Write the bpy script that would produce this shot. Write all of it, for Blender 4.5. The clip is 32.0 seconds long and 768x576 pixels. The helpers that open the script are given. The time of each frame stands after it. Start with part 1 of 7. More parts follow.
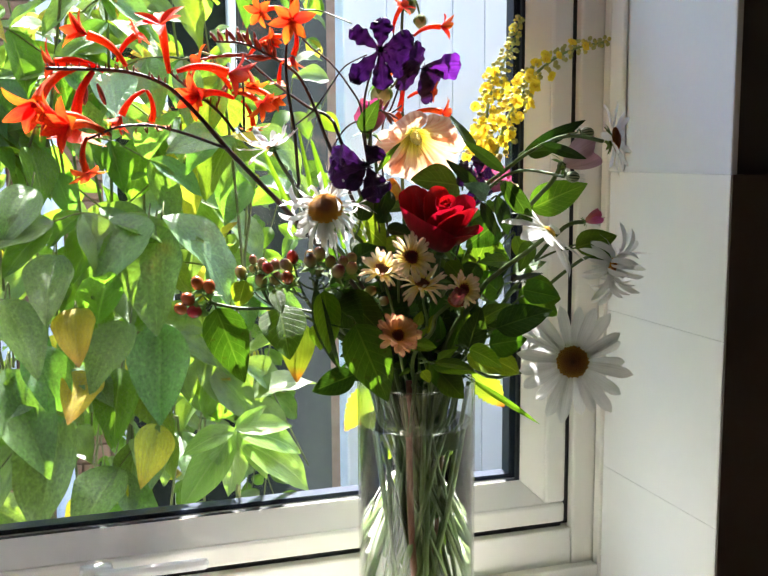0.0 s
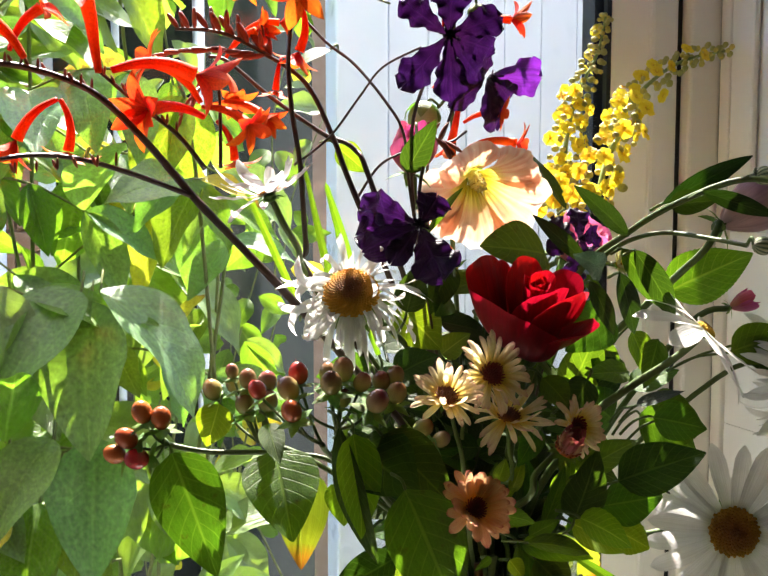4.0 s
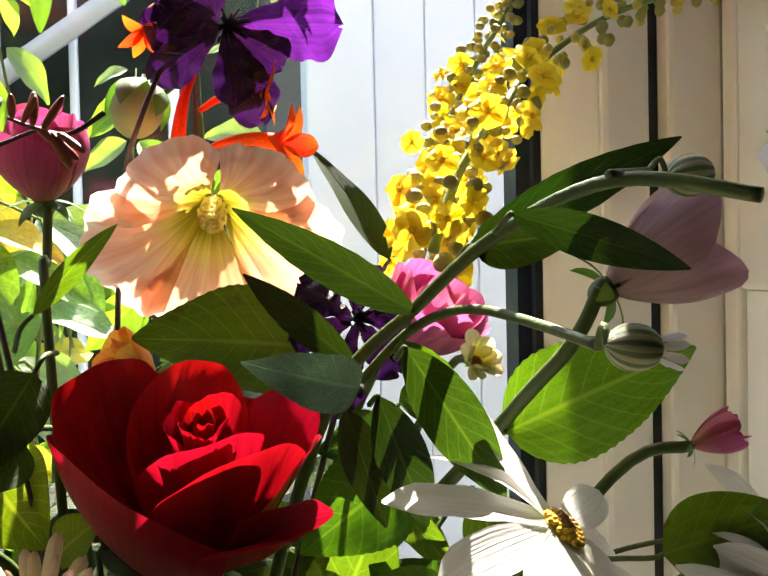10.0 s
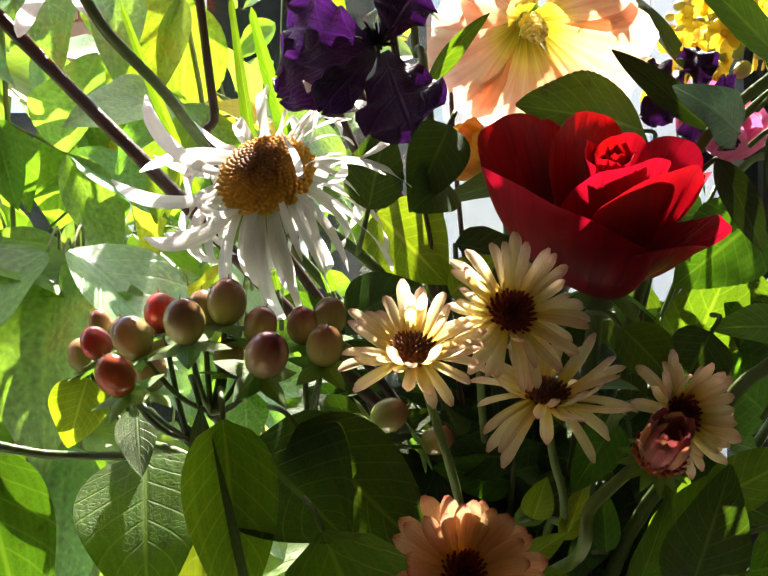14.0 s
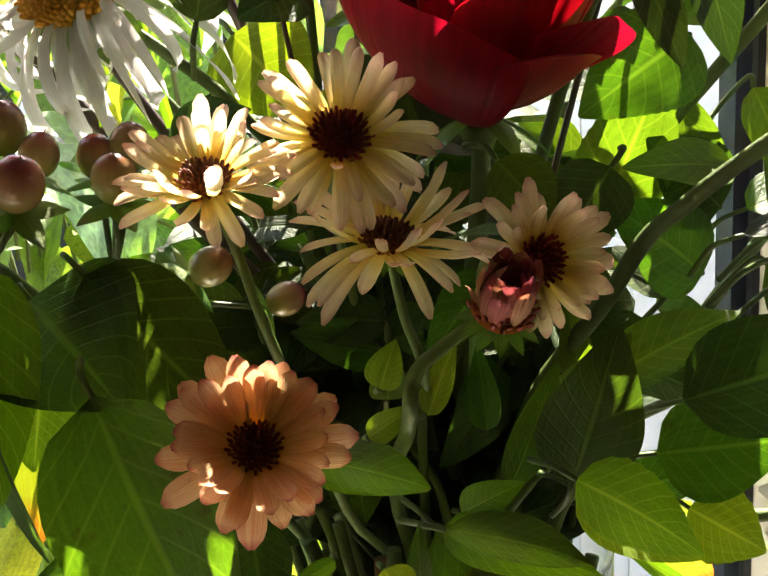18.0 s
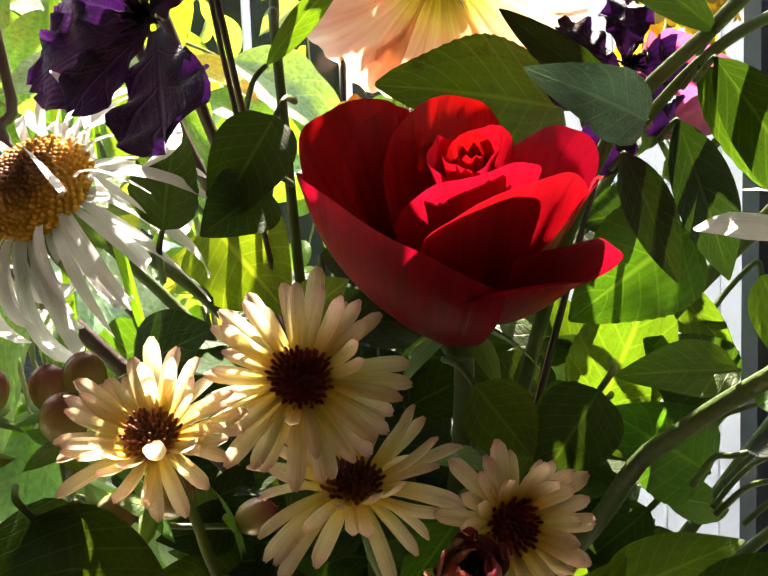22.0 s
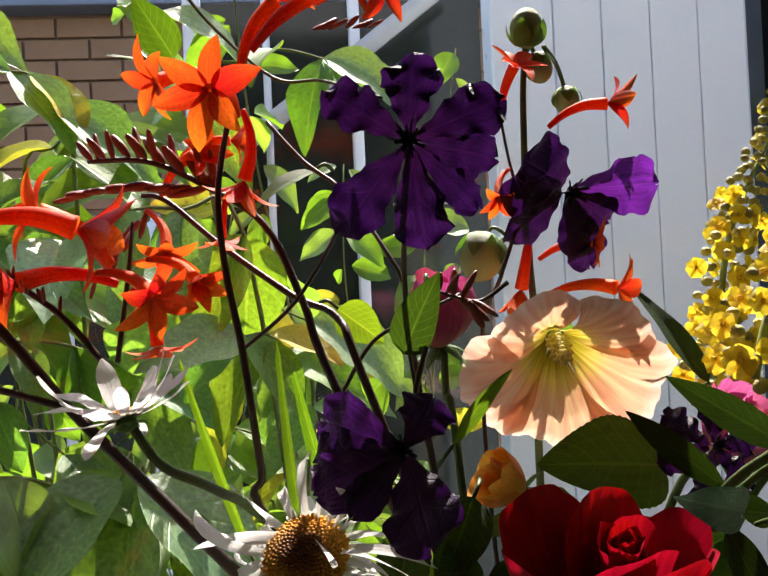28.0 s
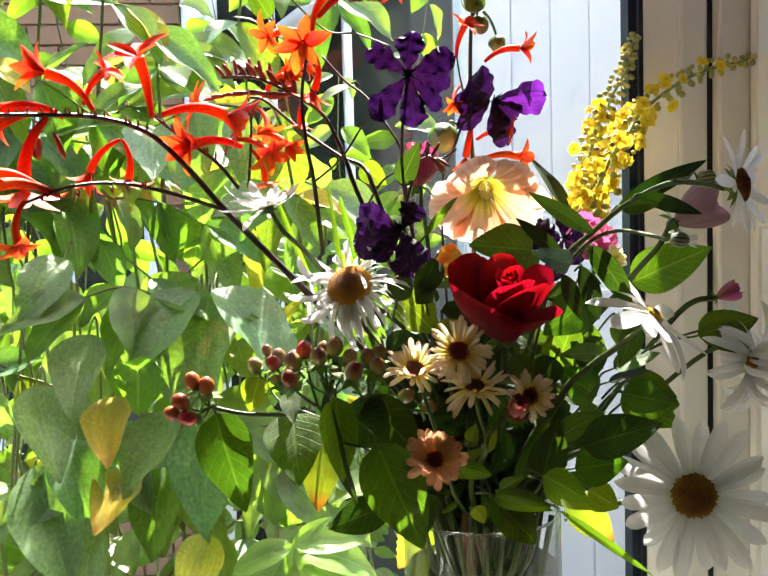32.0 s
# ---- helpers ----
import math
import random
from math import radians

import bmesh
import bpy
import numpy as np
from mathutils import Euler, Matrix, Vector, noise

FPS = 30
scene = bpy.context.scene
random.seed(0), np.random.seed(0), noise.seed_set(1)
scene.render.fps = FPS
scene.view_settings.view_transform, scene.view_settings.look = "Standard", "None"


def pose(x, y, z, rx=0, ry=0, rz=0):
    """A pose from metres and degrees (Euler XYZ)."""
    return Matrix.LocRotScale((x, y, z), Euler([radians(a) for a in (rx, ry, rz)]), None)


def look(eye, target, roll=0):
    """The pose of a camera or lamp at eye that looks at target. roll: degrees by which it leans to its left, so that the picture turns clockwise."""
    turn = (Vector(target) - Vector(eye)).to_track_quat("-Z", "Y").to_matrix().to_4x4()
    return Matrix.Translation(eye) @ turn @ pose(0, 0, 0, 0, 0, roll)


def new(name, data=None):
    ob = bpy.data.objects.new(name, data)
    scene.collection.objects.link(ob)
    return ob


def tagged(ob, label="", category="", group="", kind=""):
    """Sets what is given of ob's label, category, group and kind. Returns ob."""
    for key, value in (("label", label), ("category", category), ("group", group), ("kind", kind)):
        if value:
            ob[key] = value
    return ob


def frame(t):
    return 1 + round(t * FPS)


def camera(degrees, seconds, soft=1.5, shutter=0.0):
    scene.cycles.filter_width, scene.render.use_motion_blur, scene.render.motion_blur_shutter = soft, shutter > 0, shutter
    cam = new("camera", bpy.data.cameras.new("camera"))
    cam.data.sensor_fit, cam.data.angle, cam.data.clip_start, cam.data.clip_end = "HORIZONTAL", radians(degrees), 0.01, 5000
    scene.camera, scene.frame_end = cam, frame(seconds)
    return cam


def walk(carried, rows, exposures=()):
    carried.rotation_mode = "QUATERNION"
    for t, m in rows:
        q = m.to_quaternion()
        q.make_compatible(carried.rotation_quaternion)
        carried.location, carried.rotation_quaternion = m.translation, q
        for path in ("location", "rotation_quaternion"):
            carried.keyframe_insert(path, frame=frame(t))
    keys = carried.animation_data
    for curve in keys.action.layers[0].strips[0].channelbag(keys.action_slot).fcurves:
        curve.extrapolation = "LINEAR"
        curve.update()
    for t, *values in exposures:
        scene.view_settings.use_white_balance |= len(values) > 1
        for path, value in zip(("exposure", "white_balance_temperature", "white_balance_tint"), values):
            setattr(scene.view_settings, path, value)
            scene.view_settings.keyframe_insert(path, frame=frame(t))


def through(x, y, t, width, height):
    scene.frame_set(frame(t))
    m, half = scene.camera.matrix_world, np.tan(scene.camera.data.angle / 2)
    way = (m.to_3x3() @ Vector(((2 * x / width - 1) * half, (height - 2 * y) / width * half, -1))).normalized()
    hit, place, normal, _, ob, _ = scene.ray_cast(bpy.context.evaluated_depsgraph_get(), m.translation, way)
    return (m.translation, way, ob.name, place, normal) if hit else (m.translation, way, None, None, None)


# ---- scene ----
cam = camera(42.81, 32.0, soft=1.5)
PATH = [
    (0.0, look((-0.3506, -0.9838, 0.5676), (-0.2002, -0.5117, 0.5007), -0.34)),
    (0.5, look((-0.3430, -0.9691, 0.5721), (-0.1947, -0.4962, 0.5063), -0.12)),
    (1.0, look((-0.3421, -0.9421, 0.5708), (-0.1944, -0.4690, 0.5048), 0.02)),
    (1.5, look((-0.3456, -0.8996, 0.5738), (-0.1964, -0.4268, 0.5090), 0.29)),
    (2.0, look((-0.3462, -0.8592, 0.5751), (-0.1910, -0.3880, 0.5124), 0.28)),
    (2.5, look((-0.3271, -0.8167, 0.5805), (-0.1735, -0.3450, 0.5177), 0.77)),
    (4.5, look((-0.2790, -0.5843, 0.5689), (-0.1084, -0.1160, 0.5296), -0.15)),
    (5.0, look((-0.2468, -0.5512, 0.5778), (-0.0800, -0.0816, 0.5377), -0.17)),
    (5.5, look((-0.2122, -0.5010, 0.5969), (-0.0513, -0.0295, 0.5550), -0.03)),
    (6.0, look((-0.1676, -0.4364, 0.6342), (-0.0333, 0.0443, 0.6052), 0.06)),
    (6.5, look((-0.1347, -0.3962, 0.6506), (-0.0111, 0.0877, 0.6255), 0.13)),
    (7.0, look((-0.0945, -0.3734, 0.6435), (0.0260, 0.1113, 0.6194), 0.18)),
    (7.5, look((-0.0577, -0.3611, 0.6287), (0.0571, 0.1250, 0.6062), -0.13)),
    (8.0, look((-0.0398, -0.3556, 0.6158), (0.0725, 0.1311, 0.5931), -0.52)),
    (8.5, look((-0.0289, -0.3675, 0.5989), (0.0825, 0.1194, 0.5763), -0.66)),
    (9.0, look((-0.0323, -0.3914, 0.5946), (0.0784, 0.0958, 0.5751), -0.78)),
    (9.5, look((-0.0102, -0.3914, 0.5774), (0.0981, 0.0964, 0.5603), -1.03)),
    (10.0, look((-0.0187, -0.3903, 0.5676), (0.0863, 0.0983, 0.5524), -1.26)),
    (10.5, look((-0.0388, -0.3872, 0.5558), (0.0628, 0.1022, 0.5406), -1.33)),
    (11.0, look((-0.0603, -0.3844, 0.5520), (0.0409, 0.1050, 0.5347), -1.35)),
    (11.5, look((-0.0754, -0.3784, 0.5458), (0.0242, 0.1112, 0.5281), -1.34)),
    (12.0, look((-0.0948, -0.3719, 0.5379), (0.0039, 0.1178, 0.5172), -1.45)),
    (12.5, look((-0.1092, -0.3791, 0.5284), (-0.0128, 0.1110, 0.5059), -1.37)),
    (13.0, look((-0.1178, -0.3975, 0.5210), (-0.0295, 0.0941, 0.4971), -1.38)),
    (13.5, look((-0.1300, -0.4066, 0.5139), (-0.0486, 0.0861, 0.4888), -1.57)),
    (14.0, look((-0.1389, -0.4162, 0.4988), (-0.0570, 0.0763, 0.4711), -1.22)),
    (14.5, look((-0.1268, -0.4232, 0.4948), (-0.0462, 0.0690, 0.4599), -1.26)),
    (15.0, look((-0.1091, -0.4241, 0.4815), (-0.0228, 0.0663, 0.4358), -1.06)),
    (15.5, look((-0.0875, -0.4293, 0.4784), (-0.0017, 0.0610, 0.4318), -1.48)),
    (17.5, look((-0.0536, -0.4045, 0.4784), (0.0143, 0.0851, 0.4027), -1.36)),
    (18.0, look((-0.0687, -0.3744, 0.4754), (-0.0200, 0.1170, 0.3969), -1.80)),
    (18.5, look((-0.0842, -0.3544, 0.4783), (-0.0377, 0.1378, 0.4033), -1.66)),
    (19.0, look((-0.0864, -0.3411, 0.4853), (-0.0445, 0.1516, 0.4117), -1.51)),
    (19.5, look((-0.0878, -0.3347, 0.4880), (-0.0500, 0.1584, 0.4141), -1.57)),
    (20.0, look((-0.0856, -0.3349, 0.4929), (-0.0491, 0.1586, 0.4217), -1.53)),
    (20.5, look((-0.0816, -0.3362, 0.4999), (-0.0495, 0.1578, 0.4295), -1.55)),
    (21.0, look((-0.0732, -0.3366, 0.5088), (-0.0422, 0.1572, 0.4372), -1.68)),
    (21.5, look((-0.0633, -0.3404, 0.5148), (-0.0330, 0.1541, 0.4475), -1.80)),
    (22.0, look((-0.0471, -0.3537, 0.5209), (-0.0198, 0.1418, 0.4598), -2.07)),
    (22.5, look((-0.0260, -0.3683, 0.5228), (0.0059, 0.1285, 0.4760), -3.14)),
    (23.0, look((-0.0153, -0.3842, 0.5309), (0.0361, 0.1118, 0.4940), -3.52)),
    (23.5, look((-0.0093, -0.3884, 0.5367), (0.0403, 0.1081, 0.5045), -3.84)),
    (24.0, look((-0.0038, -0.3833, 0.5400), (0.0461, 0.1135, 0.5142), -3.92)),
    (24.5, look((-0.0046, -0.3782, 0.5451), (0.0409, 0.1193, 0.5242), -3.82)),
    (26.5, look((-0.0531, -0.3947, 0.5840), (0.0078, 0.1016, 0.5821), -4.67)),
    (27.0, look((-0.0773, -0.4153, 0.5971), (-0.0224, 0.0817, 0.5988), -3.12)),
    (27.5, look((-0.1025, -0.4264, 0.6058), (-0.0546, 0.0713, 0.6118), -3.01)),
    (28.0, look((-0.1228, -0.4488, 0.6064), (-0.0779, 0.0491, 0.6185), -2.56)),
    (28.5, look((-0.1469, -0.4943, 0.6048), (-0.0998, 0.0033, 0.6189), -2.35)),
    (29.0, look((-0.1697, -0.5508, 0.5939), (-0.1202, -0.0534, 0.6041), -1.87)),
    (29.5, look((-0.1935, -0.6053, 0.5825), (-0.1359, -0.1086, 0.5853), -1.78)),
    (30.0, look((-0.1862, -0.6541, 0.5714), (-0.1222, -0.1583, 0.5666), -1.24)),
    (30.5, look((-0.1815, -0.7049, 0.5706), (-0.1108, -0.2101, 0.5554), -0.87)),
    (31.0, look((-0.1808, -0.7492, 0.5680), (-0.1153, -0.2544, 0.5384), -0.83)),
    (31.5, look((-0.1784, -0.7773, 0.5663), (-0.1142, -0.2827, 0.5308), -1.15)),
    (32.0, look((-0.1825, -0.7873, 0.5681), (-0.1229, -0.2922, 0.5312), -1.55)),
]
EXPOSURES = ((0.0, 3.05, 6150, 12), (2.0, 3.1, 6200, 12), (6.0, 2.8, 7000, 15), (8.0, 2.9, 7000, 15), (9.0, 3.05, 6950, 14), (10.0, 3.05, 6950, 14), (11.0, 2.95, 6850, 15), (13.0, 3.0, 6700, 14), (14.0, 3.15, 6800, 13), (15.0, 3.2, 6850, 13), (17.5, 3.4, 7100, 13), (19.0, 3.65, 7150, 13), (20.0, 3.65, 7150, 13), (21.0, 3.45, 7100, 14), (22.0, 3.4, 7100, 15), (23.0, 3.0, 6900, 15), (24.0, 3.05, 6900, 15), (27.0, 2.4, 6750, 17), (28.0, 1.9, 6700, 18), (30.0, 2.45, 6750, 17), (31.0, 2.97, 6600, 14), (32.0, 3.0, 6500, 14))
walk(cam, PATH, EXPOSURES)

# ---- light: a clear day outside the window, the room unlit ----
world = bpy.data.worlds.new("sky")
scene.world = world
world.use_nodes = True
wn, wl = world.node_tree.nodes, world.node_tree.links
SUN_EL, SUN_AZ = 56.0, 15.5      # degrees above the horizon; to the +x side of +y
sky = wn.new("ShaderNodeTexSky")
sky.sky_type, sky.sun_disc = "NISHITA", False
sky.sun_elevation, sky.sun_rotation = radians(SUN_EL), radians(SUN_AZ)
sky.air_density, sky.dust_density, sky.ozone_density = 1.0, 1.5, 1.0
wl.new(sky.outputs["Color"], wn["Background"].inputs["Color"])
wn["Background"].inputs["Strength"].default_value = 0.15
sun = new("sun", bpy.data.lights.new("sun", "SUN"))
sun.data.energy, sun.data.angle, sun.data.color = 4.0, radians(0.55), (1.0, 0.95, 0.86)
sun_way = Vector((math.sin(radians(SUN_AZ)) * math.cos(radians(SUN_EL)), math.cos(radians(SUN_AZ)) * math.cos(radians(SUN_EL)), math.sin(radians(SUN_EL))))
sun.matrix_world = look(sun_way * 20, (0, 0, 0))

# ---- materials ----
def shader(name):
    m = bpy.data.materials.new(name)
    m.use_nodes = True
    return m, m.node_tree.nodes, m.node_tree.links, m.node_tree.nodes["Principled BSDF"]


def noise_node(n, l, scale, detail=4.0, coord="Object", stretch=None, rough=0.55):
    tc = n.new("ShaderNodeTexCoord")
    nz = n.new("ShaderNodeTexNoise")
    nz.inputs["Scale"].default_value, nz.inputs["Detail"].default_value, nz.inputs["Roughness"].default_value = scale, detail, rough
    if stretch:
        mp = n.new("ShaderNodeMapping")
        mp.inputs["Scale"].default_value = stretch
        l.new(tc.outputs[coord], mp.inputs["Vector"])
        l.new(mp.outputs["Vector"], nz.inputs["Vector"])
    else:
        l.new(tc.outputs[coord], nz.inputs["Vector"])
    return nz


def ramp_node(n, l, source, stops):
    r = n.new("ShaderNodeValToRGB")
    while len(r.color_ramp.elements) < len(stops):
        r.color_ramp.elements.new(0.5)
    for e, (p, c) in zip(r.color_ramp.elements, stops):
        e.position, e.color = p, (*c, 1.0)
    l.new(source, r.inputs["Fac"])
    return r


def mix_node(n, l, fac, a, b, blend="MIX"):
    x = n.new("ShaderNodeMix")
    x.data_type, x.blend_type = "RGBA", blend
    for sock, v in ((x.inputs[0], fac), (x.inputs[6], a), (x.inputs[7], b)):
        if isinstance(v, (int, float)):
            sock.default_value = v
        elif isinstance(v, tuple):
            sock.default_value = (*v, 1.0)
        else:
            l.new(v, sock)
    return x.outputs[2]


def math_node(n, l, op, a, b=None, c=None):
    x = n.new("ShaderNodeMath")
    x.operation = op
    for sock, v in zip(x.inputs, (a, b, c)):
        if v is None:
            continue
        if isinstance(v, (int, float)):
            sock.default_value = v
        else:
            l.new(v, sock)
    return x.outputs[0]


def map_node(n, l, value, a, b, c, d):
    x = n.new("ShaderNodeMapRange")
    l.new(value, x.inputs[0])
    for k, v in zip((1, 2, 3, 4), (a, b, c, d)):
        x.inputs[k].default_value = v
    return x.outputs[0]


def bump_node(n, l, height, strength, distance):
    b = n.new("ShaderNodeBump")
    b.inputs["Strength"].default_value, b.inputs["Distance"].default_value = strength, distance
    l.new(height, b.inputs["Height"])
    return b.outputs["Normal"]


def solid(name, c1, c2, scale=30.0, rough=0.5, metal=0.0, bump=0.2, depth=0.001, spec=0.5, fine=8.0, stretch=None):
    """A painted, stony or plastic surface: two tones in patches, fine grain, uneven gloss."""
    m, n, l, b = shader(name)
    big = noise_node(n, l, scale, 5, stretch=stretch)
    small = noise_node(n, l, scale * fine, 3, stretch=stretch)
    r = ramp_node(n, l, big.outputs["Fac"], ((0.3, c1), (0.7, c2)))
    col = mix_node(n, l, 0.12, r.outputs["Color"], small.outputs["Color"], "OVERLAY")
    l.new(col, b.inputs["Base Color"])
    l.new(map_node(n, l, small.outputs["Fac"], 0.2, 0.8, rough * 0.8, min(1, rough * 1.25)), b.inputs["Roughness"])
    b.inputs["Metallic"].default_value, b.inputs["Specular IOR Level"].default_value = metal, spec
    if bump:
        l.new(bump_node(n, l, small.outputs["Fac"], bump, depth), b.inputs["Normal"])
    return m


def sheet(name, stops, through=0.4, glow=None, rough=0.5, spec=0.4, streak=0.25, veins=0.0, vein_tint=(0.3, 0.4, 0.1), pairs=7.0, lean=0.9, edge=None, vary=0.25, hue=0.03, relief=0.5, blotch=None, streak_size=22.0):
    """A leaf or a petal: colour along its length (u), veins and streaks, light that passes through."""
    m, n, l, b = shader(name)
    uv = n.new("ShaderNodeUVMap")
    sep = n.new("ShaderNodeSeparateXYZ")
    l.new(uv.outputs["UV"], sep.inputs[0])
    u, v = sep.outputs[0], sep.outputs[1]
    side = math_node(n, l, "ABSOLUTE", math_node(n, l, "MULTIPLY_ADD", v, 2.0, -1.0))
    info = n.new("ShaderNodeObjectInfo")
    nz = noise_node(n, l, 35.0, 5)
    uu = math_node(n, l, "ADD", u, map_node(n, l, nz.outputs["Fac"], 0.2, 0.8, -0.06, 0.06))
    col = ramp_node(n, l, uu, stops).outputs["Color"]
    comb = n.new("ShaderNodeCombineXYZ")
    l.new(math_node(n, l, "MULTIPLY", u, 1.1), comb.inputs[0])
    l.new(math_node(n, l, "MULTIPLY", v, streak_size), comb.inputs[1])
    l.new(math_node(n, l, "MULTIPLY", info.outputs["Random"], 40.0), comb.inputs[2])
    fine = n.new("ShaderNodeTexNoise")
    fine.inputs["Scale"].default_value, fine.inputs["Detail"].default_value = 1.0, 3.0
    l.new(comb.outputs[0], fine.inputs["Vector"])
    col = mix_node(n, l, streak, col, ramp_node(n, l, fine.outputs["Fac"], ((0.32, (0.25, 0.25, 0.25)), (0.68, (0.85, 0.85, 0.85)))).outputs["Color"], "OVERLAY")
    if blotch:
        spots = noise_node(n, l, blotch[1], 3)
        col = mix_node(n, l, map_node(n, l, spots.outputs["Fac"], 0.60, 0.68, 0.0, blotch[2]), col, blotch[0])
    if edge:
        col = mix_node(n, l, map_node(n, l, side, edge[1], 1.0, 0.0, edge[2]), col, edge[0])
    height = fine.outputs["Fac"]
    vein = None
    if veins:
        wave = math_node(n, l, "FRACT", math_node(n, l, "SUBTRACT", math_node(n, l, "MULTIPLY", u, pairs), math_node(n, l, "MULTIPLY", side, lean * pairs * 0.28)))
        away = math_node(n, l, "ABSOLUTE", math_node(n, l, "SUBTRACT", wave, 0.5))
        ribs = map_node(n, l, away, 0.0, 0.09, 1.0, 0.0)
        mid = map_node(n, l, side, 0.02, 0.07, 1.0, 0.0)
        net = n.new("ShaderNodeTexVoronoi")
        net.feature = "DISTANCE_TO_EDGE"
        net.inputs["Scale"].default_value = 1.0
        cells = n.new("ShaderNodeCombineXYZ")
        l.new(math_node(n, l, "MULTIPLY", u, 34.0), cells.inputs[0])
        l.new(math_node(n, l, "MULTIPLY", v, 20.0), cells.inputs[1])
        l.new(cells.outputs[0], net.inputs["Vector"])
        mesh_v = map_node(n, l, net.outputs["Distance"], 0.0, 0.12, 0.22, 0.0)
        vein = math_node(n, l, "MAXIMUM", math_node(n, l, "MAXIMUM", math_node(n, l, "MULTIPLY", ribs, 0.7), mid), mesh_v)
        col = mix_node(n, l, math_node(n, l, "MULTIPLY", vein, veins), col, vein_tint)
        height = math_node(n, l, "SUBTRACT", height, math_node(n, l, "MULTIPLY", vein, 0.8))
    hsv = n.new("ShaderNodeHueSaturation")
    l.new(map_node(n, l, info.outputs["Random"], 0, 1, 0.5 - hue, 0.5 + hue), hsv.inputs["Hue"])
    l.new(map_node(n, l, nz.outputs["Fac"], 0.25, 0.75, 1 - vary, 1 + vary), hsv.inputs["Value"])
    l.new(col, hsv.inputs["Color"])
    col = hsv.outputs["Color"]
    l.new(col, b.inputs["Base Color"])
    l.new(map_node(n, l, nz.outputs["Fac"], 0.2, 0.8, rough * 0.8, rough * 1.25), b.inputs["Roughness"])
    b.inputs["Specular IOR Level"].default_value = spec
    if relief:
        l.new(bump_node(n, l, height, relief, 0.0008), b.inputs["Normal"])
    tr = n.new("ShaderNodeBsdfTranslucent")
    passed = mix_node(n, l, 1.0, col, glow, "MULTIPLY") if glow else col
    l.new(passed, tr.inputs["Color"])
    mx = n.new("ShaderNodeMixShader")
    mx.inputs[0].default_value = through
    l.new(b.outputs[0], mx.inputs[1])
    l.new(tr.outputs[0], mx.inputs[2])
    l.new(mx.outputs[0], n["Material Output"].inputs["Surface"])
    return m


def glass(name, ior=1.45, tint=(1, 1, 1), rough=0.0):
    m, n, l, b = shader(name)
    b.inputs["Base Color"].default_value = (*tint, 1)
    b.inputs["Transmission Weight"].default_value, b.inputs["Roughness"].default_value, b.inputs["IOR"].default_value = 1.0, rough, ior
    return m


def clear_sheet(name, ior, tint, steep=5.0):
    """Thin clear glass: light goes straight through, and it shines by its Fresnel gloss."""
    m, n, l, b = shader(name)
    tr, gl, lw, mx = n.new("ShaderNodeBsdfTransparent"), n.new("ShaderNodeBsdfGlossy"), n.new("ShaderNodeLayerWeight"), n.new("ShaderNodeMixShader")
    tr.inputs["Color"].default_value, gl.inputs["Roughness"].default_value, lw.inputs["Blend"].default_value = (*tint, 1), 0.02, 0.5
    base = ((ior - 1) / (ior + 1)) ** 2
    l.new(math_node(n, l, "MULTIPLY_ADD", math_node(n, l, "POWER", lw.outputs["Facing"], steep), 0.9 - base, base), mx.inputs[0])
    l.new(tr.outputs[0], mx.inputs[1])
    l.new(gl.outputs[0], mx.inputs[2])
    l.new(mx.outputs[0], n["Material Output"].inputs["Surface"])
    return m


PVC = solid("white window plastic", (0.80, 0.775, 0.715), (0.85, 0.83, 0.775), 4.0, 0.32, bump=0.05)
GASKET = solid("black rubber", (0.006, 0.007, 0.010), (0.012, 0.013, 0.018), 60.0, 0.45, bump=0.05)
SPACER = solid("dark blue grey spacer bar", (0.015, 0.022, 0.045), (0.03, 0.04, 0.07), 60.0, 0.35, metal=0.3, bump=0.05)
PLASTER = solid("white painted plaster", (0.76, 0.78, 0.81), (0.82, 0.84, 0.86), 5.0, 0.7, bump=0.25, depth=0.0006, fine=30)
TILE = solid("glazed white tile", (0.88, 0.88, 0.87), (0.91, 0.91, 0.90), 4.0, 0.22, bump=0.06, depth=0.0004)
SHADED_BROWN = solid("brown wall with shade in its colour", (0.075, 0.055, 0.042), (0.10, 0.075, 0.058), 6.0, 0.6, bump=0.2, depth=0.0006)
# Wall facing the unlit room: its shade is put into this dark grey.
SHADED_GREY = solid("grey wall with shade in its colour", (0.07, 0.065, 0.062), (0.09, 0.085, 0.08), 6.0, 0.6, bump=0.2, depth=0.0006)
ROOM = solid("room paint", (0.42, 0.39, 0.36), (0.48, 0.45, 0.42), 3.0, 0.8)
FLOOR = solid("wooden floor", (0.28, 0.20, 0.13), (0.38, 0.28, 0.18), 3.0, 0.5, stretch=(1, 12, 1))
PANEL = solid("pale blue white plastic cladding", (0.68, 0.76, 0.86), (0.75, 0.82, 0.90), 3.0, 0.3, bump=0.05)
PANE = clear_sheet("window glass", 1.25, (0.985, 0.99, 0.985))
VASE_GLASS = clear_sheet("clear vase glass", 1.45, (0.985, 0.995, 0.985), 3.6)
THICK_GLASS = glass("thick clear glass", 1.45, (0.97, 0.99, 0.98))
WATER = glass("vase water", 1.33, (0.98, 0.99, 0.975))
MENISCUS = glass("water edge", 1.33)
STEEL = solid("white handle", (0.75, 0.75, 0.74), (0.8, 0.8, 0.79), 8, 0.3)

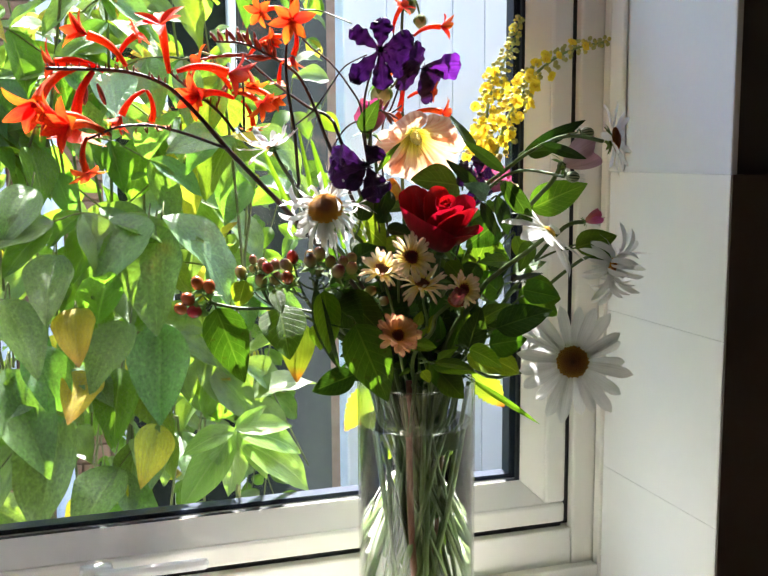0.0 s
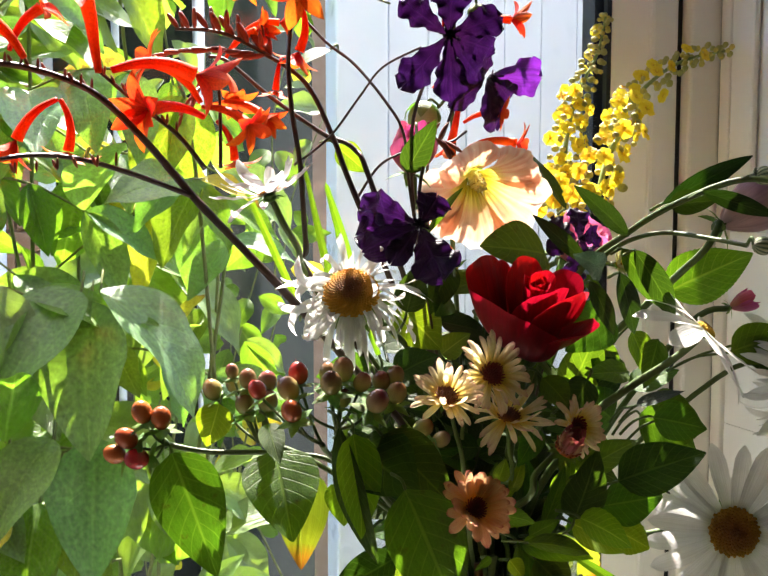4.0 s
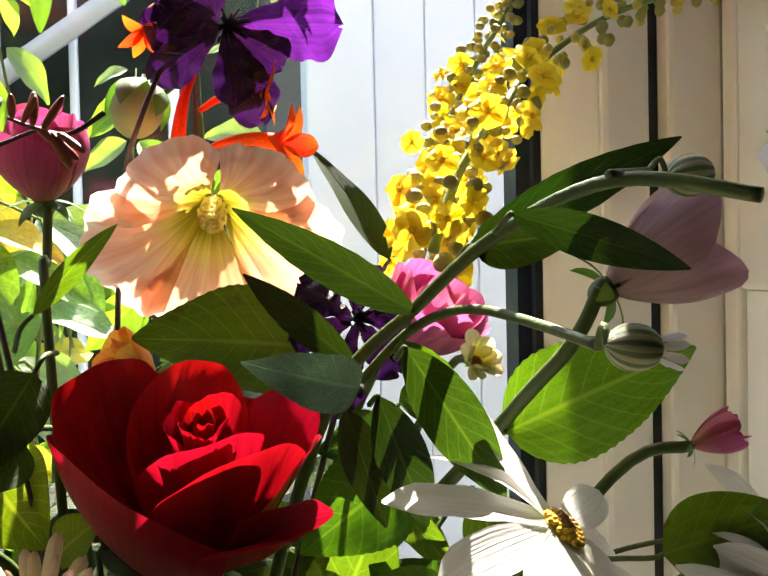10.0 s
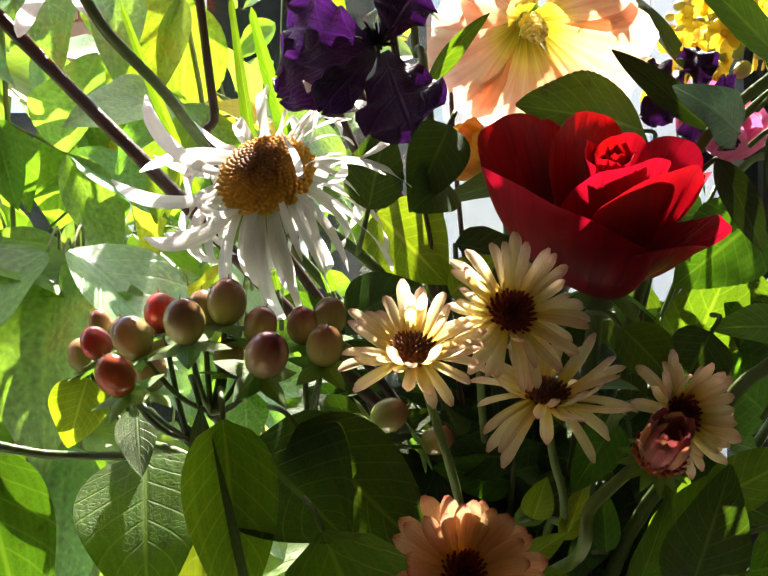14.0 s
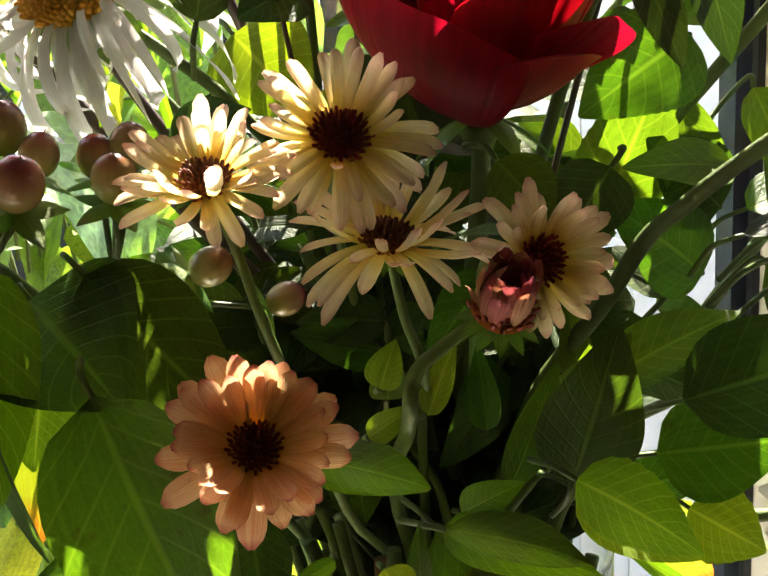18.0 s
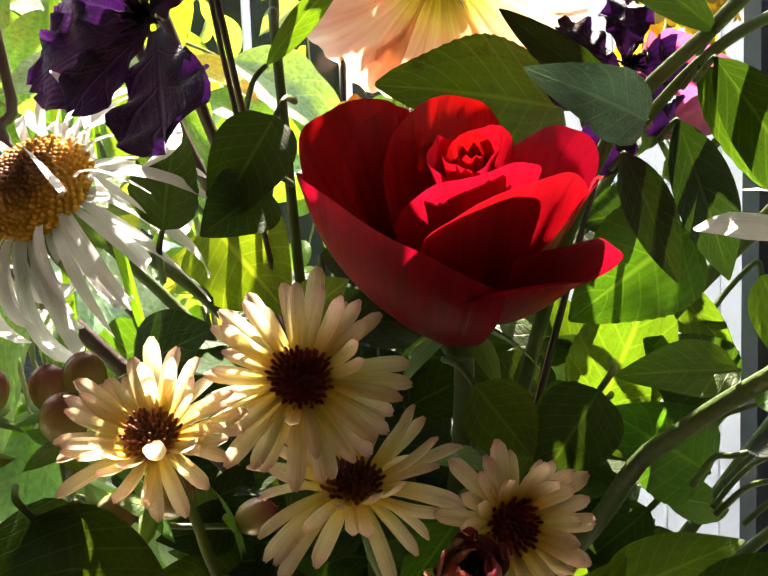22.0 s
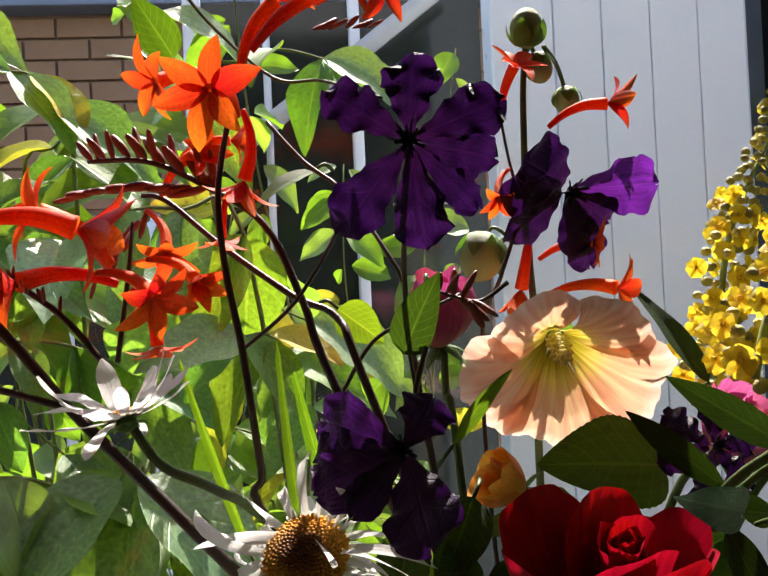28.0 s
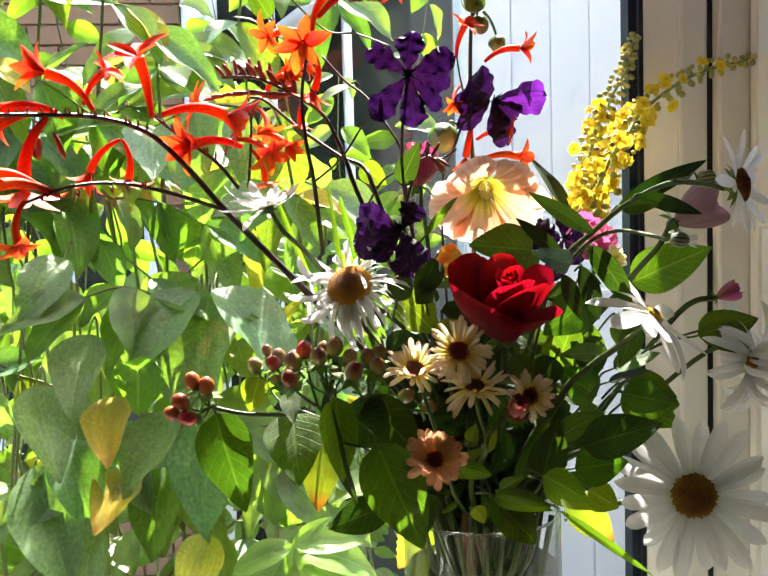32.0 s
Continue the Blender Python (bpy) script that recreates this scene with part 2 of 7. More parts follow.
# ---- building blocks ----
def mesh_of(verts, faces, uvs=None, smooth=True):
    me = bpy.data.meshes.new("mesh")
    me.from_pydata([tuple(v) for v in verts], [], faces)
    if smooth:
        me.polygons.foreach_set("use_smooth", [True] * len(me.polygons))
    if uvs is not None:
        layer = me.uv_layers.new(name="UVMap")
        flat = [c for poly in faces for i in poly for c in uvs[i]]
        layer.data.foreach_set("uv", flat)
    me.update()
    return me


def thing(name, at, label, category, group="", kind=""):
    e = new(name)
    e.empty_display_size = 0.02
    e.location = at
    return tagged(e, label, category, group, kind)


def part(name, me, material, parent, label="", m=None):
    """One mesh object under a thing or a part; its mesh is in world places unless m is given."""
    if isinstance(me, bmesh.types.BMesh):
        bm, me = me, bpy.data.meshes.new(name)
        bm.to_mesh(me)
        bm.free()
    if material and not me.materials:
        me.materials.append(material)
    ob = new(name, me)
    if parent is not None:
        root = parent
        off = Vector()
        while root is not None:
            off += root.location if root.type == "EMPTY" else Vector()
            root = root.parent
        ob.parent = parent
        ob.matrix_parent_inverse = Matrix.Translation(-off) if parent.type == "EMPTY" else parent.matrix_basis.inverted()
    if m is not None:
        ob.matrix_basis = m
    if label:
        ob["label"] = label
    return ob


def box(x0, y0, z0, x1, y1, z1, bevel=0.0):
    bm = bmesh.new()
    bmesh.ops.create_cube(bm, size=1.0, matrix=Matrix.Translation(((x0 + x1) / 2, (y0 + y1) / 2, (z0 + z1) / 2)) @ Matrix.Diagonal((x1 - x0, y1 - y0, z1 - z0, 1)))
    if bevel:
        bmesh.ops.bevel(bm, geom=bm.edges[:], offset=bevel, segments=2, profile=0.5, affect="EDGES")
    return bm


def solo(name, bm, material, label, category, kind="", group=""):
    me = bpy.data.meshes.new(name)
    bm.to_mesh(me)
    bm.free()
    me.materials.append(material)
    return tagged(new(name, me), label, category, group, kind)


def curve_points(points, steps=6):
    """A smooth line through the points."""
    p = [Vector(q) for q in points]
    if len(p) < 3:
        return [p[0].lerp(p[-1], i / steps) for i in range(steps + 1)]
    out = []
    for i in range(len(p) - 1):
        a, b, c, d = p[max(i - 1, 0)], p[i], p[i + 1], p[min(i + 2, len(p) - 1)]
        for k in range(steps):
            t = k / steps
            out.append(0.5 * ((2 * b) + (c - a) * t + (2 * a - 5 * b + 4 * c - d) * t * t + (3 * b - a - 3 * c + d) * t ** 3))
    out.append(p[-1])
    return out


def tube(points, r0, r1=None, sides=8, steps=6, knobs=0.0):
    """A round stem along the points, tapering from r0 to r1."""
    line = curve_points(points, steps)
    r1 = r0 if r1 is None else r1
    verts, faces, uvs = [], [], []
    tan = (line[1] - line[0]).normalized()
    nor = tan.orthogonal().normalized()
    for i, p in enumerate(line):
        t2 = (line[min(i + 1, len(line) - 1)] - line[max(i - 1, 0)]).normalized()
        nor = (nor - t2 * nor.dot(t2)).normalized()
        bi = t2.cross(nor)
        f = i / (len(line) - 1)
        r = r0 + (r1 - r0) * f
        if knobs:
            r *= 1 + knobs * noise.noise(p * 160)
        for k in range(sides):
            a = 2 * math.pi * k / sides
            verts.append(p + (nor * math.cos(a) + bi * math.sin(a)) * r)
            uvs.append((f, k / sides))
    for i in range(len(line) - 1):
        for k in range(sides):
            a, b = i * sides + k, i * sides + (k + 1) % sides
            faces.append((a, b, b + sides, a + sides))
    faces.append(tuple(range(sides - 1, -1, -1)))
    faces.append(tuple(range(len(verts) - sides, len(verts))))
    return mesh_of(verts, faces, uvs)


def blade(length, width, profile, curl=0.0, cup=0.0, fold=0.0, wave=0.0, waves=3.0, twist=0.0, notch=0.0, teeth=0, tooth=0.0, nu=10, nv=6, seed=0, sag=0.0):
    """A leaf or petal lying along +y from the origin, its face up: curl bends it along its length (degrees), cup across, fold along the midrib."""
    verts, faces, uvs = [], [], []
    y = z = 0.0
    ang = 0.0
    for i in range(nu + 1):
        u = i / nu
        if i:
            ang = radians(curl) * (u - 0.5 / nu) + radians(sag) * math.sin(math.pi * u)
            y += length / nu * math.cos(ang)
            z -= length / nu * math.sin(ang)
        w = width / 2 * profile(u)
        if teeth:
            w *= 1 + tooth * ((u * teeth) % 1.0 - 0.5)
        tw = radians(twist) * u
        for j in range(nv + 1):
            s = 2 * j / nv - 1
            x = s * w
            dz = cup * w * s * s + fold * w * abs(s)
            ph = seed * 1.7 + (2.1 if s > 0 else 0)
            dz += wave * width * abs(s) ** 1.5 * math.sin(waves * math.pi * u + ph) * min(1, u * 2)
            back = notch * length * max(0, u - 0.8) * 5 * (1 - abs(math.cos(s * 2.6 + seed)) ) if notch else 0.0
            px = x * math.cos(tw) - dz * math.sin(tw)
            pz = x * math.sin(tw) + dz * math.cos(tw)
            nx, nz = math.sin(ang), math.cos(ang)
            verts.append((px, y + pz * nx - back * nz, z + pz * nz))
            uvs.append((u, j / nv))
    m = nv + 1
    for i in range(nu):
        for j in range(nv):
            a = i * m + j
            faces.append((a, a + 1, a + m + 1, a + m))
    return mesh_of(verts, faces, uvs)


def aim(at, ahead, up=(0, 0, 1), size=1.0):
    """A pose whose +y goes along ahead and whose +z leans to up."""
    y = Vector(ahead).normalized()
    z = Vector(up) - y * Vector(up).dot(y)
    z = z.normalized() if z.length > 1e-5 else y.orthogonal().normalized()
    x = y.cross(z)
    return Matrix.Translation(at) @ Matrix((x, y, z)).transposed().to_4x4() @ Matrix.Scale(size, 4)


def ovate(u, tip=1.0):
    return (math.sin(math.pi * min(1, u ** 0.75)) ** 0.75) * (1 - 0.35 * u * tip) * 1.12 if 0 < u < 1 else 0.03


def lance(u):
    return (math.sin(math.pi * u ** 0.85) ** 0.8) if 0 < u < 1 else 0.04


def strap(u):
    return (0.45 + 0.55 * min(1, u * 2.2)) * (1 - max(0, u - 0.72) ** 2 * 10.5) if u < 1 else 0.12


def broad(u):
    return 0.15 + 0.95 * math.sin(math.pi * 0.5 * min(1, u * 1.25)) * (1 - max(0, u - 0.75) ** 2 * 5)


def ball(r, sx=1.0, sy=1.0, sz=1.0, seg=12, rings=8):
    verts, faces, uvs = [(0, 0, -r * sz)], [], [(0, 0.5)]
    for i in range(1, rings):
        a = math.pi * i / rings
        for k in range(seg):
            b = 2 * math.pi * k / seg
            verts.append((r * sx * math.sin(a) * math.cos(b), r * sy * math.sin(a) * math.sin(b), -r * sz * math.cos(a)))
            uvs.append((i / rings, k / seg))
    verts.append((0, 0, r * sz))
    uvs.append((1, 0.5))
    for k in range(seg):
        faces.append((0, 1 + (k + 1) % seg, 1 + k))
        n0 = 1 + (rings - 2) * seg
        faces.append((len(verts) - 1, n0 + k, n0 + (k + 1) % seg))
    for i in range(rings - 2):
        for k in range(seg):
            a, b = 1 + i * seg + k, 1 + i * seg + (k + 1) % seg
            faces.append((a, b, b + seg, a + seg))
    return mesh_of(verts, faces, uvs)


def joined(pieces):
    """One mesh from (mesh, pose) pairs; the meshes given are used up."""
    verts, faces, uvs = [], [], []
    for me, m in pieces:
        base = len(verts)
        verts += [m @ v.co for v in me.vertices]
        layer = me.uv_layers[0].data if me.uv_layers else None
        point = [(0.5, 0.5)] * len(me.vertices)
        for poly in me.polygons:
            for li in poly.loop_indices:
                if layer:
                    point[me.loops[li].vertex_index] = tuple(layer[li].uv)
            faces.append(tuple(base + i for i in poly.vertices))
        uvs += point
    return mesh_of(verts, faces, uvs)

# ---- the room, window and reveal ----
WX0, WX1, WY0, WY1 = -1.30, 0.277, 0.072, 0.158      # the window's outer frame
Z0, Z1 = 0.012, 1.32
wall = thing("wall_window", (0, 0.2, 0), "white plastered wall round the window", "wall", kind="structure")
part("wall_panel", box(0.282, -0.155, -0.9, 2.2, 0.25, 1.75), SHADED_GREY, wall, "wall with its shade put into the grey")
part("wall_panel", box(-2.2, -0.155, -0.9, WX0 - 0.006, 0.25, 1.75), SHADED_GREY, wall)
part("wall_panel", box(WX0 - 0.006, -0.155, Z1 + 0.006, 0.282, 0.25, 1.75), PLASTER, wall)
part("wall_panel", box(WX0 - 0.006, -0.155, -0.9, 0.282, 0.25, -0.032), PLASTER, wall)
reveal = thing("wall_reveal", (0.28, -0.04, 0), "white painted window reveal, tiled in its lower part", "window reveal", kind="structure")
part("plaster_face", box(0.2735, -0.1585, 0.545, 0.2816, WY0 - 0.001, Z1, 0.002), PLASTER, reveal, "white painted plaster")
for z0, z1 in ((-0.03, 0.181), (0.1811, 0.3786), (0.3787, 0.547)):
    part("tile", box(0.2715, -0.1605, z0, 0.289, WY0 - 0.002, z1, 0.0007), TILE, reveal, "glazed white tile")
part("grout", box(0.2724, -0.1600, -0.028, 0.288, WY0 - 0.003, 0.5462), PLASTER, reveal, "white grout behind the tiles")
# Front of the wall below the plaster; the brown is darkened for shade.
part("edge_strip", box(0.2722, -0.1635, -0.03, 0.40, -0.1608, 0.547), SHADED_BROWN, reveal, "brown wall edge, its shade in the colour")
part("corner_bead", box(0.2662, 0.036, 0.5475, 0.2733, 0.0655, Z1, 0.003), PVC, reveal, "cream corner strip beside the frame")
sill = solo("window_sill", box(WX0, -0.20, -0.03, 0.271, WY0 - 0.002, 0.0, 0.004), PVC, "white plastic inner window sill", "window sill", "structure")
# Out of view: added to dim the flowers' fronts and bounce some light back.
solo("wall_back", box(-2.2, -2.7, -0.9, 2.2, -2.6, 1.75), ROOM, "unseen room wall added to keep light off", "wall", "structure")
for nm, b in (("wall_left", box(-2.3, -2.7, -0.9, -2.2, 0.25, 1.75)), ("wall_right", box(2.2, -2.7, -0.9, 2.3, 0.25, 1.75))):
    solo(nm, b, ROOM, "unseen room wall added to keep light off", "wall", "structure")
solo("ceiling", box(-2.3, -2.7, 1.75, 2.3, 0.25, 1.85), ROOM, "unseen ceiling added to keep light off", "ceiling", "structure")
solo("floor", box(-2.3, -2.7, -1.0, 2.3, 0.25, -0.9), FLOOR, "unseen brown floor added to bounce light", "floor", "structure")

GX, GZ, SX, SZ = 0.1750, 0.159, 0.2305, 0.1035         # glass edge and sash edge
CX, CZ = 0.2020, 0.1300                                # the crease between bead and sash
window = thing("window_1", (0, 0.1, 0), "white plastic casement window with black seals", "window", kind="structure")
def bar(name, x0, z0, x1, z1, y0, y1, mat, bevel=0.003, label=""):
    return part(name, box(x0, y0, z0, x1, y1, z1, bevel), mat, window, label)
# outer frame: right post, bottom rail, left post, head
bar("frame_post", SX + 0.0062, Z0, WX1 - 0.008, Z1, 0.080, WY1, PVC)
bar("frame_step", 0.2665, Z0 + 0.001, WX1 - 0.002, Z1 - 0.001, 0.066, 0.0797, PVC, 0.002)
bar("frame_rail", WX0, Z0, SX + 0.0057, SZ - 0.0060, 0.080, WY1, PVC)
bar("frame_step", WX0, 0.001, 0.266, 0.052, 0.064, 0.0797, PVC, 0.002)
bar("frame_post", WX0, SZ, WX0 + 0.045, Z1, 0.0803, WY1, PVC)
bar("frame_rail", WX0 + 0.046, Z1 - 0.05, SX, Z1, 0.0803, WY1, PVC)
# dark seal between sash and frame
bar("seal", SX - 0.003, SZ - 0.003, SX + 0.0061, Z1 - 0.05, 0.0925, 0.140, GASKET, 0)
bar("seal", WX0 + 0.04, SZ - 0.0059, SX - 0.0032, SZ + 0.003, 0.0925, 0.140, GASKET, 0)
# sash
bar("sash_stile", CX, CZ + 0.0003, SX, Z1 - 0.05, 0.0875, 0.150, PVC, 0.004)
bar("sash_rail", WX0 + 0.05, SZ, SX, CZ, 0.0875, 0.150, PVC, 0.004)
bar("sash_stile", WX0 + 0.048, CZ, WX0 + 0.11, Z1 - 0.05, 0.0875, 0.150, PVC, 0.004)
bar("sash_rail", WX0 + 0.11, Z1 - 0.12, SX - 0.04, Z1 - 0.055, 0.0875, 0.150, PVC, 0.004)
# glazing bead: slopes back to the glass
def bead(x0, x1, z0, z1, upright):
    bm = bmesh.new()
    f, g, k = 0.0905, 0.1075, 0.125
    if upright:
        vs = [(x1, f, z0 - (x1 - x0)), (x1, f, z1), (x0, g, z1), (x0, g, z0), (x1, k, z0 - (x1 - x0)), (x1, k, z1), (x0, k, z1), (x0, k, z0)]
    else:
        vs = [(x0, f, z0), (x1 + (z1 - z0), f, z0), (x1, g, z1), (x0, g, z1), (x0, k, z0), (x1 + (z1 - z0), k, z0), (x1, k, z1), (x0, k, z1)]
    v = [bm.verts.new(p) for p in vs]
    for q in ((0, 1, 2, 3), (4, 7, 6, 5), (0, 4, 5, 1), (1, 5, 6, 2), (2, 6, 7, 3), (3, 7, 4, 0)):
        bm.faces.new([v[i] for i in q])
    bmesh.ops.recalc_face_normals(bm, faces=bm.faces)
    return bm
part("glazing_bead", bead(GX + 0.0015, CX - 0.0003, GZ, Z1 - 0.125, True), PVC, window)
part("glazing_bead", bead(WX0 + 0.11, GX + 0.001, CZ + 0.0003, GZ - 0.0005, False), PVC, window)
bar("gasket", GX - 0.003, GZ - 0.003, GX + 0.0012, Z1 - 0.125, 0.1085, 0.1145, GASKET, 0)
bar("gasket", WX0 + 0.11, GZ - 0.004, GX - 0.0032, GZ, 0.1085, 0.1145, GASKET, 0)
bar("spacer_bar", 0.1655, GZ, GX - 0.0002, Z1 - 0.125, 0.1185, 0.1385, SPACER, 0)
bar("spacer_bar", WX0 + 0.11, GZ + 0.0005, 0.1653, GZ + 0.0060, 0.1185, 0.1385, SPACER, 0)
for y in (0.1155, 0.1390):
    pane = part("pane", box(WX0 + 0.10, y, GZ - 0.003, GX, y + 0.0017, Z1 - 0.10), PANE, window, "clear glass pane")
    pane.visible_shadow = False
# handle on the bottom rail
hb = box(-0.345, 0.062, 0.112, -0.222, 0.074, 0.126, 0.006)
handle = part("handle", hb, STEEL, window, "white lever handle")
part("handle_base", box(-0.36, 0.072, 0.108, -0.325, 0.0875, 0.128, 0.004), STEEL, window)

# ---- outside ----
STONE = solid("tan sandstone", (0.17, 0.09, 0.045), (0.27, 0.155, 0.08), 6.0, 0.85, bump=0.6, depth=0.004, fine=12)
MORTAR = solid("sandy mortar", (0.16, 0.10, 0.06), (0.21, 0.14, 0.09), 30.0, 0.9, bump=0.5, depth=0.002)
FASCIA = solid("blue grey painted board", (0.10, 0.13, 0.18), (0.14, 0.17, 0.22), 5.0, 0.5, bump=0.1)
SOIL = solid("soil and gravel", (0.07, 0.05, 0.035), (0.16, 0.13, 0.10), 9.0, 0.95, bump=0.8, depth=0.01)
BARK = solid("green brown bark", (0.12, 0.15, 0.05), (0.20, 0.22, 0.08), 40.0, 0.8, bump=0.5, depth=0.002)
POST = solid("pale blue grey plastic", (0.55, 0.60, 0.68), (0.62, 0.67, 0.74), 5.0, 0.35, bump=0.05)
DARK_GLASS = solid("dark glazing", (0.008, 0.011, 0.010), (0.020, 0.026, 0.022), 3.0, 0.10, bump=0.0, spec=0.25)
BLACK = solid("black metal", (0.012, 0.012, 0.013), (0.02, 0.02, 0.022), 40.0, 0.5, bump=0.1)
GREEN_SHRUB = sheet("shrub leaf green", ((0.0, (0.145, 0.245, 0.110)), (1.0, (0.128, 0.225, 0.098))), through=0.46, glow=(1.6, 1.75, 0.28), rough=0.42, spec=1.0, veins=0.6, vein_tint=(0.22, 0.34, 0.16), pairs=8, vary=0.45, hue=0.035, relief=0.8)
# Lit copy of the shrub leaf, its colour raised as if the sun shone through.
BACKLIT_SHRUB = sheet("shrub leaf with backlight in its green", ((0.0, (0.15, 0.25, 0.040)), (1.0, (0.13, 0.225, 0.035))), through=0.54, glow=(1.25, 1.3, 0.30), rough=0.45, spec=0.5, veins=0.6, vein_tint=(0.30, 0.42, 0.12), pairs=8, vary=0.4, hue=0.035, relief=0.5)
YELLOW_SHRUB = sheet("shrub leaf yellow", ((0.0, (0.52, 0.50, 0.035)), (0.7, (0.56, 0.50, 0.03)), (1.0, (0.42, 0.28, 0.03))), through=0.45, rough=0.5, veins=0.3, vein_tint=(0.45, 0.45, 0.1), vary=0.3, blotch=((0.20, 0.09, 0.02), 60.0, 0.7))

ground = solo("ground", box(-80, -80, -1.2, 80, 120, -1.01), SOIL, "bare soil and gravel outside", "ground", "structure")

cladding = thing("wall_cladding", (0.5, 0.85, -1.02), "white plastic cladding in upright boards", "cladding", kind="structure")
part("corner_trim", box(0.152, 0.838, -1.02, 0.238, 0.90, 1.22, 0.004), PANEL, cladding)
x = 0.240
for i in range(22):
    part("board", box(x + 0.0008, 0.846, -1.02, x + 0.0672, 0.885, 1.22, 0.0016), PANEL, cladding)
    x += 0.068
part("backing", box(0.2385, 0.850, -1.02, 1.74, 0.89, 1.219), POST, cladding, "grey joint backing")

glazed = thing("wall_glazed", (-0.2, 1.1, -1.02), "dark glazed lean-to wall with pale posts", "glazed wall", kind="structure")
part("pane", box(-0.28, 1.15, -1.02, 0.20, 1.16, 1.12), DARK_GLASS, glazed, "dark reflecting glass")
for px, w in ((-0.285, 0.028), (-0.16, 0.012), (-0.02, 0.018)):
    part("post", box(px, 1.12, -1.02, px + w, 1.149, 1.13, 0.004), POST, glazed)
part("rafter", joined([(tube([(-0.30, 1.09, 0.80), (-0.07, 1.09, 0.97), (0.14, 1.09, 1.13)], 0.020, 0.020, 4), Matrix())]), solid("grey weathered rafter", (0.30, 0.32, 0.33), (0.40, 0.42, 0.43), 8.0, 0.5), glazed, "pale sloping rafter")

house = thing("house_wall", (-1.5, 3.1, -1.02), "tan brown brick house wall under a grey fascia", "house")
part("mortar_bed", box(-5.0, 3.0205, -1.02, 2.5, 3.3, 2.45), MORTAR, house)
rnd = random.Random(4)
brick_mesh = bpy.data.meshes.new("brick")
bm = box(-0.1075, -0.012, 0.0, 0.1075, 0.02, 0.066, 0.003)
bm.to_mesh(brick_mesh)
bm.free()
brick_mesh.materials.append(STONE)
far_bricks = []
for row in range(36):
    for col in range(19):
        bx, bz = -3.6 + col * 0.224 + 0.112 * (row % 2), -1.02 + row * 0.075
        if -1.33 < bx < -0.47 and -0.47 < bz < 1.0:
            continue
        m = Matrix.Translation((bx, 3.012 + rnd.random() * 0.004, bz))
        if bz > 0.45 and bx > -2.2:
            part("brick", brick_mesh, None, house, m=m)
        else:
            far_bricks.append((brick_mesh, m))
tagged(part("bricks", joined(far_bricks), STONE, house), kind="stuff")
part("fascia", box(-5.0, 2.90, 1.685, 2.5, 3.018, 1.95, 0.006), FASCIA, house, "blue grey painted fascia board")
part("gutter", tube([(-5.0, 2.86, 1.93), (-1.0, 2.86, 1.93), (2.5, 2.86, 1.93)], 0.045, 0.045, 10, 2), FASCIA, house, "grey rain gutter")
win = part("window", box(-1.22, 2.985, -0.40, -0.58, 3.03, 0.98, 0.006), POST, house, "pale framed window")
part("glass_pane", box(-1.17, 2.975, -0.34, -0.92, 2.984, 0.92), DARK_GLASS, win)
part("glass_pane", box(-0.88, 2.975, -0.34, -0.63, 2.984, 0.92), DARK_GLASS, win)
pipe = thing("drainpipe", (-0.42, 2.95, -1.02), "pale blue grey drainpipe on the brick wall", "drainpipe")
part("pipe", tube([(-0.42, 2.95, -1.02), (-0.42, 2.95, 1.5), (-0.42, 2.95, 2.4)], 0.04, 0.04, 12), POST, pipe)
for z in (-0.2, 0.8, 1.8):
    part("bracket", box(-0.47, 2.90, z, -0.37, 3.0, z + 0.05, 0.004), POST, pipe)

lamp = thing("wall_lantern", (-0.31, 1.9, 0.86), "black framed wall lantern with pale glass", "lantern")
lx, ly, lz = -0.31, 1.91, 0.86
part("lantern_glass", box(lx - 0.045, ly - 0.045, lz, lx + 0.045, ly + 0.045, lz + 0.17, 0.004), solid("frosted lantern glass", (0.5, 0.5, 0.45), (0.6, 0.6, 0.55), 20, 0.2), lamp)
for dx in (-1, 1):
    for dy in (-1, 1):
        part("lantern_bar", box(lx + dx * 0.05 - 0.005, ly + dy * 0.05 - 0.005, lz - 0.01, lx + dx * 0.05 + 0.005, ly + dy * 0.05 + 0.005, lz + 0.18), BLACK, lamp)
bm = bmesh.new()
bmesh.ops.create_cone(bm, cap_ends=True, segments=4, radius1=0.095, radius2=0.02, depth=0.06, matrix=Matrix.Translation((lx, ly, lz + 0.21)) @ Matrix.Rotation(radians(45), 4, "Z"))
part("lantern_roof", bm, BLACK, lamp)
part("lantern_arm", box(lx - 0.012, ly, lz + 0.2, lx + 0.012, 3.0, lz + 0.22), BLACK, lamp)

def pointed(u):
    return 1.06 * math.sin(math.pi * u ** 0.80) ** 0.85 * (1 - 0.30 * u ** 3) if 0 < u < 1 else 0.03


# ---- the shrub that crowds the window ----
rnd = random.Random(11)
shrub = thing("shrub", (-0.45, 0.5, -1.02), "tall leafy shrub with sunlit green and yellowing leaves", "shrub")
leaf_meshes = {}
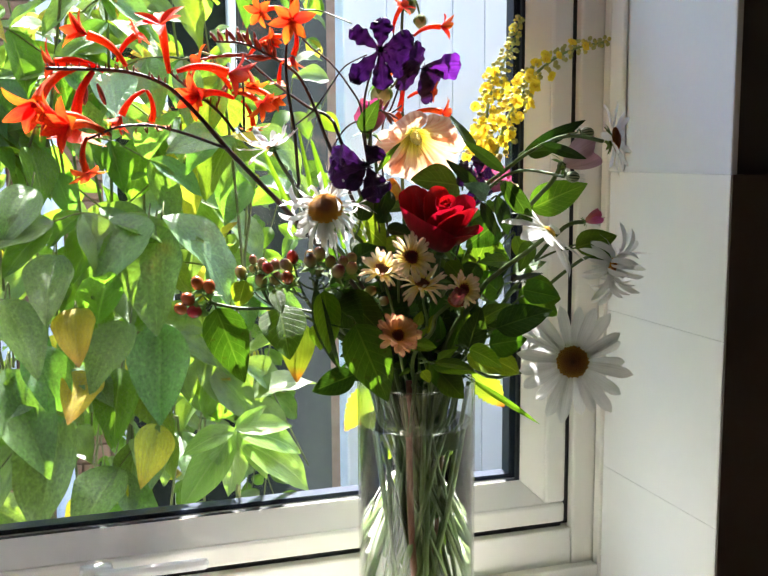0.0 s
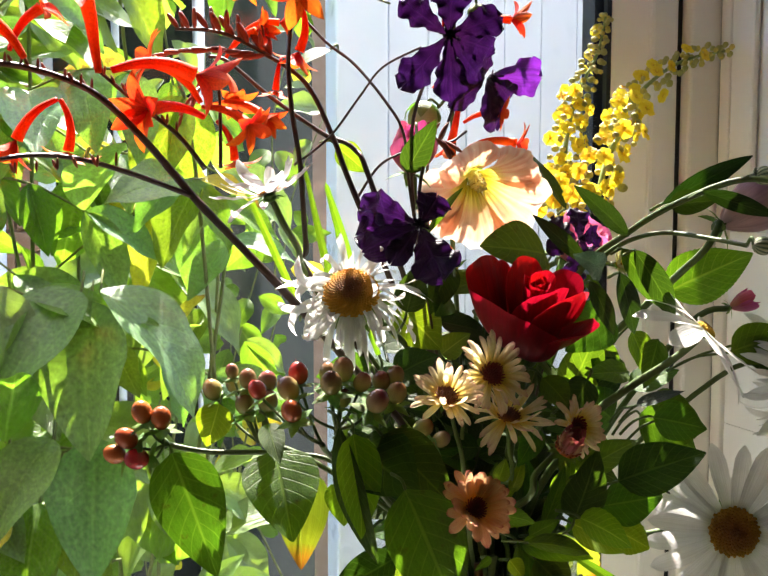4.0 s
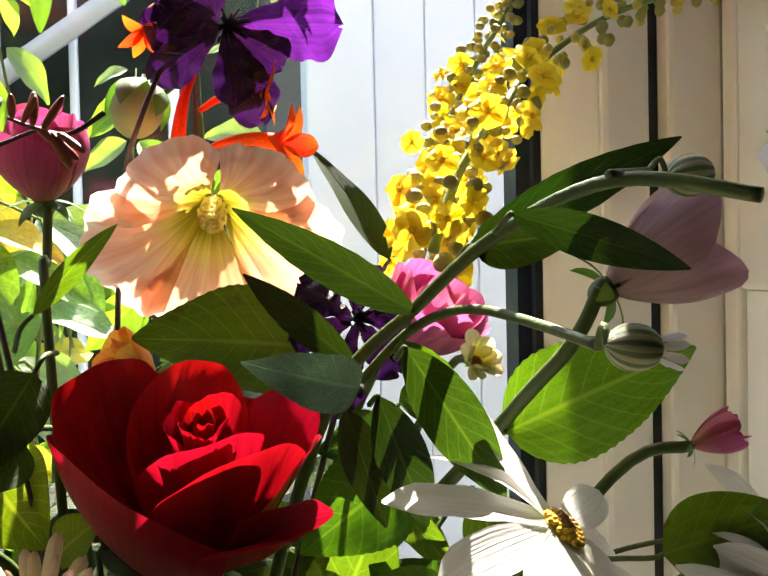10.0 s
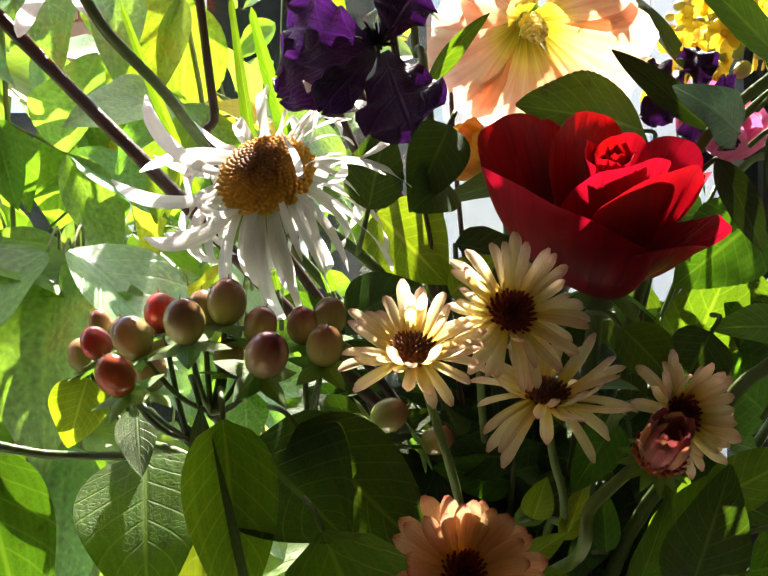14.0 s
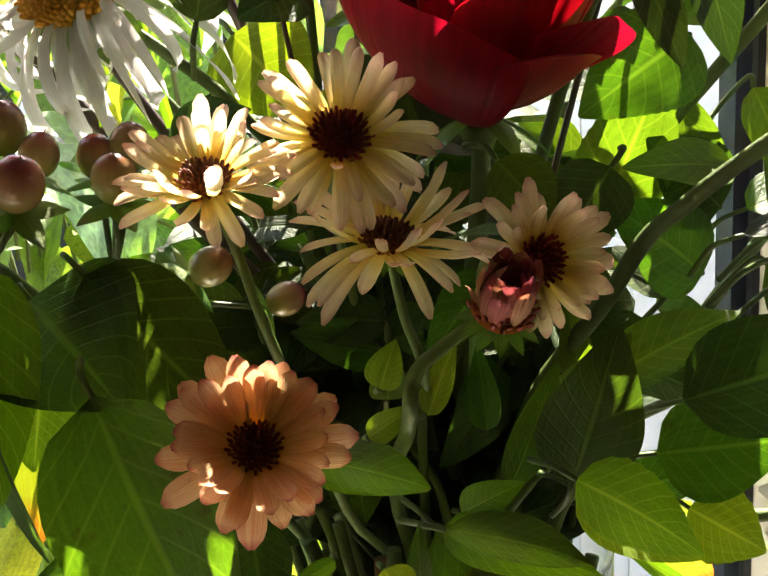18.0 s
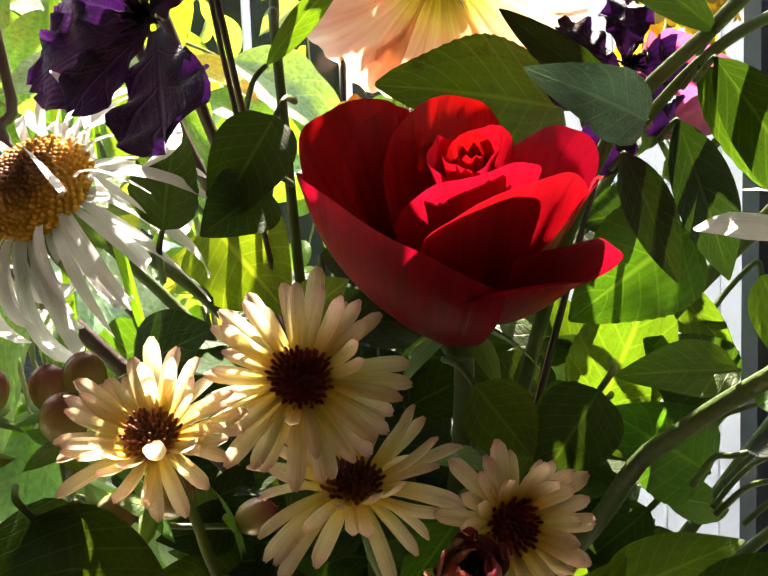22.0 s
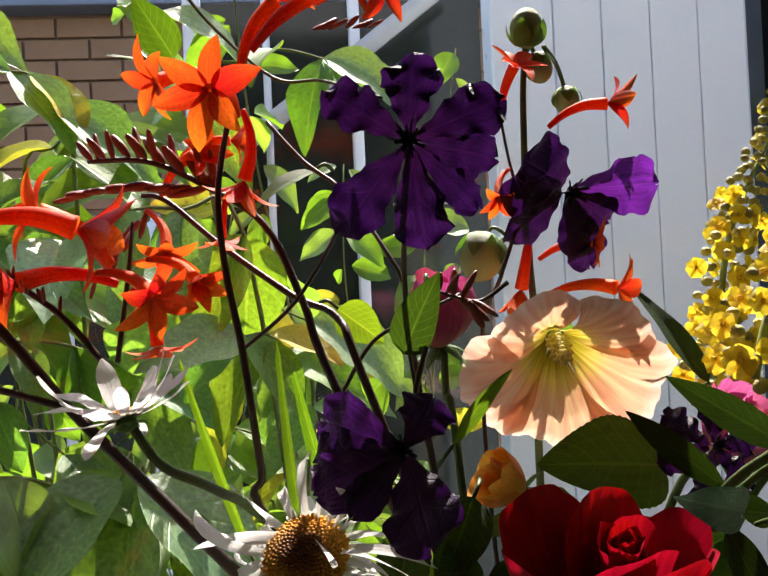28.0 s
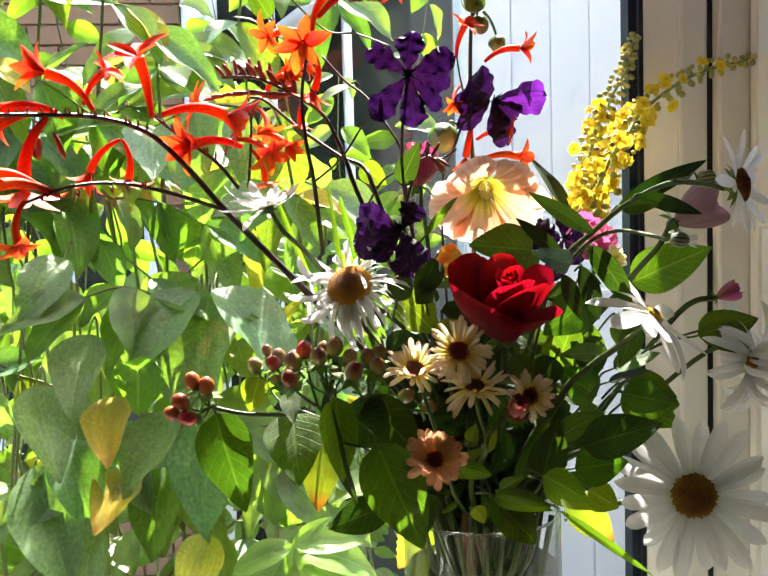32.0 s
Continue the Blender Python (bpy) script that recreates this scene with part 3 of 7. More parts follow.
for mi, mat in enumerate((GREEN_SHRUB, BACKLIT_SHRUB, YELLOW_SHRUB)):
    leaf_meshes[mi] = []
    for k in range(5):
        me = blade(1.0, 0.42 + 0.035 * k, pointed, curl=(25, 40, 12, 55, 30)[k], fold=(0.42, 0.30, 0.52, 0.36, 0.45)[k], wave=0.05, waves=4, teeth=16, tooth=0.05, nu=14, nv=4, seed=k)
        me.materials.append(mat)
        leaf_meshes[mi].append(me)
leaf_count, rest = 0, {0: [], 1: [], 2: []}


def in_view(p):
    return p.y > 0.165 and p.x < -0.06 + 0.16 * p.y + (0.06 if p.y > 0.5 else 0.0)


def shrub_leaf(base, out, up, size, kind):
    global leaf_count
    end = base + out.normalized() * size
    if not (in_view(base) and in_view(end)):
        return
    m = aim(base, out, up, size)
    me = leaf_meshes[kind][rnd.randrange(5)]
    if leaf_count < 290:
        part("leaf", me, None, shrub, m=m)
        leaf_count += 1
    else:
        rest[kind].append((me, m))


# sprays of large drooping leaves in front
for s in range(56):
    y0 = 0.30 + 0.14 * rnd.random()
    x0 = -1.05 + 0.98 * rnd.random()
    z0 = rnd.uniform(0.16, 0.64) + (0.18 if x0 < -0.32 and s % 2 else 0)
    if s < 13:
        x0, y0, z0 = -0.70 + 0.045 * s, 0.30 + 0.05 * (s % 4), 0.60 + 0.07 * ((s * 3) % 5)
    way = Vector((rnd.uniform(-1, 1), rnd.uniform(-0.25, 0.15), rnd.uniform(0.0, 0.6))).normalized()
    pts = [Vector((x0, y0, z0)) + way * 0.055 * k + Vector((0, 0, -0.010 * k * k)) for k in range(4)]
    if not all(in_view(p) for p in pts):
        continue
    part("twig", tube([tuple(pts[0] + Vector((rnd.uniform(-0.05, 0.05), 0.05, -0.3)))] + [tuple(p) for p in pts], 0.0022, 0.0011, 5, 4), BARK, shrub)
    across = Vector((-way.z, 0, way.x))
    for k, p in enumerate(pts):
        for side in (-1, 1):
            if rnd.random() < 0.12:
                continue
            out = across * side * 0.55 + way * 0.35 + Vector((0, rnd.uniform(-0.3, 0.05), rnd.uniform(-1.0, -0.35)))
            shrub_leaf(p, out, Vector((rnd.uniform(-0.45, 0.45), -0.6, rnd.uniform(0.6, 1.6))), rnd.uniform(0.060, 0.112), 2 if rnd.random() < 0.08 else (0 if rnd.random() < 0.66 else 1))
    shrub_leaf(pts[-1], way + Vector((0, 0, -0.9)), Vector((rnd.uniform(-0.3, 0.3), -0.8, 0.7)), rnd.uniform(0.09, 0.125), 0)
# the largest leaves, close to the glass: base, tip, width for its length, kind
for bx, bz, tx, tz, wide, kind in ((-0.249, 0.482, -0.269, 0.367, 4, 0), (-0.257, 0.491, -0.342, 0.438, 3, 0), (-0.240, 0.493, -0.133, 0.424, 3, 0), (-0.247, 0.356, -0.261, 0.253, 4, 0), (-0.285, 0.358, -0.346, 0.316, 3, 0), (-0.437, 0.309, -0.391, 0.195, 2, 0), (-0.404, 0.336, -0.367, 0.274, 3, 0), (-0.374, 0.252, -0.412, 0.120, 2, 0), (-0.332, 0.155, -0.257, 0.085, 2, 0), (-0.374, 0.449, -0.387, 0.389, 4, 0),
        (-0.433, 0.396, -0.395, 0.318, 2, 0), (-0.352, 0.380, -0.354, 0.336, 4, 2), (-0.335, 0.297, -0.364, 0.269, 4, 2), (-0.298, 0.300, -0.321, 0.236, 3, 1), (-0.254, 0.222, -0.281, 0.171, 2, 2), (-0.395, 0.532, -0.427, 0.489, 3, 0), (-0.325, 0.358, -0.314, 0.440, 2, 1)):
    base, tip = Vector((bx, 0.290, bz)), Vector((tx, 0.215, tz))
    m = aim(base, tip - base, (rnd.uniform(-0.35, 0.35), -0.55, rnd.uniform(0.7, 1.4)), (tip - base).length * 1.04)
    part("leaf", leaf_meshes[kind][wide], None, shrub, m=m)
    part("twig", tube([tuple(base), tuple(base + Vector((0.004, 0.03, 0.012))), (bx * 0.95 - 0.02, 0.36, bz - 0.10)], 0.0011, 0.0016, 5, 4), BARK, shrub)
    leaf_count += 1
# smaller leaves behind, many of them with the sun coming through
for s in range(88):
    y0 = 0.48 + 0.38 * rnd.random()
    x0 = -1.25 + rnd.random() * (1.2 + 0.12 * y0)
    top = 0.12 + rnd.random() * 1.0
    lean = Vector((rnd.uniform(-0.35, 0.35), rnd.uniform(-0.12, 0.12), 0))
    pts, p = [], Vector((x0, y0, top - 0.55))
    for k in range(5):
        pts.append(tuple(p))
        p = p + Vector((0, 0, 0.13)) + lean * 0.13 + Vector((rnd.uniform(-0.02, 0.02), rnd.uniform(-0.015, 0.015), 0))
    if not in_view(Vector(pts[-1])):
        continue
    part("twig", tube(pts, 0.0017, 0.0009, 5, 4), BARK, shrub)
    line = curve_points(pts, 3)
    for i in range(2, len(line)):
        for side in (-1, 1):
            if rnd.random() < 0.2 or (line[i].x < -0.15 and line[i].z > 0.72 and rnd.random() < 0.15):
                continue
            a = rnd.uniform(0, 6.28)
            out = Vector((math.cos(a) * side, math.sin(a) * 0.5, rnd.uniform(-1.1, 0.15)))
            kind = 2 if rnd.random() < 0.12 else (0 if rnd.random() < 0.35 else 1)
            up = Vector((rnd.uniform(-0.5, 0.5), -1.0, rnd.uniform(-0.15, 0.45) if kind else rnd.uniform(0.5, 1.6)))
            shrub_leaf(line[i] + out.normalized() * 0.010, out, up, rnd.uniform(0.034, 0.072), kind)
for kind, pieces in rest.items():
    if pieces:
        tagged(part("leaves", joined(pieces), (GREEN_SHRUB, BACKLIT_SHRUB, YELLOW_SHRUB)[kind], shrub), kind="stuff")
part("trunk", tube([(-0.5, 0.5, -1.02), (-0.46, 0.52, -0.4), (-0.42, 0.5, 0.1)], 0.02, 0.01, 8, 5, 0.2), BARK, shrub)
# a small bright shoot low against the glass
YOUNG = sheet("young pale leaf", ((0.0, (0.24, 0.38, 0.10)), (1.0, (0.20, 0.34, 0.075))), through=0.45, glow=(1.2, 1.3, 0.4), rough=0.32, spec=0.7, veins=0.6, vein_tint=(0.42, 0.55, 0.25), pairs=8, vary=0.15, hue=0.01, relief=0.5)
SX0, SY0, SZ0 = -0.164, 0.235, 0.220
shoot = thing("young_shoot", (SX0, SY0, -1.02), "young pale green shoot with a rosette of leaves", "shoot")
part("twig", tube([(SX0 + 0.03, SY0 + 0.03, -1.02), (SX0 + 0.01, SY0 + 0.01, -0.1), (SX0, SY0, SZ0)], 0.006, 0.003, 6), BARK, shoot)
for k, (ax, az, dz) in enumerate(((-0.098, -0.112, 0.0), (0.068, -0.076, 0.0), (0.150, -0.070, -0.01), (0.125, -0.014, 0.0), (0.044, 0.043, 0.0), (-0.008, -0.106, -0.004), (-0.045, 0.010, 0.0), (-0.092, -0.013, 0.004), (0.03, -0.05, 0.006), (-0.05, -0.06, 0.006), (0.09, 0.02, 0.004))):
    sz = math.hypot(ax, az)
    me = blade(1.0, 0.38, pointed, curl=35 + 9 * (k % 4), fold=0.3, wave=0.03, waves=5, teeth=14, tooth=0.07, nu=14, nv=4, seed=k)
    part("leaf", me, YOUNG, shoot, m=aim((SX0, SY0 - 0.001 * k, SZ0 + dz), (ax, -0.18 * sz, az), (0.1, -0.75, 0.65), sz * 0.86))
# ---- kinds of flowers ----
STEM = solid("green stem", (0.050, 0.085, 0.020), (0.080, 0.125, 0.032), 60, 0.5, bump=0.4, spec=0.3)
STEM_FRESH = solid("fresh green stem", (0.085, 0.15, 0.035), (0.13, 0.20, 0.05), 60, 0.5, bump=0.3, spec=0.3)
STEM_BRIGHT = solid("bright green stem", (0.20, 0.28, 0.06), (0.30, 0.38, 0.10), 60, 0.5, bump=0.3)
STEM_DARK = solid("dark purple brown stem", (0.030, 0.016, 0.014), (0.055, 0.028, 0.02), 60, 0.4, bump=0.3)
STEM_RED = solid("red brown stem", (0.16, 0.055, 0.03), (0.22, 0.10, 0.05), 60, 0.45, bump=0.3)
LEAF = sheet("bouquet leaf", ((0.0, (0.068, 0.132, 0.022)), (1.0, (0.058, 0.118, 0.020))), through=0.50, glow=(1.25, 1.4, 0.26), rough=0.48, spec=0.30, veins=0.6, vein_tint=(0.17, 0.26, 0.065), pairs=8, vary=0.3, relief=0.5, blotch=((0.05, 0.035, 0.012), 110.0, 0.5))
# Dark rose leaf, its green lowered further for shade inside the bouquet.
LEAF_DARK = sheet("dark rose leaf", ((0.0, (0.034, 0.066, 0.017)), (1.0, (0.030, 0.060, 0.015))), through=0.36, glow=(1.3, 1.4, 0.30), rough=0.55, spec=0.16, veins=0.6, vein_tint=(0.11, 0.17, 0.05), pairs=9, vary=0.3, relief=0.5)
# Lit copy of the leaf: sun from behind is put into its green.
LEAF_BRIGHT_LIT = sheet("bright leaf with backlight in its green", ((0.0, (0.15, 0.25, 0.030)), (1.0, (0.13, 0.225, 0.026))), through=0.56, glow=(1.25, 1.3, 0.26), rough=0.48, spec=0.3, veins=0.85, vein_tint=(0.32, 0.42, 0.09), pairs=9, vary=0.2, relief=0.45)
# Deepest green: the shade between crowded leaves is put into the colour.
LEAF_DEEP_SHADED = sheet("deep green leaf with shade in it", ((0.0, (0.024, 0.052, 0.014)), (1.0, (0.021, 0.046, 0.013))), through=0.14, glow=(1.3, 1.4, 0.30), rough=0.50, spec=0.22, veins=0.5, vein_tint=(0.07, 0.12, 0.04), pairs=9, vary=0.35, relief=0.7)
LEAF_GREY = sheet("grey green leaf", ((0.0, (0.024, 0.048, 0.024)), (1.0, (0.022, 0.042, 0.022))), through=0.16, rough=0.36, spec=0.5, veins=0.6, vein_tint=(0.06, 0.10, 0.05), vary=0.4, relief=1.3)
LEAF_RUST = sheet("turning leaf", ((0.0, (0.16, 0.28, 0.04)), (0.75, (0.30, 0.33, 0.05)), (0.9, (0.45, 0.20, 0.04)), (1.0, (0.25, 0.08, 0.03))), through=0.5, glow=(1.05, 1.2, 0.3), rough=0.45, veins=0.5, vein_tint=(0.3, 0.36, 0.1), vary=0.2)
WHITE = sheet("white petal", ((0.0, (0.62, 0.64, 0.46)), (0.2, (0.72, 0.72, 0.69)), (1.0, (0.76, 0.755, 0.73))), through=0.44, rough=0.5, spec=0.35, streak=0.40, vary=0.12, hue=0.005, relief=0.9)
CREAM = sheet("cream calendula petal", ((0.0, (0.80, 0.44, 0.03)), (0.25, (0.82, 0.60, 0.16)), (0.6, (0.82, 0.68, 0.38)), (0.85, (0.80, 0.60, 0.40)), (1.0, (0.60, 0.32, 0.24))), through=0.55, rough=0.5, spec=0.3, streak=0.5, vary=0.16, hue=0.012, relief=0.8)
PEACH = sheet("peach calendula petal", ((0.0, (0.90, 0.48, 0.04)), (0.30, (0.84, 0.48, 0.18)), (0.86, (0.80, 0.45, 0.25)), (0.95, (0.62, 0.24, 0.14)), (1.0, (0.36, 0.09, 0.07))), through=0.34, rough=0.55, spec=0.3, streak=0.45, vary=0.14, hue=0.012, relief=0.8, blotch=((0.32, 0.06, 0.05), 260.0, 0.6))
FADED = sheet("wilted pink petal", ((0.0, (0.32, 0.11, 0.055)), (0.5, (0.42, 0.16, 0.10)), (1.0, (0.30, 0.075, 0.055))), through=0.22, rough=0.7, streak=0.6, vary=0.3)
SCARLET = sheet("red rose petal", ((0.0, (0.11, 0.001, 0.004)), (0.6, (0.23, 0.002, 0.007)), (1.0, (0.38, 0.004, 0.012))), through=0.28, rough=0.45, spec=0.28, streak=0.35, vary=0.25, hue=0.004, relief=0.6)
PINK = sheet("pink rose petal", ((0.0, (0.44, 0.16, 0.12)), (0.5, (0.42, 0.060, 0.13)), (1.0, (0.50, 0.07, 0.20))), through=0.28, rough=0.5, streak=0.3, vary=0.15)
BRIGHT_PINK = sheet("bright pink rose petal", ((0.0, (0.46, 0.12, 0.20)), (0.5, (0.48, 0.06, 0.19)), (1.0, (0.56, 0.13, 0.28))), through=0.32, rough=0.5, streak=0.35, vary=0.15)
LILAC = sheet("lilac pink petal", ((0.0, (0.50, 0.36, 0.33)), (1.0, (0.46, 0.27, 0.33))), through=0.35, rough=0.5, streak=0.2, vary=0.12)
APRICOT = sheet("apricot hollyhock petal", ((0.0, (0.26, 0.20, 0.012)), (0.20, (0.50, 0.40, 0.03)), (0.34, (0.76, 0.56, 0.12)), (0.48, (0.82, 0.47, 0.24)), (0.82, (0.82, 0.43, 0.28)), (1.0, (0.90, 0.66, 0.52))), through=0.33, rough=0.5, spec=0.3, streak=0.45, vary=0.08, hue=0.004, relief=0.8, streak_size=16)
PURPLE = sheet("deep purple petal", ((0.0, (0.019, 0.005, 0.024)), (0.5, (0.012, 0.004, 0.023)), (1.0, (0.019, 0.006, 0.038))), through=0.22, glow=(2.2, 0.9, 2.1), rough=0.42, spec=0.30, streak=0.6, veins=0.45, vein_tint=(0.032, 0.010, 0.052), pairs=3, vary=0.3, hue=0.015, relief=1.0)
PURPLE_MID = sheet("faded purple petal", ((0.0, (0.026, 0.006, 0.036)), (1.0, (0.042, 0.012, 0.078))), through=0.30, glow=(1.7, 0.8, 1.7), rough=0.40, spec=0.4, streak=0.7, veins=0.6, vein_tint=(0.075, 0.026, 0.13), pairs=3, vary=0.35, relief=1.2)
# Lighter copy of the purple: backlight painted into a single petal.
BACKLIT_PURPLE = sheet("purple petal with backlight in its colour", ((0.0, (0.05, 0.008, 0.07)), (1.0, (0.085, 0.016, 0.15))), through=0.45, glow=(1.5, 0.8, 1.5), rough=0.5, spec=0.3, streak=0.6, veins=0.4, vein_tint=(0.12, 0.03, 0.20), pairs=3, vary=0.2, relief=0.9)
ORANGE = sheet("orange red crocosmia", ((0.0, (0.60, 0.040, 0.008)), (0.5, (0.76, 0.072, 0.010)), (1.0, (0.86, 0.135, 0.012))), through=0.36, rough=0.5, spec=0.2, streak=0.45, vary=0.2, hue=0.012)
PALE_YELLOW = sheet("pale yellow petal", ((0.0, (0.62, 0.58, 0.16)), (1.0, (0.74, 0.70, 0.42))), through=0.45, rough=0.5, streak=0.3, vary=0.12)
BUD_RED = solid("dark red bud", (0.16, 0.030, 0.016), (0.28, 0.055, 0.02), 90, 0.4, bump=0.2)
YELLOW = sheet("yellow mullein petal", ((0.0, (0.55, 0.20, 0.015)), (0.25, (0.82, 0.60, 0.03)), (1.0, (0.90, 0.74, 0.05))), through=0.52, rough=0.5, streak=0.25, vary=0.12, hue=0.008)
BUD_GREEN = solid("green bud", (0.26, 0.35, 0.11), (0.36, 0.43, 0.15), 120, 0.55, bump=0.5, depth=0.001)
MULLEIN_BUD = solid("yellow green mullein bud", (0.38, 0.38, 0.09), (0.50, 0.48, 0.13), 160, 0.6, bump=0.8, depth=0.001)
BUD_YELLOW = solid("yellow green bud", (0.52, 0.46, 0.08), (0.72, 0.60, 0.10), 120, 0.5, bump=0.5, depth=0.001)
DISC_GOLD = sheet("golden disc", ((0.0, (0.11, 0.036, 0.005)), (0.35, (0.24, 0.085, 0.008)), (0.6, (0.50, 0.22, 0.012)), (1.0, (0.60, 0.30, 0.02))), through=0.0, rough=0.7, streak=0.0, vary=0.3, relief=0)
DISC_BROWN = sheet("orange brown disc", ((0.0, (0.14, 0.034, 0.006)), (0.3, (0.24, 0.058, 0.008)), (0.7, (0.30, 0.085, 0.010)), (1.0, (0.42, 0.16, 0.02))), through=0.0, rough=0.7, streak=0.0, vary=0.3, relief=0)
DISC_DARK = sheet("maroon disc", ((0.0, (0.11, 0.024, 0.010)), (0.55, (0.26, 0.060, 0.015)), (1.0, (0.52, 0.18, 0.03))), through=0.0, rough=0.6, streak=0.0, vary=0.4, relief=0)
BERRY = sheet("ripening berry", ((0.0, (0.24, 0.28, 0.07)), (0.42, (0.30, 0.27, 0.085)), (0.66, (0.26, 0.16, 0.065)), (0.85, (0.20, 0.06, 0.035)), (1.0, (0.13, 0.03, 0.02))), through=0.0, rough=0.22, spec=0.6, streak=0.1, vary=0.2, relief=0.05)
BERRY_RED = sheet("red berry", ((0.0, (0.40, 0.12, 0.04)), (0.5, (0.42, 0.055, 0.025)), (1.0, (0.34, 0.04, 0.02))), through=0.0, rough=0.2, spec=0.6, streak=0.1, vary=0.15, relief=0.05)
SEPAL = sheet("green sepal", ((0.0, (0.12, 0.22, 0.05)), (1.0, (0.10, 0.19, 0.04))), through=0.35, glow=(1.0, 1.2, 0.3), rough=0.45, veins=0.3, vary=0.2)
def striped(name, pale, dark, count):
    m, n, l, b = shader(name)
    uv = n.new("ShaderNodeUVMap")
    sep = n.new("ShaderNodeSeparateXYZ")
    l.new(uv.outputs["UV"], sep.inputs[0])
    nz = noise_node(n, l, 90.0, 4)
    wav = math_node(n, l, "SINE", math_node(n, l, "ADD", math_node(n, l, "MULTIPLY", sep.outputs[1], 6.2832 * count), math_node(n, l, "MULTIPLY", nz.outputs["Fac"], 3.0)))
    r = ramp_node(n, l, map_node(n, l, wav, -1, 1, 0, 1), ((0.35, dark), (0.6, pale)))
    l.new(r.outputs["Color"], b.inputs["Base Color"])
    b.inputs["Roughness"].default_value = 0.5
    l.new(bump_node(n, l, wav, 0.5, 0.001), b.inputs["Normal"])
    return m


BUD_STRIPED = striped("striped green bud", (0.36, 0.40, 0.20), (0.07, 0.12, 0.035), 12)
GOLD = sheet("orange yellow petal", ((0.0, (0.80, 0.50, 0.04)), (0.6, (0.84, 0.46, 0.06)), (1.0, (0.84, 0.36, 0.06))), through=0.4, rough=0.5, streak=0.3, vary=0.12)
STAMEN = sheet("pollen yellow", ((0.0, (0.80, 0.62, 0.26)), (1.0, (0.86, 0.70, 0.36))), through=0.3, rough=0.7, vary=0.15)

VASE = Vector((-0.026, -0.07, 0.0))
RIM = 0.342
stem_rnd = random.Random(21)


def down(head, face, bend=0.03):
    """The way of a stem from behind a flower head down into the vase."""
    h = Vector(head)
    back = h - Vector(face).normalized() * bend
    a = stem_rnd.uniform(0, 6.28)
    rim = VASE + Vector((math.cos(a) * 0.022, math.sin(a) * 0.022, RIM - 0.01))
    rim += Vector((h.x - VASE.x, h.y - VASE.y, 0)) * 0.12
    foot = VASE + Vector((-(rim.x - VASE.x) * 0.9, -(rim.y - VASE.y) * 0.9, stem_rnd.uniform(0.02, 0.05)))
    mid = back.lerp(rim, 0.45) + Vector((0, 0.03, -0.012))
    return [tuple(h), tuple(back), tuple(mid), tuple(rim), tuple(foot)]


def disc_mesh(r, dome, florets, height, tip=0.0, slim=1.0):
    pieces = []
    verts, faces, uvs = [], [], []
    for i in range(florets):
        f = math.sqrt((i + 0.5) / florets)
        a = i * 2.39996
        x, y = r * f * math.cos(a), r * f * math.sin(a)
        z = dome * math.sqrt(max(0, 1 - f * f * 0.92)) - dome * 0.3
        n = Vector((x * dome / r / r * 1.6, y * dome / r / r * 1.6, 1)).normalized()
        w = r * 1.35 / math.sqrt(florets) * slim
        t = n.orthogonal().normalized()
        b = n.cross(t)
        base = len(verts)
        h = height * (0.75 + 0.5 * ((i * 7919) % 13) / 13)
        c = Vector((x, y, z))
        for k in range(5):
            q = 6.283 * k / 5
            verts.append(c + (t * math.cos(q) + b * math.sin(q)) * w)
        for k in range(5):
            q = 6.283 * k / 5
            verts.append(c + n * h * 0.8 + (t * math.cos(q) + b * math.sin(q)) * w * 0.7)
        verts.append(c + n * h)
        uvs += [(f * (1 - tip), 0.5)] * 10 + [(f * (1 - tip) + tip, 0.5)]
        for k in range(5):
            k2 = (k + 1) % 5
            faces += [(base + k, base + k2, base + 5 + k2, base + 5 + k), (base + 5 + k, base + 5 + k2, base + 10)]
    # the cushion under the florets
    base = len(verts)
    verts.append((0, 0, dome * 0.65))
    uvs.append((0, 0.5))
    for ring in (0.5, 1.0):
        for k in range(16):
            q = 6.283 * k / 16
            verts.append((r * ring * math.cos(q), r * ring * math.sin(q), dome * math.sqrt(max(0, 1 - ring * ring * 0.95)) - dome * 0.34))
            uvs.append((ring, 0.5))
    for k in range(16):
        k2 = (k + 1) % 16
        faces += [(base, base + 1 + k, base + 1 + k2), (base + 1 + k, base + 17 + k, base + 17 + k2, base + 1 + k2)]
    return mesh_of(verts, faces, uvs)


def tongue(u):
    return (0.48 + 0.52 * math.sin(1.5708 * min(1, u * 1.6))) * (1 - max(0, u - 0.8) ** 2 * 14) if u < 1 else 0.3


def petal_round(u):
    return (0.40 + 0.60 * math.sin(1.5708 * min(1, u * 1.35))) * math.sqrt(max(0.0, 1 - max(0.0, (u - 0.72) / 0.30) ** 2)) if u < 1 else 0.25


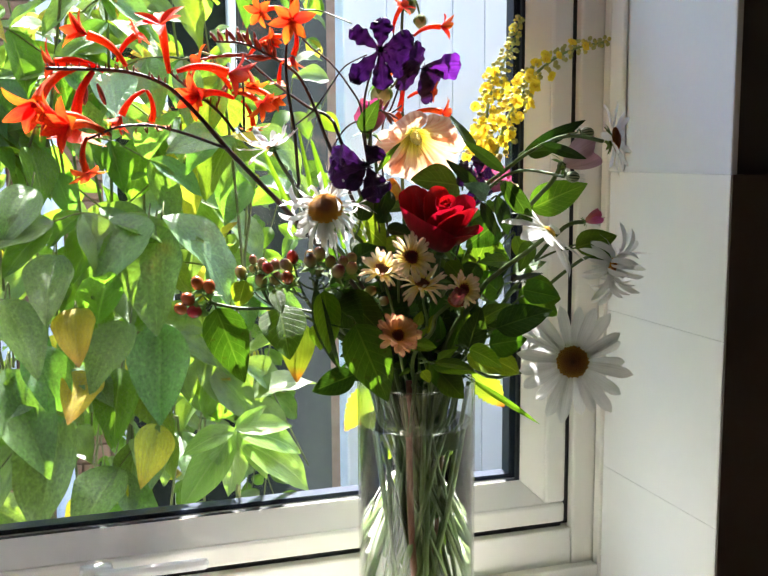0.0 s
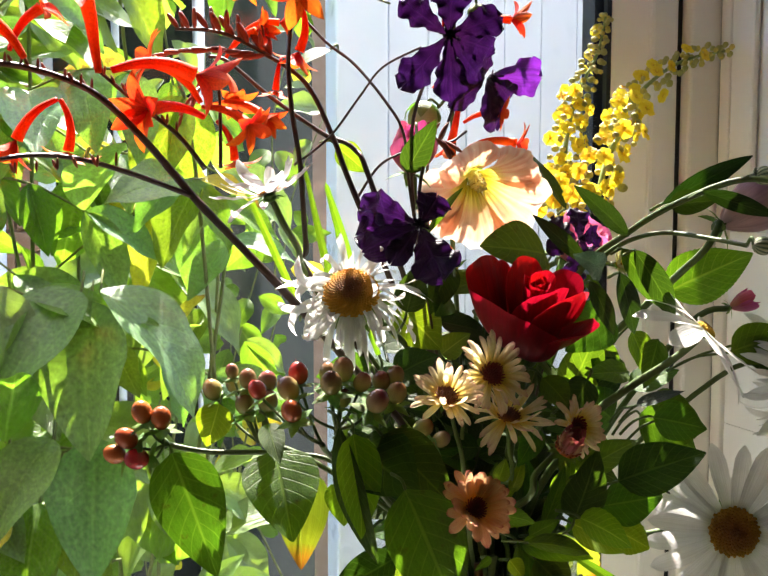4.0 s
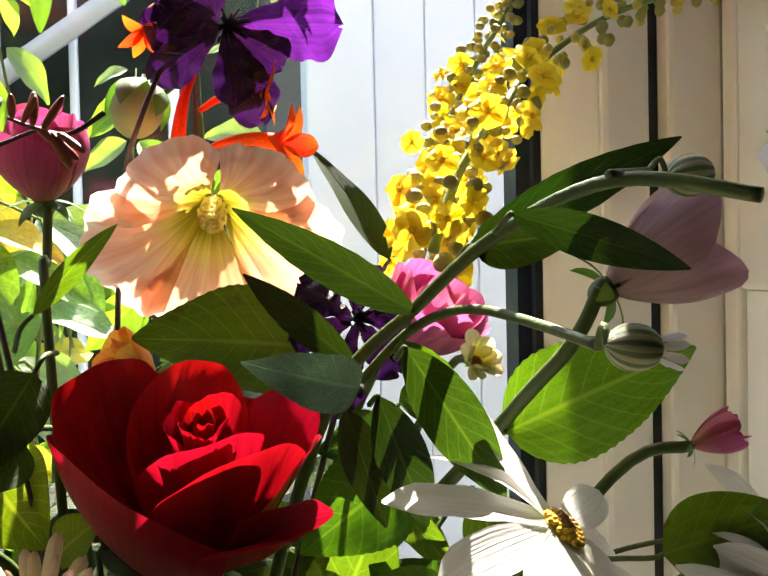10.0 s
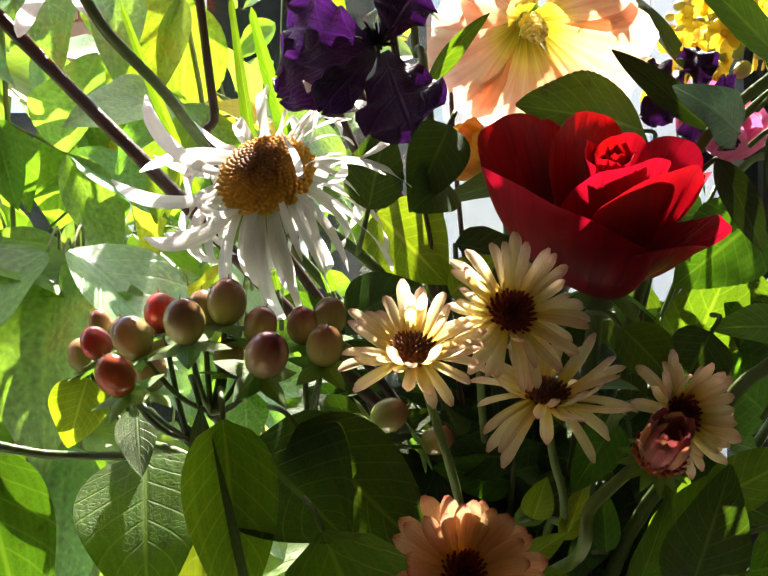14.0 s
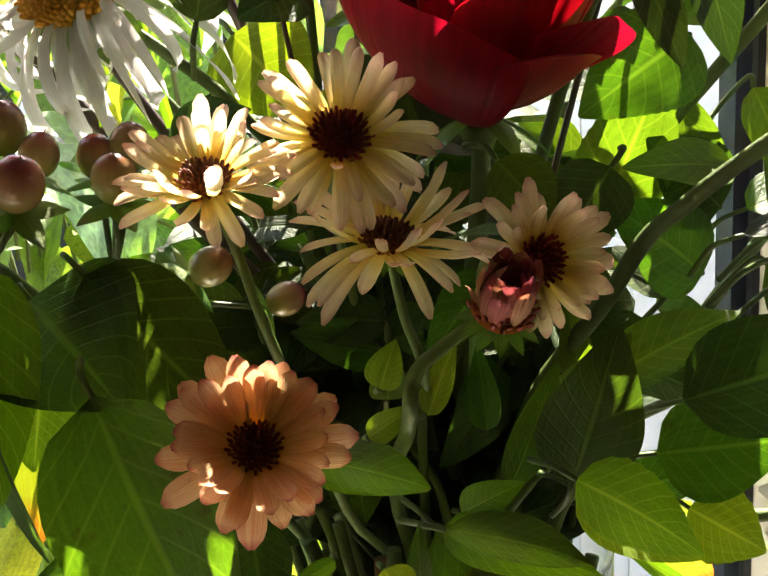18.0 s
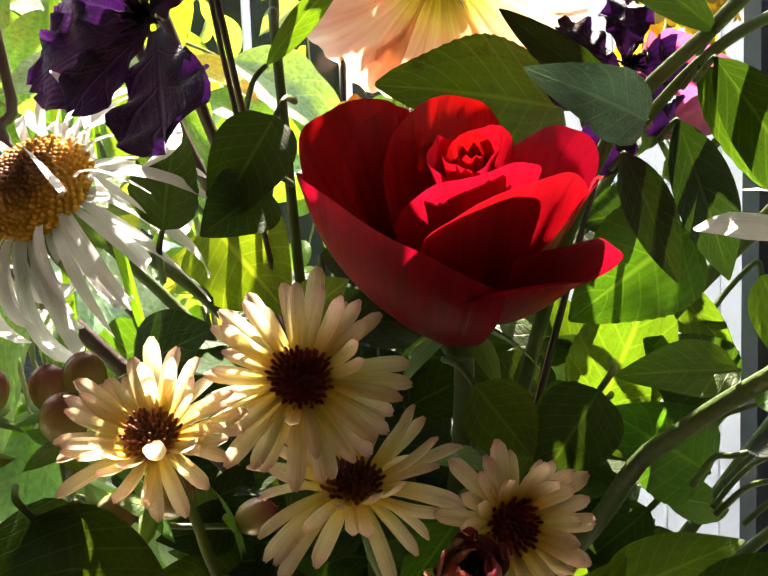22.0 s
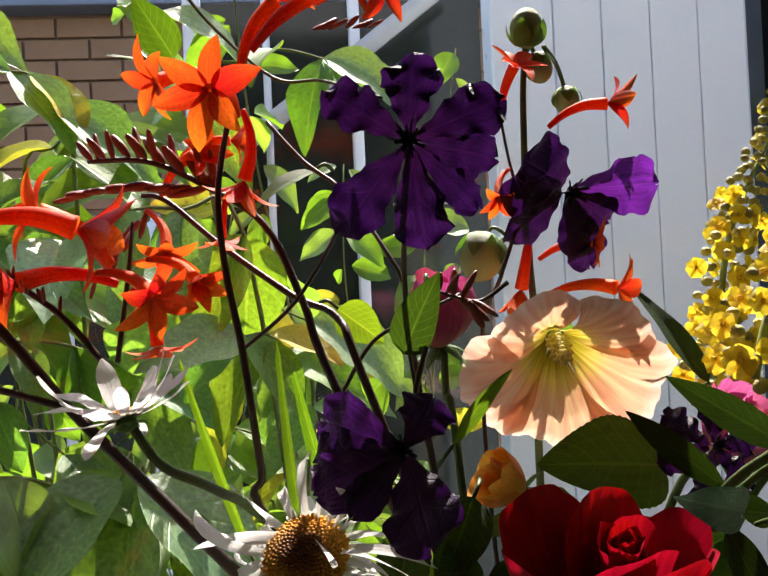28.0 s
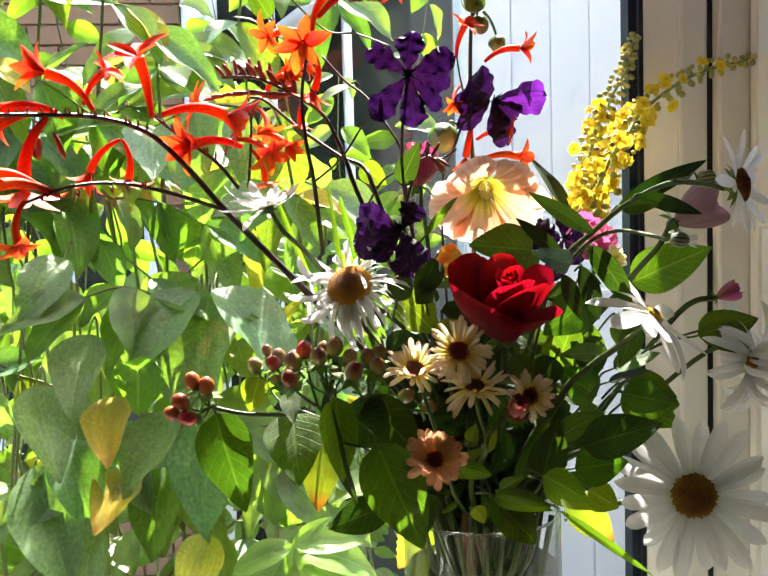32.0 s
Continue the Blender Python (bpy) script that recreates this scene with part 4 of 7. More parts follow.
def daisy(name, label, at, face, r, disc_r, n, petal, disc, width, lift=10.0, curl=10.0, spread=8.0, droop=0.0, rows=1, dome=0.45, florets=130, profile=strap, jitter=0.12, twist=0.0, wave=0.02, stem=None, stem_r=0.0018, seed=0, missing=(), cup=0.12, calyx=True, stem_mat=None, curls=None, spike=0.14):
    """A composite flower: each ray petal a part, a disc of florets, a green calyx and its stem."""
    rnd = random.Random(seed)
    at, face = Vector(at), Vector(face).normalized()
    e = thing(name, at, label, "flower")
    length = r - disc_r * 0.8
    kinds = [blade(length, width, profile, curl=curls[k] if curls else curl + rnd.uniform(-1, 1) * spread * 2, cup=cup, wave=wave, waves=2 + k, twist=rnd.uniform(-1, 1) * twist, notch=0.02, nu=10, nv=6, seed=k + seed) for k in range(6)]
    for k in kinds:
        k.materials.append(petal)
    side = face.orthogonal().normalized()
    other = face.cross(side)
    for row in range(rows):
        for i in range(n):
            a = 6.2832 * (i + 0.5 * row + rnd.uniform(-0.3, 0.3)) / n
            d = side * math.cos(a) + other * math.sin(a)
            if any((Vector(q).normalized() - d).length < 0.35 for q in missing):
                continue
            up = radians(lift + row * 9 + rnd.uniform(-1, 1) * spread)
            way = d * math.cos(up) + face * math.sin(up) + Vector((0, 0, -droop * (0.4 + rnd.random())))
            base = at + d * disc_r * 0.72 - face * disc_r * (0.12 - 0.10 * row)
            size = (1 - 0.12 * row) * (1 + rnd.uniform(-1, 1) * jitter)
            part("petal", kinds[rnd.randrange(6)], None, e, m=aim(base, way, face + d * rnd.uniform(-0.2, 0.2) + side.cross(d) * 0, size))
    me = disc_mesh(disc_r, disc_r * dome, florets, disc_r * spike, 0.6 if spike > 0.2 else 0.0, 0.62 if spike > 0.2 else 1.0)
    part("disc", me, disc, e, m=aim(at, face.orthogonal(), face), label="domed centre of tiny florets")["kind"] = "stuff"
    if calyx:
        cal = [(blade(disc_r * 1.5, disc_r * 0.55, lance, curl=-40, nu=5, nv=2), aim(at - face * disc_r * 0.42, (side * math.cos(q) + other * math.sin(q)) + face * 0.15, -face)) for q in [6.283 * k / 12 for k in range(12)]]
        cal.append((ball(disc_r * 0.62, 1, 1, 0.7), aim(at - face * disc_r * 0.45, side, face)))
        tagged(part("calyx", joined(cal), SEPAL, e, "green calyx behind the petals"), kind="stuff")
    pts = stem or down(at - face * disc_r * 0.5, face)
    part("stem", tube(pts, stem_r * 0.9, stem_r * 1.25, 8), stem_mat or STEM, e)
    return e


def cup_petal(theta, half, rho, tall, flare, rim=0.25, seed=0, ruffle=0.03, nu=12, nv=10, pinch=0.0, full=0.85):
    verts, faces, uvs = [], [], []
    for i in range(nu + 1):
        u = i / nu
        for j in range(nv + 1):
            s = 2 * j / nv - 1
            e = u * (1 - rim * abs(s) ** 2.6 * (0.3 + 0.7 * u))
            rad = rho * (0.16 + 0.90 * math.sin(min(1, e * 1.15) * math.pi / 2) ** full) + flare * max(0, e - 0.66) ** 2 * 6
            rad *= 1 - pinch * e
            rad += ruffle * rho * math.sin(s * 4 + seed) * e * e
            h = tall * (e - max(0, e - 0.85) * flare * 6) + ruffle * tall * math.sin(s * 5.3 + seed * 2.1) * e * e
            a = theta + s * half * (0.55 + 0.45 * math.sin(min(1, u * 1.4) * math.pi / 2))
            verts.append((rad * math.cos(a), rad * math.sin(a), h))
            uvs.append((u, j / nv))
    m = nv + 1
    for i in range(nu):
        for j in range(nv):
            a = i * m + j
            faces.append((a, a + 1, a + m + 1, a + m))
    return mesh_of(verts, faces, uvs)


def rose(name, label, at, axis, r, petal, layers, stem=None, stem_r=0.0022, seed=0, turn=0.0, sepals=True):
    """Cupped petals in layers of (count, radius, height, flare, half width, closing)."""
    rnd = random.Random(seed)
    at, axis = Vector(at), Vector(axis).normalized()
    e = thing(name, at, label, "flower")
    pose_m = aim(at - axis * r * 0.75, axis.orthogonal(), axis)
    q = turn
    for count, rho, tall, flare, half, *close in layers:
        for k in range(count):
            a = q + 6.2832 * k / count + rnd.uniform(-0.12, 0.12)
            me = cup_petal(a, (half + 0.12) * rnd.uniform(0.92, 1.08), r * rho * rnd.uniform(0.94, 1.06), r * tall * rnd.uniform(0.94, 1.06), r * flare, 0.32, rnd.random() * 6, 0.030, pinch=close[0] if close else 0.0)
            tip = Matrix.Rotation(radians(rnd.uniform(-4, 4)), 4, "X") @ Matrix.Rotation(radians(rnd.uniform(-4, 4)), 4, "Y")
            part("petal", me, petal, e, m=pose_m @ tip)
        q += 0.9
    if sepals:
        for k in range(5):
            a = 6.283 * k / 5
            me = blade(r * 0.95, r * 0.26, lance, curl=-55, fold=0.2, nu=6, nv=2)
            part("sepal", me, SEPAL, e, m=pose_m @ aim((0, 0, 0), (math.cos(a), math.sin(a), 0.1), (0, 0, -1)))
        part("hip", ball(r * 0.22, 1, 1, 1.2), STEM, e, m=pose_m @ Matrix.Translation((0, 0, -r * 0.1)))
    base = at - axis * r * 0.85
    part("stem", tube(stem or down(base, axis), stem_r, stem_r * 1.1, 8), STEM, e)
    return e


def leaf(base, tip, width, mat=None, face=(-0.15, -1.0, 0.25), curl=14.0, fold=0.18, profile=ovate, teeth=0, tooth=0.10, wave=0.02, stalk=None, label="green leaf in the bouquet", name="leaf_sprig", seed=0, twist=0.0, sag=0.0):
    """One leaf on its stalk, from base to tip."""
    b, t = Vector(base), Vector(tip)
    d = t - b
    e = thing(name, b, label, "leaf")
    m = aim(b, d, face)
    side = Matrix.Rotation(radians(-curl * 0.5), 4, "X")
    me = blade(d.length * (1 + (curl / 200) ** 2), width, profile, curl=curl, fold=fold, wave=wave, waves=4, teeth=teeth, tooth=tooth, nu=max(14, teeth * 2), nv=6, seed=seed, twist=twist, sag=sag)
    part("blade", me, mat or LEAF, e, m=m @ side.inverted())
    if stalk is None:
        way = d.normalized()
        if b.x > 0.03 and (d.x < 0.01 or b.z > 0.5):
            stalk = ()
        elif b.x > 0.05 and b.z < 0.5:
            end = b.lerp(Vector((0.038, -0.070, b.z - 0.035)), 0.4)
            stalk = [tuple(b - way * 0.004), tuple(b.lerp(end, 0.5) + Vector((0, 0.004, 0.002))), tuple(end)]
        else:
            stalk = [tuple(b - way * 0.006), tuple(b - way * 0.011 + Vector((0, 0.010, -0.004)))]
    if not stalk:
        stalk = [tuple(b + Vector((0, 0.004, -0.001))), tuple(b + Vector((0, 0.012, -0.004)))]
    part("stalk", tube([tuple(b)] + [tuple(q) for q in stalk], 0.0008, 0.0010, 6), STEM, e)
    return e


def floret_mesh(seed, open_=1.0):
    """A crocosmia flower along +y: a curved tube, and the poses of six pointed petals at its mouth."""
    rnd = random.Random(seed)
    bend = rnd.uniform(-0.3, 0.3)
    line = [(0, 0, 0), (bend * 0.2, 0.30, 0.07), (bend * 0.5, 0.62, 0.05), (bend, 0.90, -0.06)]
    body = tube(line, 0.040, 0.100, 10, 5)
    body.materials.append(ORANGE)
    tip, way = Vector(line[-1]), (Vector(line[-1]) - Vector(line[-2])).normalized()
    s = way.orthogonal().normalized()
    o = way.cross(s)
    petals = []
    for k in range(6):
        a = 6.283 * k / 6 + rnd.uniform(-0.15, 0.15)
        d = s * math.cos(a) + o * math.sin(a)
        petals.append((k % 3, aim(tip + way * 0.012 + d * 0.015, way * (1.05 - 0.6 * open_) + d * open_, way, rnd.uniform(0.95, 1.25))))
    return body, petals


FLORETS = [floret_mesh(k, (0.9, 0.6, 0.4, 1.0)[k]) for k in range(4)]
FLORET_PETALS = [blade(0.50, 0.22, lance, curl=c, cup=0.35, nu=8, nv=4) for c in (12, 30, 55)]
for f in FLORET_PETALS:
    f.materials.append(ORANGE)
BUDS = [ball(1.0, 0.22, 0.22, 1.0, 8, 6), ball(1.0, 0.28, 0.28, 0.9, 8, 6)]
for b in BUDS:
    b.materials.append(BUD_RED)


def crocosmia(label, stem, branches=(), flowers=(), buds=(), stem_r=0.0020):
    """A wiry stem with branches, (place, way, length) flowers and rows of buds (from, to, count, length, way)."""
    e = thing("crocosmia", Vector(stem[0]), label, "flower")
    part("stem", tube(stem, stem_r, stem_r * 0.55, 7, 6, 0.1), STEM_DARK, e)
    for pts in branches:
        part("branch", tube(pts, stem_r * 0.6, stem_r * 0.4, 6, 6, 0.1), STEM_DARK, e)
    for i, (p, way, size) in enumerate(flowers):
        body, petals = FLORETS[i % 4]
        m = aim(p, way, (0, 0.2, 1), size * 1.1)
        trumpet = part("floret", body, None, e, m=m)
        for k, q in petals:
            part("petal", FLORET_PETALS[k], None, trumpet, m=m @ q)
    k = 0
    for pts, count, size, way in buds:
        line = curve_points(pts, 8)
        for i in range(count):
            p = line[int((len(line) - 1) * (i + 0.5) / count)]
            w = Vector(way) + Vector((0, 0, 0.0)) + Vector((0.25 * (-1) ** i, 0.3 * (-1) ** (i // 2), 0))
            s = size * (1 - 0.35 * i / count)
            part("bud", BUDS[k % 2], None, e, m=Matrix.Translation(p + w.normalized() * s * 0.7) @ Vector(w).to_track_quat("Z", "Y").to_matrix().to_4x4() @ Matrix.Scale(s * 0.8, 4))
            k += 1
    return e


def mullein_flower(seed):
    rnd = random.Random(seed)
    pieces = []
    for k in range(5):
        a = 6.283 * k / 5 + rnd.uniform(-0.2, 0.2)
        me = blade(1.0, 1.10, broad, curl=rnd.uniform(-12, 40), cup=0.12, wave=0.05, nu=6, nv=4, seed=k)
        pieces.append((me, aim((0, 0, 0), (math.cos(a), math.sin(a), rnd.uniform(0.02, 0.35)), (0, 0, 1))))
    pieces.append((ball(0.18, 1, 1, 1, 6, 4), Matrix.Translation((0, 0, 0.15))))
    return joined(pieces)


MULLEIN = [mullein_flower(k) for k in range(4)]
for f in MULLEIN:
    f.materials.append(YELLOW)
MBUD = [ball(1.0, 1, 1, 1.15, 8, 6), ball(1.0, 0.9, 0.9, 1.0, 8, 6)]
MBUD[0].materials.append(MULLEIN_BUD)
MBUD[1].materials.append(BUD_YELLOW)


def mullein(label, pts, flowers, buds, wide, seed):
    """A spike: open flowers crowd its lower part, buds its upper part."""
    rnd = random.Random(seed)
    e = thing("mullein_spike", Vector(pts[0]), label, "flower")
    part("stem", tube(pts, 0.0022, 0.0010, 7), STEM_BRIGHT, e)
    line = curve_points(pts, 20)
    n = len(line)
    for i in range(buds):
        f = (i + 0.5) / buds
        p, q = line[int((n - 1) * f)], line[min(n - 1, int((n - 1) * f) + 1)]
        t = (q - p).normalized() if (q - p).length > 0 else Vector((0, 0, 1))
        a = i * 2.39996
        s = t.orthogonal().normalized()
        d = s * math.cos(a) + t.cross(s) * math.sin(a)
        reach = wide * (1 - f) ** 0.7 + 0.0045
        r = 0.0020 + 0.0012 * (1 - f) * rnd.random() + 0.0006 * rnd.random()
        part("bud", MBUD[0 if rnd.random() < 0.55 else 1], None, e, m=aim(p + d * reach * rnd.uniform(0.5, 1.0), s, d, r))
    for i in range(flowers):
        f = (i + 0.5) / flowers * 0.55 if i % 8 else rnd.uniform(0.5, 0.93)
        p = line[int((n - 1) * f)]
        t = (line[min(n - 1, int((n - 1) * f) + 1)] - line[max(0, int((n - 1) * f) - 1)]).normalized()
        a = i * 2.39996 + 0.6
        s = t.orthogonal().normalized()
        d = s * math.cos(a) + t.cross(s) * math.sin(a)
        reach = wide * rnd.uniform(0.5, 1.45) * (1 - f) ** 0.6 + 0.004
        gaze = (d * 0.7 + Vector((rnd.uniform(-0.5, 0.5), -0.8, rnd.uniform(-0.2, 0.5)))).normalized()
        part("floret", MULLEIN[i % 4], None, e, m=aim(p + d * reach, gaze.orthogonal(), gaze, rnd.uniform(0.0062, 0.0082) * (1 - 0.35 * f)))
    return e


BERRY_MESH = {}


def berry(e, at, way, r, ripe):
    if ripe not in BERRY_MESH:
        me = joined([(ball(1.0, 0.92, 0.92, 1.1, 16, 12), Matrix()), (tube([(0, 0, 1.0), (0.02, 0, 1.3)], 0.05, 0.02, 5, 2), Matrix())])
        me.materials.append(BERRY_RED if ripe else BERRY)
        BERRY_MESH[ripe] = me
    at, way = Vector(at), Vector(way).normalized()
    m = Matrix.Translation(at) @ way.to_track_quat("Z", "Y").to_matrix().to_4x4() @ Matrix.Scale(r, 4)
    ob = part("berry", BERRY_MESH[ripe], None, e, m=m)
    if "sepal" not in BERRY_MESH:
        me = blade(2.0, 1.1, ovate, curl=-25, cup=0.3, nu=6, nv=3)
        me.materials.append(SEPAL)
        BERRY_MESH["sepal"] = me
    for k in range(5):
        part("sepal", BERRY_MESH["sepal"], None, ob, m=m @ aim((0, 0, -1.02), (math.cos(6.283 * k / 5), math.sin(6.283 * k / 5), 0.05), (0, 0, -1)))
    return at - way * r * 1.1


def berries(label, root, spots, ripe, stem_r=0.0012):
    """A cluster of (place, radius) berries on forking stalks from one root."""
    e = thing("berry_sprig", Vector(root[-1]), label, "berries")
    part("stem", tube(root, stem_r * 1.4, stem_r * 1.2, 7), STEM, e)
    fork = Vector(root[0])
    for p, r in spots:
        way = Vector(p) - fork
        way = way.normalized() + Vector((0, -0.2, 0.6))
        end = berry(e, p, way, r, ripe)
        part("stalk", tube([tuple(fork), tuple(fork.lerp(end, 0.5) + Vector((0, 0, -0.003))), tuple(end)], stem_r * 0.8, stem_r * 0.7, 6, 4), STEM, e)
    return e

# ---- the vase ----
def turned(profile_pts, seg=48):
    verts, faces = [], []
    for r, z in profile_pts:
        for k in range(seg):
            a = 6.2832 * k / seg
            verts.append((VASE.x + r * math.cos(a), VASE.y + r * math.sin(a), z))
    for i in range(len(profile_pts) - 1):
        for k in range(seg):
            a, b = i * seg + k, i * seg + (k + 1) % seg
            faces.append((a, b, b + seg, a + seg))
    faces.append(tuple(range(seg - 1, -1, -1)))
    faces.append(tuple(range(len(verts) - seg, len(verts))))
    return mesh_of(verts, faces)


STEM_PALE = solid("pale green stem", (0.11, 0.18, 0.05), (0.18, 0.25, 0.085), 60, 0.45, bump=0.3)
vase = thing("vase", VASE, "clear glass cylinder vase half full of water and stems", "vase")
VR = 0.0595
wall_glass = part("glass_wall", turned([(VR - 0.003, 0.001), (VR, 0.004), (VR, RIM - 0.001), (VR - 0.0006, RIM), (VR - 0.0014, RIM), (VR - 0.002, RIM - 0.001), (VR - 0.002, 0.016), (VR - 0.006, 0.012)], 64), VASE_GLASS, vase)
wall_glass.visible_shadow = False
rim_ring = part("rim", tube([tuple(VASE + Vector(((VR - 0.001) * math.cos(0.262 * k), (VR - 0.001) * math.sin(0.262 * k), RIM + 0.0006))) for k in range(25)], 0.0011, 0.0011, 6, 3), THICK_GLASS, vase, "rounded glass rim")
rim_ring.visible_shadow = False
foot = part("base", turned([(VR - 0.010, 0.0012), (VR - 0.0035, 0.003), (VR - 0.0035, 0.010), (VR - 0.008, 0.0118)], 64), THICK_GLASS, vase, "thick glass foot")
foot.visible_shadow = False
water = part("water", turned([(VR - 0.007, 0.0135), (VR - 0.0025, 0.0165), (VR - 0.0025, 0.301), (VR - 0.004, 0.3005)]), WATER, vase, "clear water")
water.visible_shadow = False
ring = part("waterline", joined([(tube([tuple(VASE + Vector(((VR - 0.0034) * math.cos(0.262 * k), (VR - 0.0034) * math.sin(0.262 * k), 0.301))) for k in range(25)], 0.0008, 0.0008, 6, 3), Matrix())]), MENISCUS, vase, "bright edge of the water")
ring.visible_shadow = False
rnd = random.Random(8)
for k in range(58):
    a, r = rnd.uniform(0, 6.283), 0.053 * math.sqrt(rnd.uniform(0.03, 1))
    b, q = a + 3.14 + rnd.uniform(-1.2, 1.2), 0.053 * math.sqrt(rnd.uniform(0.03, 1))
    mat = STEM_RED if k in (4, 19) else (STEM_PALE if k % 3 else STEM)
    top = VASE + Vector((r * math.cos(a), r * math.sin(a), RIM - 0.01 + 0.03 * rnd.random()))
    q = 0.05 * math.sqrt(rnd.uniform(0.25, 1))
    low = VASE + Vector((q * math.cos(b), q * math.sin(b), 0.020 + (rnd.random() ** 1.5) * 0.14))
    if k == 4:
        top, low = VASE + Vector((-0.018, -0.03, 0.35)), VASE + Vector((0.0, -0.03, 0.02))
    mid = top.lerp(low, 0.5) + Vector((rnd.uniform(-0.008, 0.008), rnd.uniform(-0.008, 0.008), 0))
    e = thing("cut_stem", low, "cut flower stem standing in the vase water", "stem", "stems in the vase")
    thick = 0.0030 if k == 4 else rnd.uniform(0.0012, 0.0024)
    part("stalk", tube([tuple(top), tuple(mid), tuple(low)], thick, thick * 1.1, 7), mat, e)
    if k % 2 == 0 and k != 4:
        p = top.lerp(low, rnd.uniform(0.0, 0.75))
        big = rnd.uniform(0.03, 0.055)
        inward = (VASE - p)
        part("leaf", blade(big, big * rnd.uniform(0.2, 0.4), lance, curl=40, nu=8, nv=3), (LEAF, LEAF_BRIGHT_LIT, LEAF_DARK)[k % 3], e, m=aim(p, (inward.x * 8 + rnd.uniform(-0.3, 0.3), inward.y * 8, -0.6), (0, -1, 0.2)))

# ---- daisies ----
daisy("daisy", "large white daisy with an orange brown centre", (0.109, -0.146, 0.367), (-0.40, -0.90, 0.16), 0.0590, 0.0150, 21, WHITE, DISC_BROWN, 0.0116, lift=4, curl=18, spread=11, florets=200, dome=0.35, stem_r=0.0022, seed=3, jitter=0.10, cup=0.22, wave=0.04)
daisy("shaggy_daisy", "shaggy white daisy with thin curling petals", (-0.1229, -0.0900, 0.5183), (-0.30, -0.72, 0.62), 0.054, 0.0158, 36, WHITE, DISC_GOLD, 0.0041, lift=20, curl=35, spread=34, droop=0.50, rows=2, florets=420, dome=0.6, twist=110, jitter=0.28, curls=(150, 110, 210, 75, 130, -80), seed=5, stem=[(-0.1184, -0.0820, 0.5119), (-0.1029, -0.0750, 0.5016), (-0.0803, -0.0700, 0.4823), (-0.0627, -0.0600, 0.4509), (-0.03, -0.06, 0.33), (-0.01, -0.06, 0.05)], stem_r=0.0019, cup=0.2)
daisy("daisy", "white daisy seen from the side on a long arching stem", (0.110, -0.213, 0.581), (0.74, -0.66, 0.10), 0.035, 0.0100, 22, WHITE, DISC_BROWN, 0.0070, lift=8, curl=8, spread=14, florets=90, dome=0.5, seed=7, stem=[(0.1029, -0.2050, 0.5791), (0.0819, -0.1800, 0.5845), (0.0639, -0.1500, 0.5735), (0.0512, -0.1120, 0.5536), (0.0284, -0.0850, 0.5215), (0.005, -0.07, 0.44), (-0.02, -0.07, 0.33), (-0.03, -0.06, 0.06)], stem_r=0.0019)
daisy("daisy", "white daisy turned away with few broad petals", (0.079, -0.152, 0.496), (0.58, -0.36, 0.72), 0.046, 0.0062, 13, WHITE, DISC_GOLD, 0.0140, lift=-2, curl=18, spread=16, florets=70, dome=0.6, seed=9, droop=0.16, stem=[(0.0742, -0.1500, 0.4897), (0.0594, -0.1450, 0.4769), (0.0372, -0.1250, 0.4544), (0.0234, -0.1100, 0.4312), (-0.01, -0.08, 0.34), (-0.04, -0.07, 0.05)], stem_r=0.0024)
daisy("shaggy_daisy", "ragged white daisy with curled drooping petals", (0.160, -0.130, 0.458), (0.55, -0.75, -0.10), 0.044, 0.008, 26, WHITE, DISC_GOLD, 0.0058, lift=10, curl=90, spread=25, droop=0.35, rows=2, florets=60, twist=90, jitter=0.3, curls=(-120, 90, 150, -90, 60, 120), seed=12)
daisy("daisy", "white daisy facing up among the dark stems", (-0.1795, -0.1250, 0.5764), (-0.25, 0.15, 0.95), 0.031, 0.006, 17, WHITE, DISC_GOLD, 0.0062, lift=24, curl=5, spread=34, jitter=0.25, wave=0.06, florets=60, seed=14, stem=[(-0.1786, -0.1240, 0.5750), (-0.1694, -0.1180, 0.5590), (-0.1546, -0.0900, 0.5451), (-0.1354, -0.0500, 0.5212), (-0.07, -0.03, 0.44), (-0.05, -0.07, 0.36), (-0.03, -0.08, 0.05)])

daisy("pale_flower", "small pale yellow flower half hidden by leaves", (0.0905, -0.0415, 0.5282), (0.2, -0.9, 0.35), 0.0115, 0.0028, 9, PALE_YELLOW, DISC_GOLD, 0.0055, lift=35, curl=-10, spread=22, rows=2, florets=30, seed=41, jitter=0.2, cup=0.4, profile=petal_round)

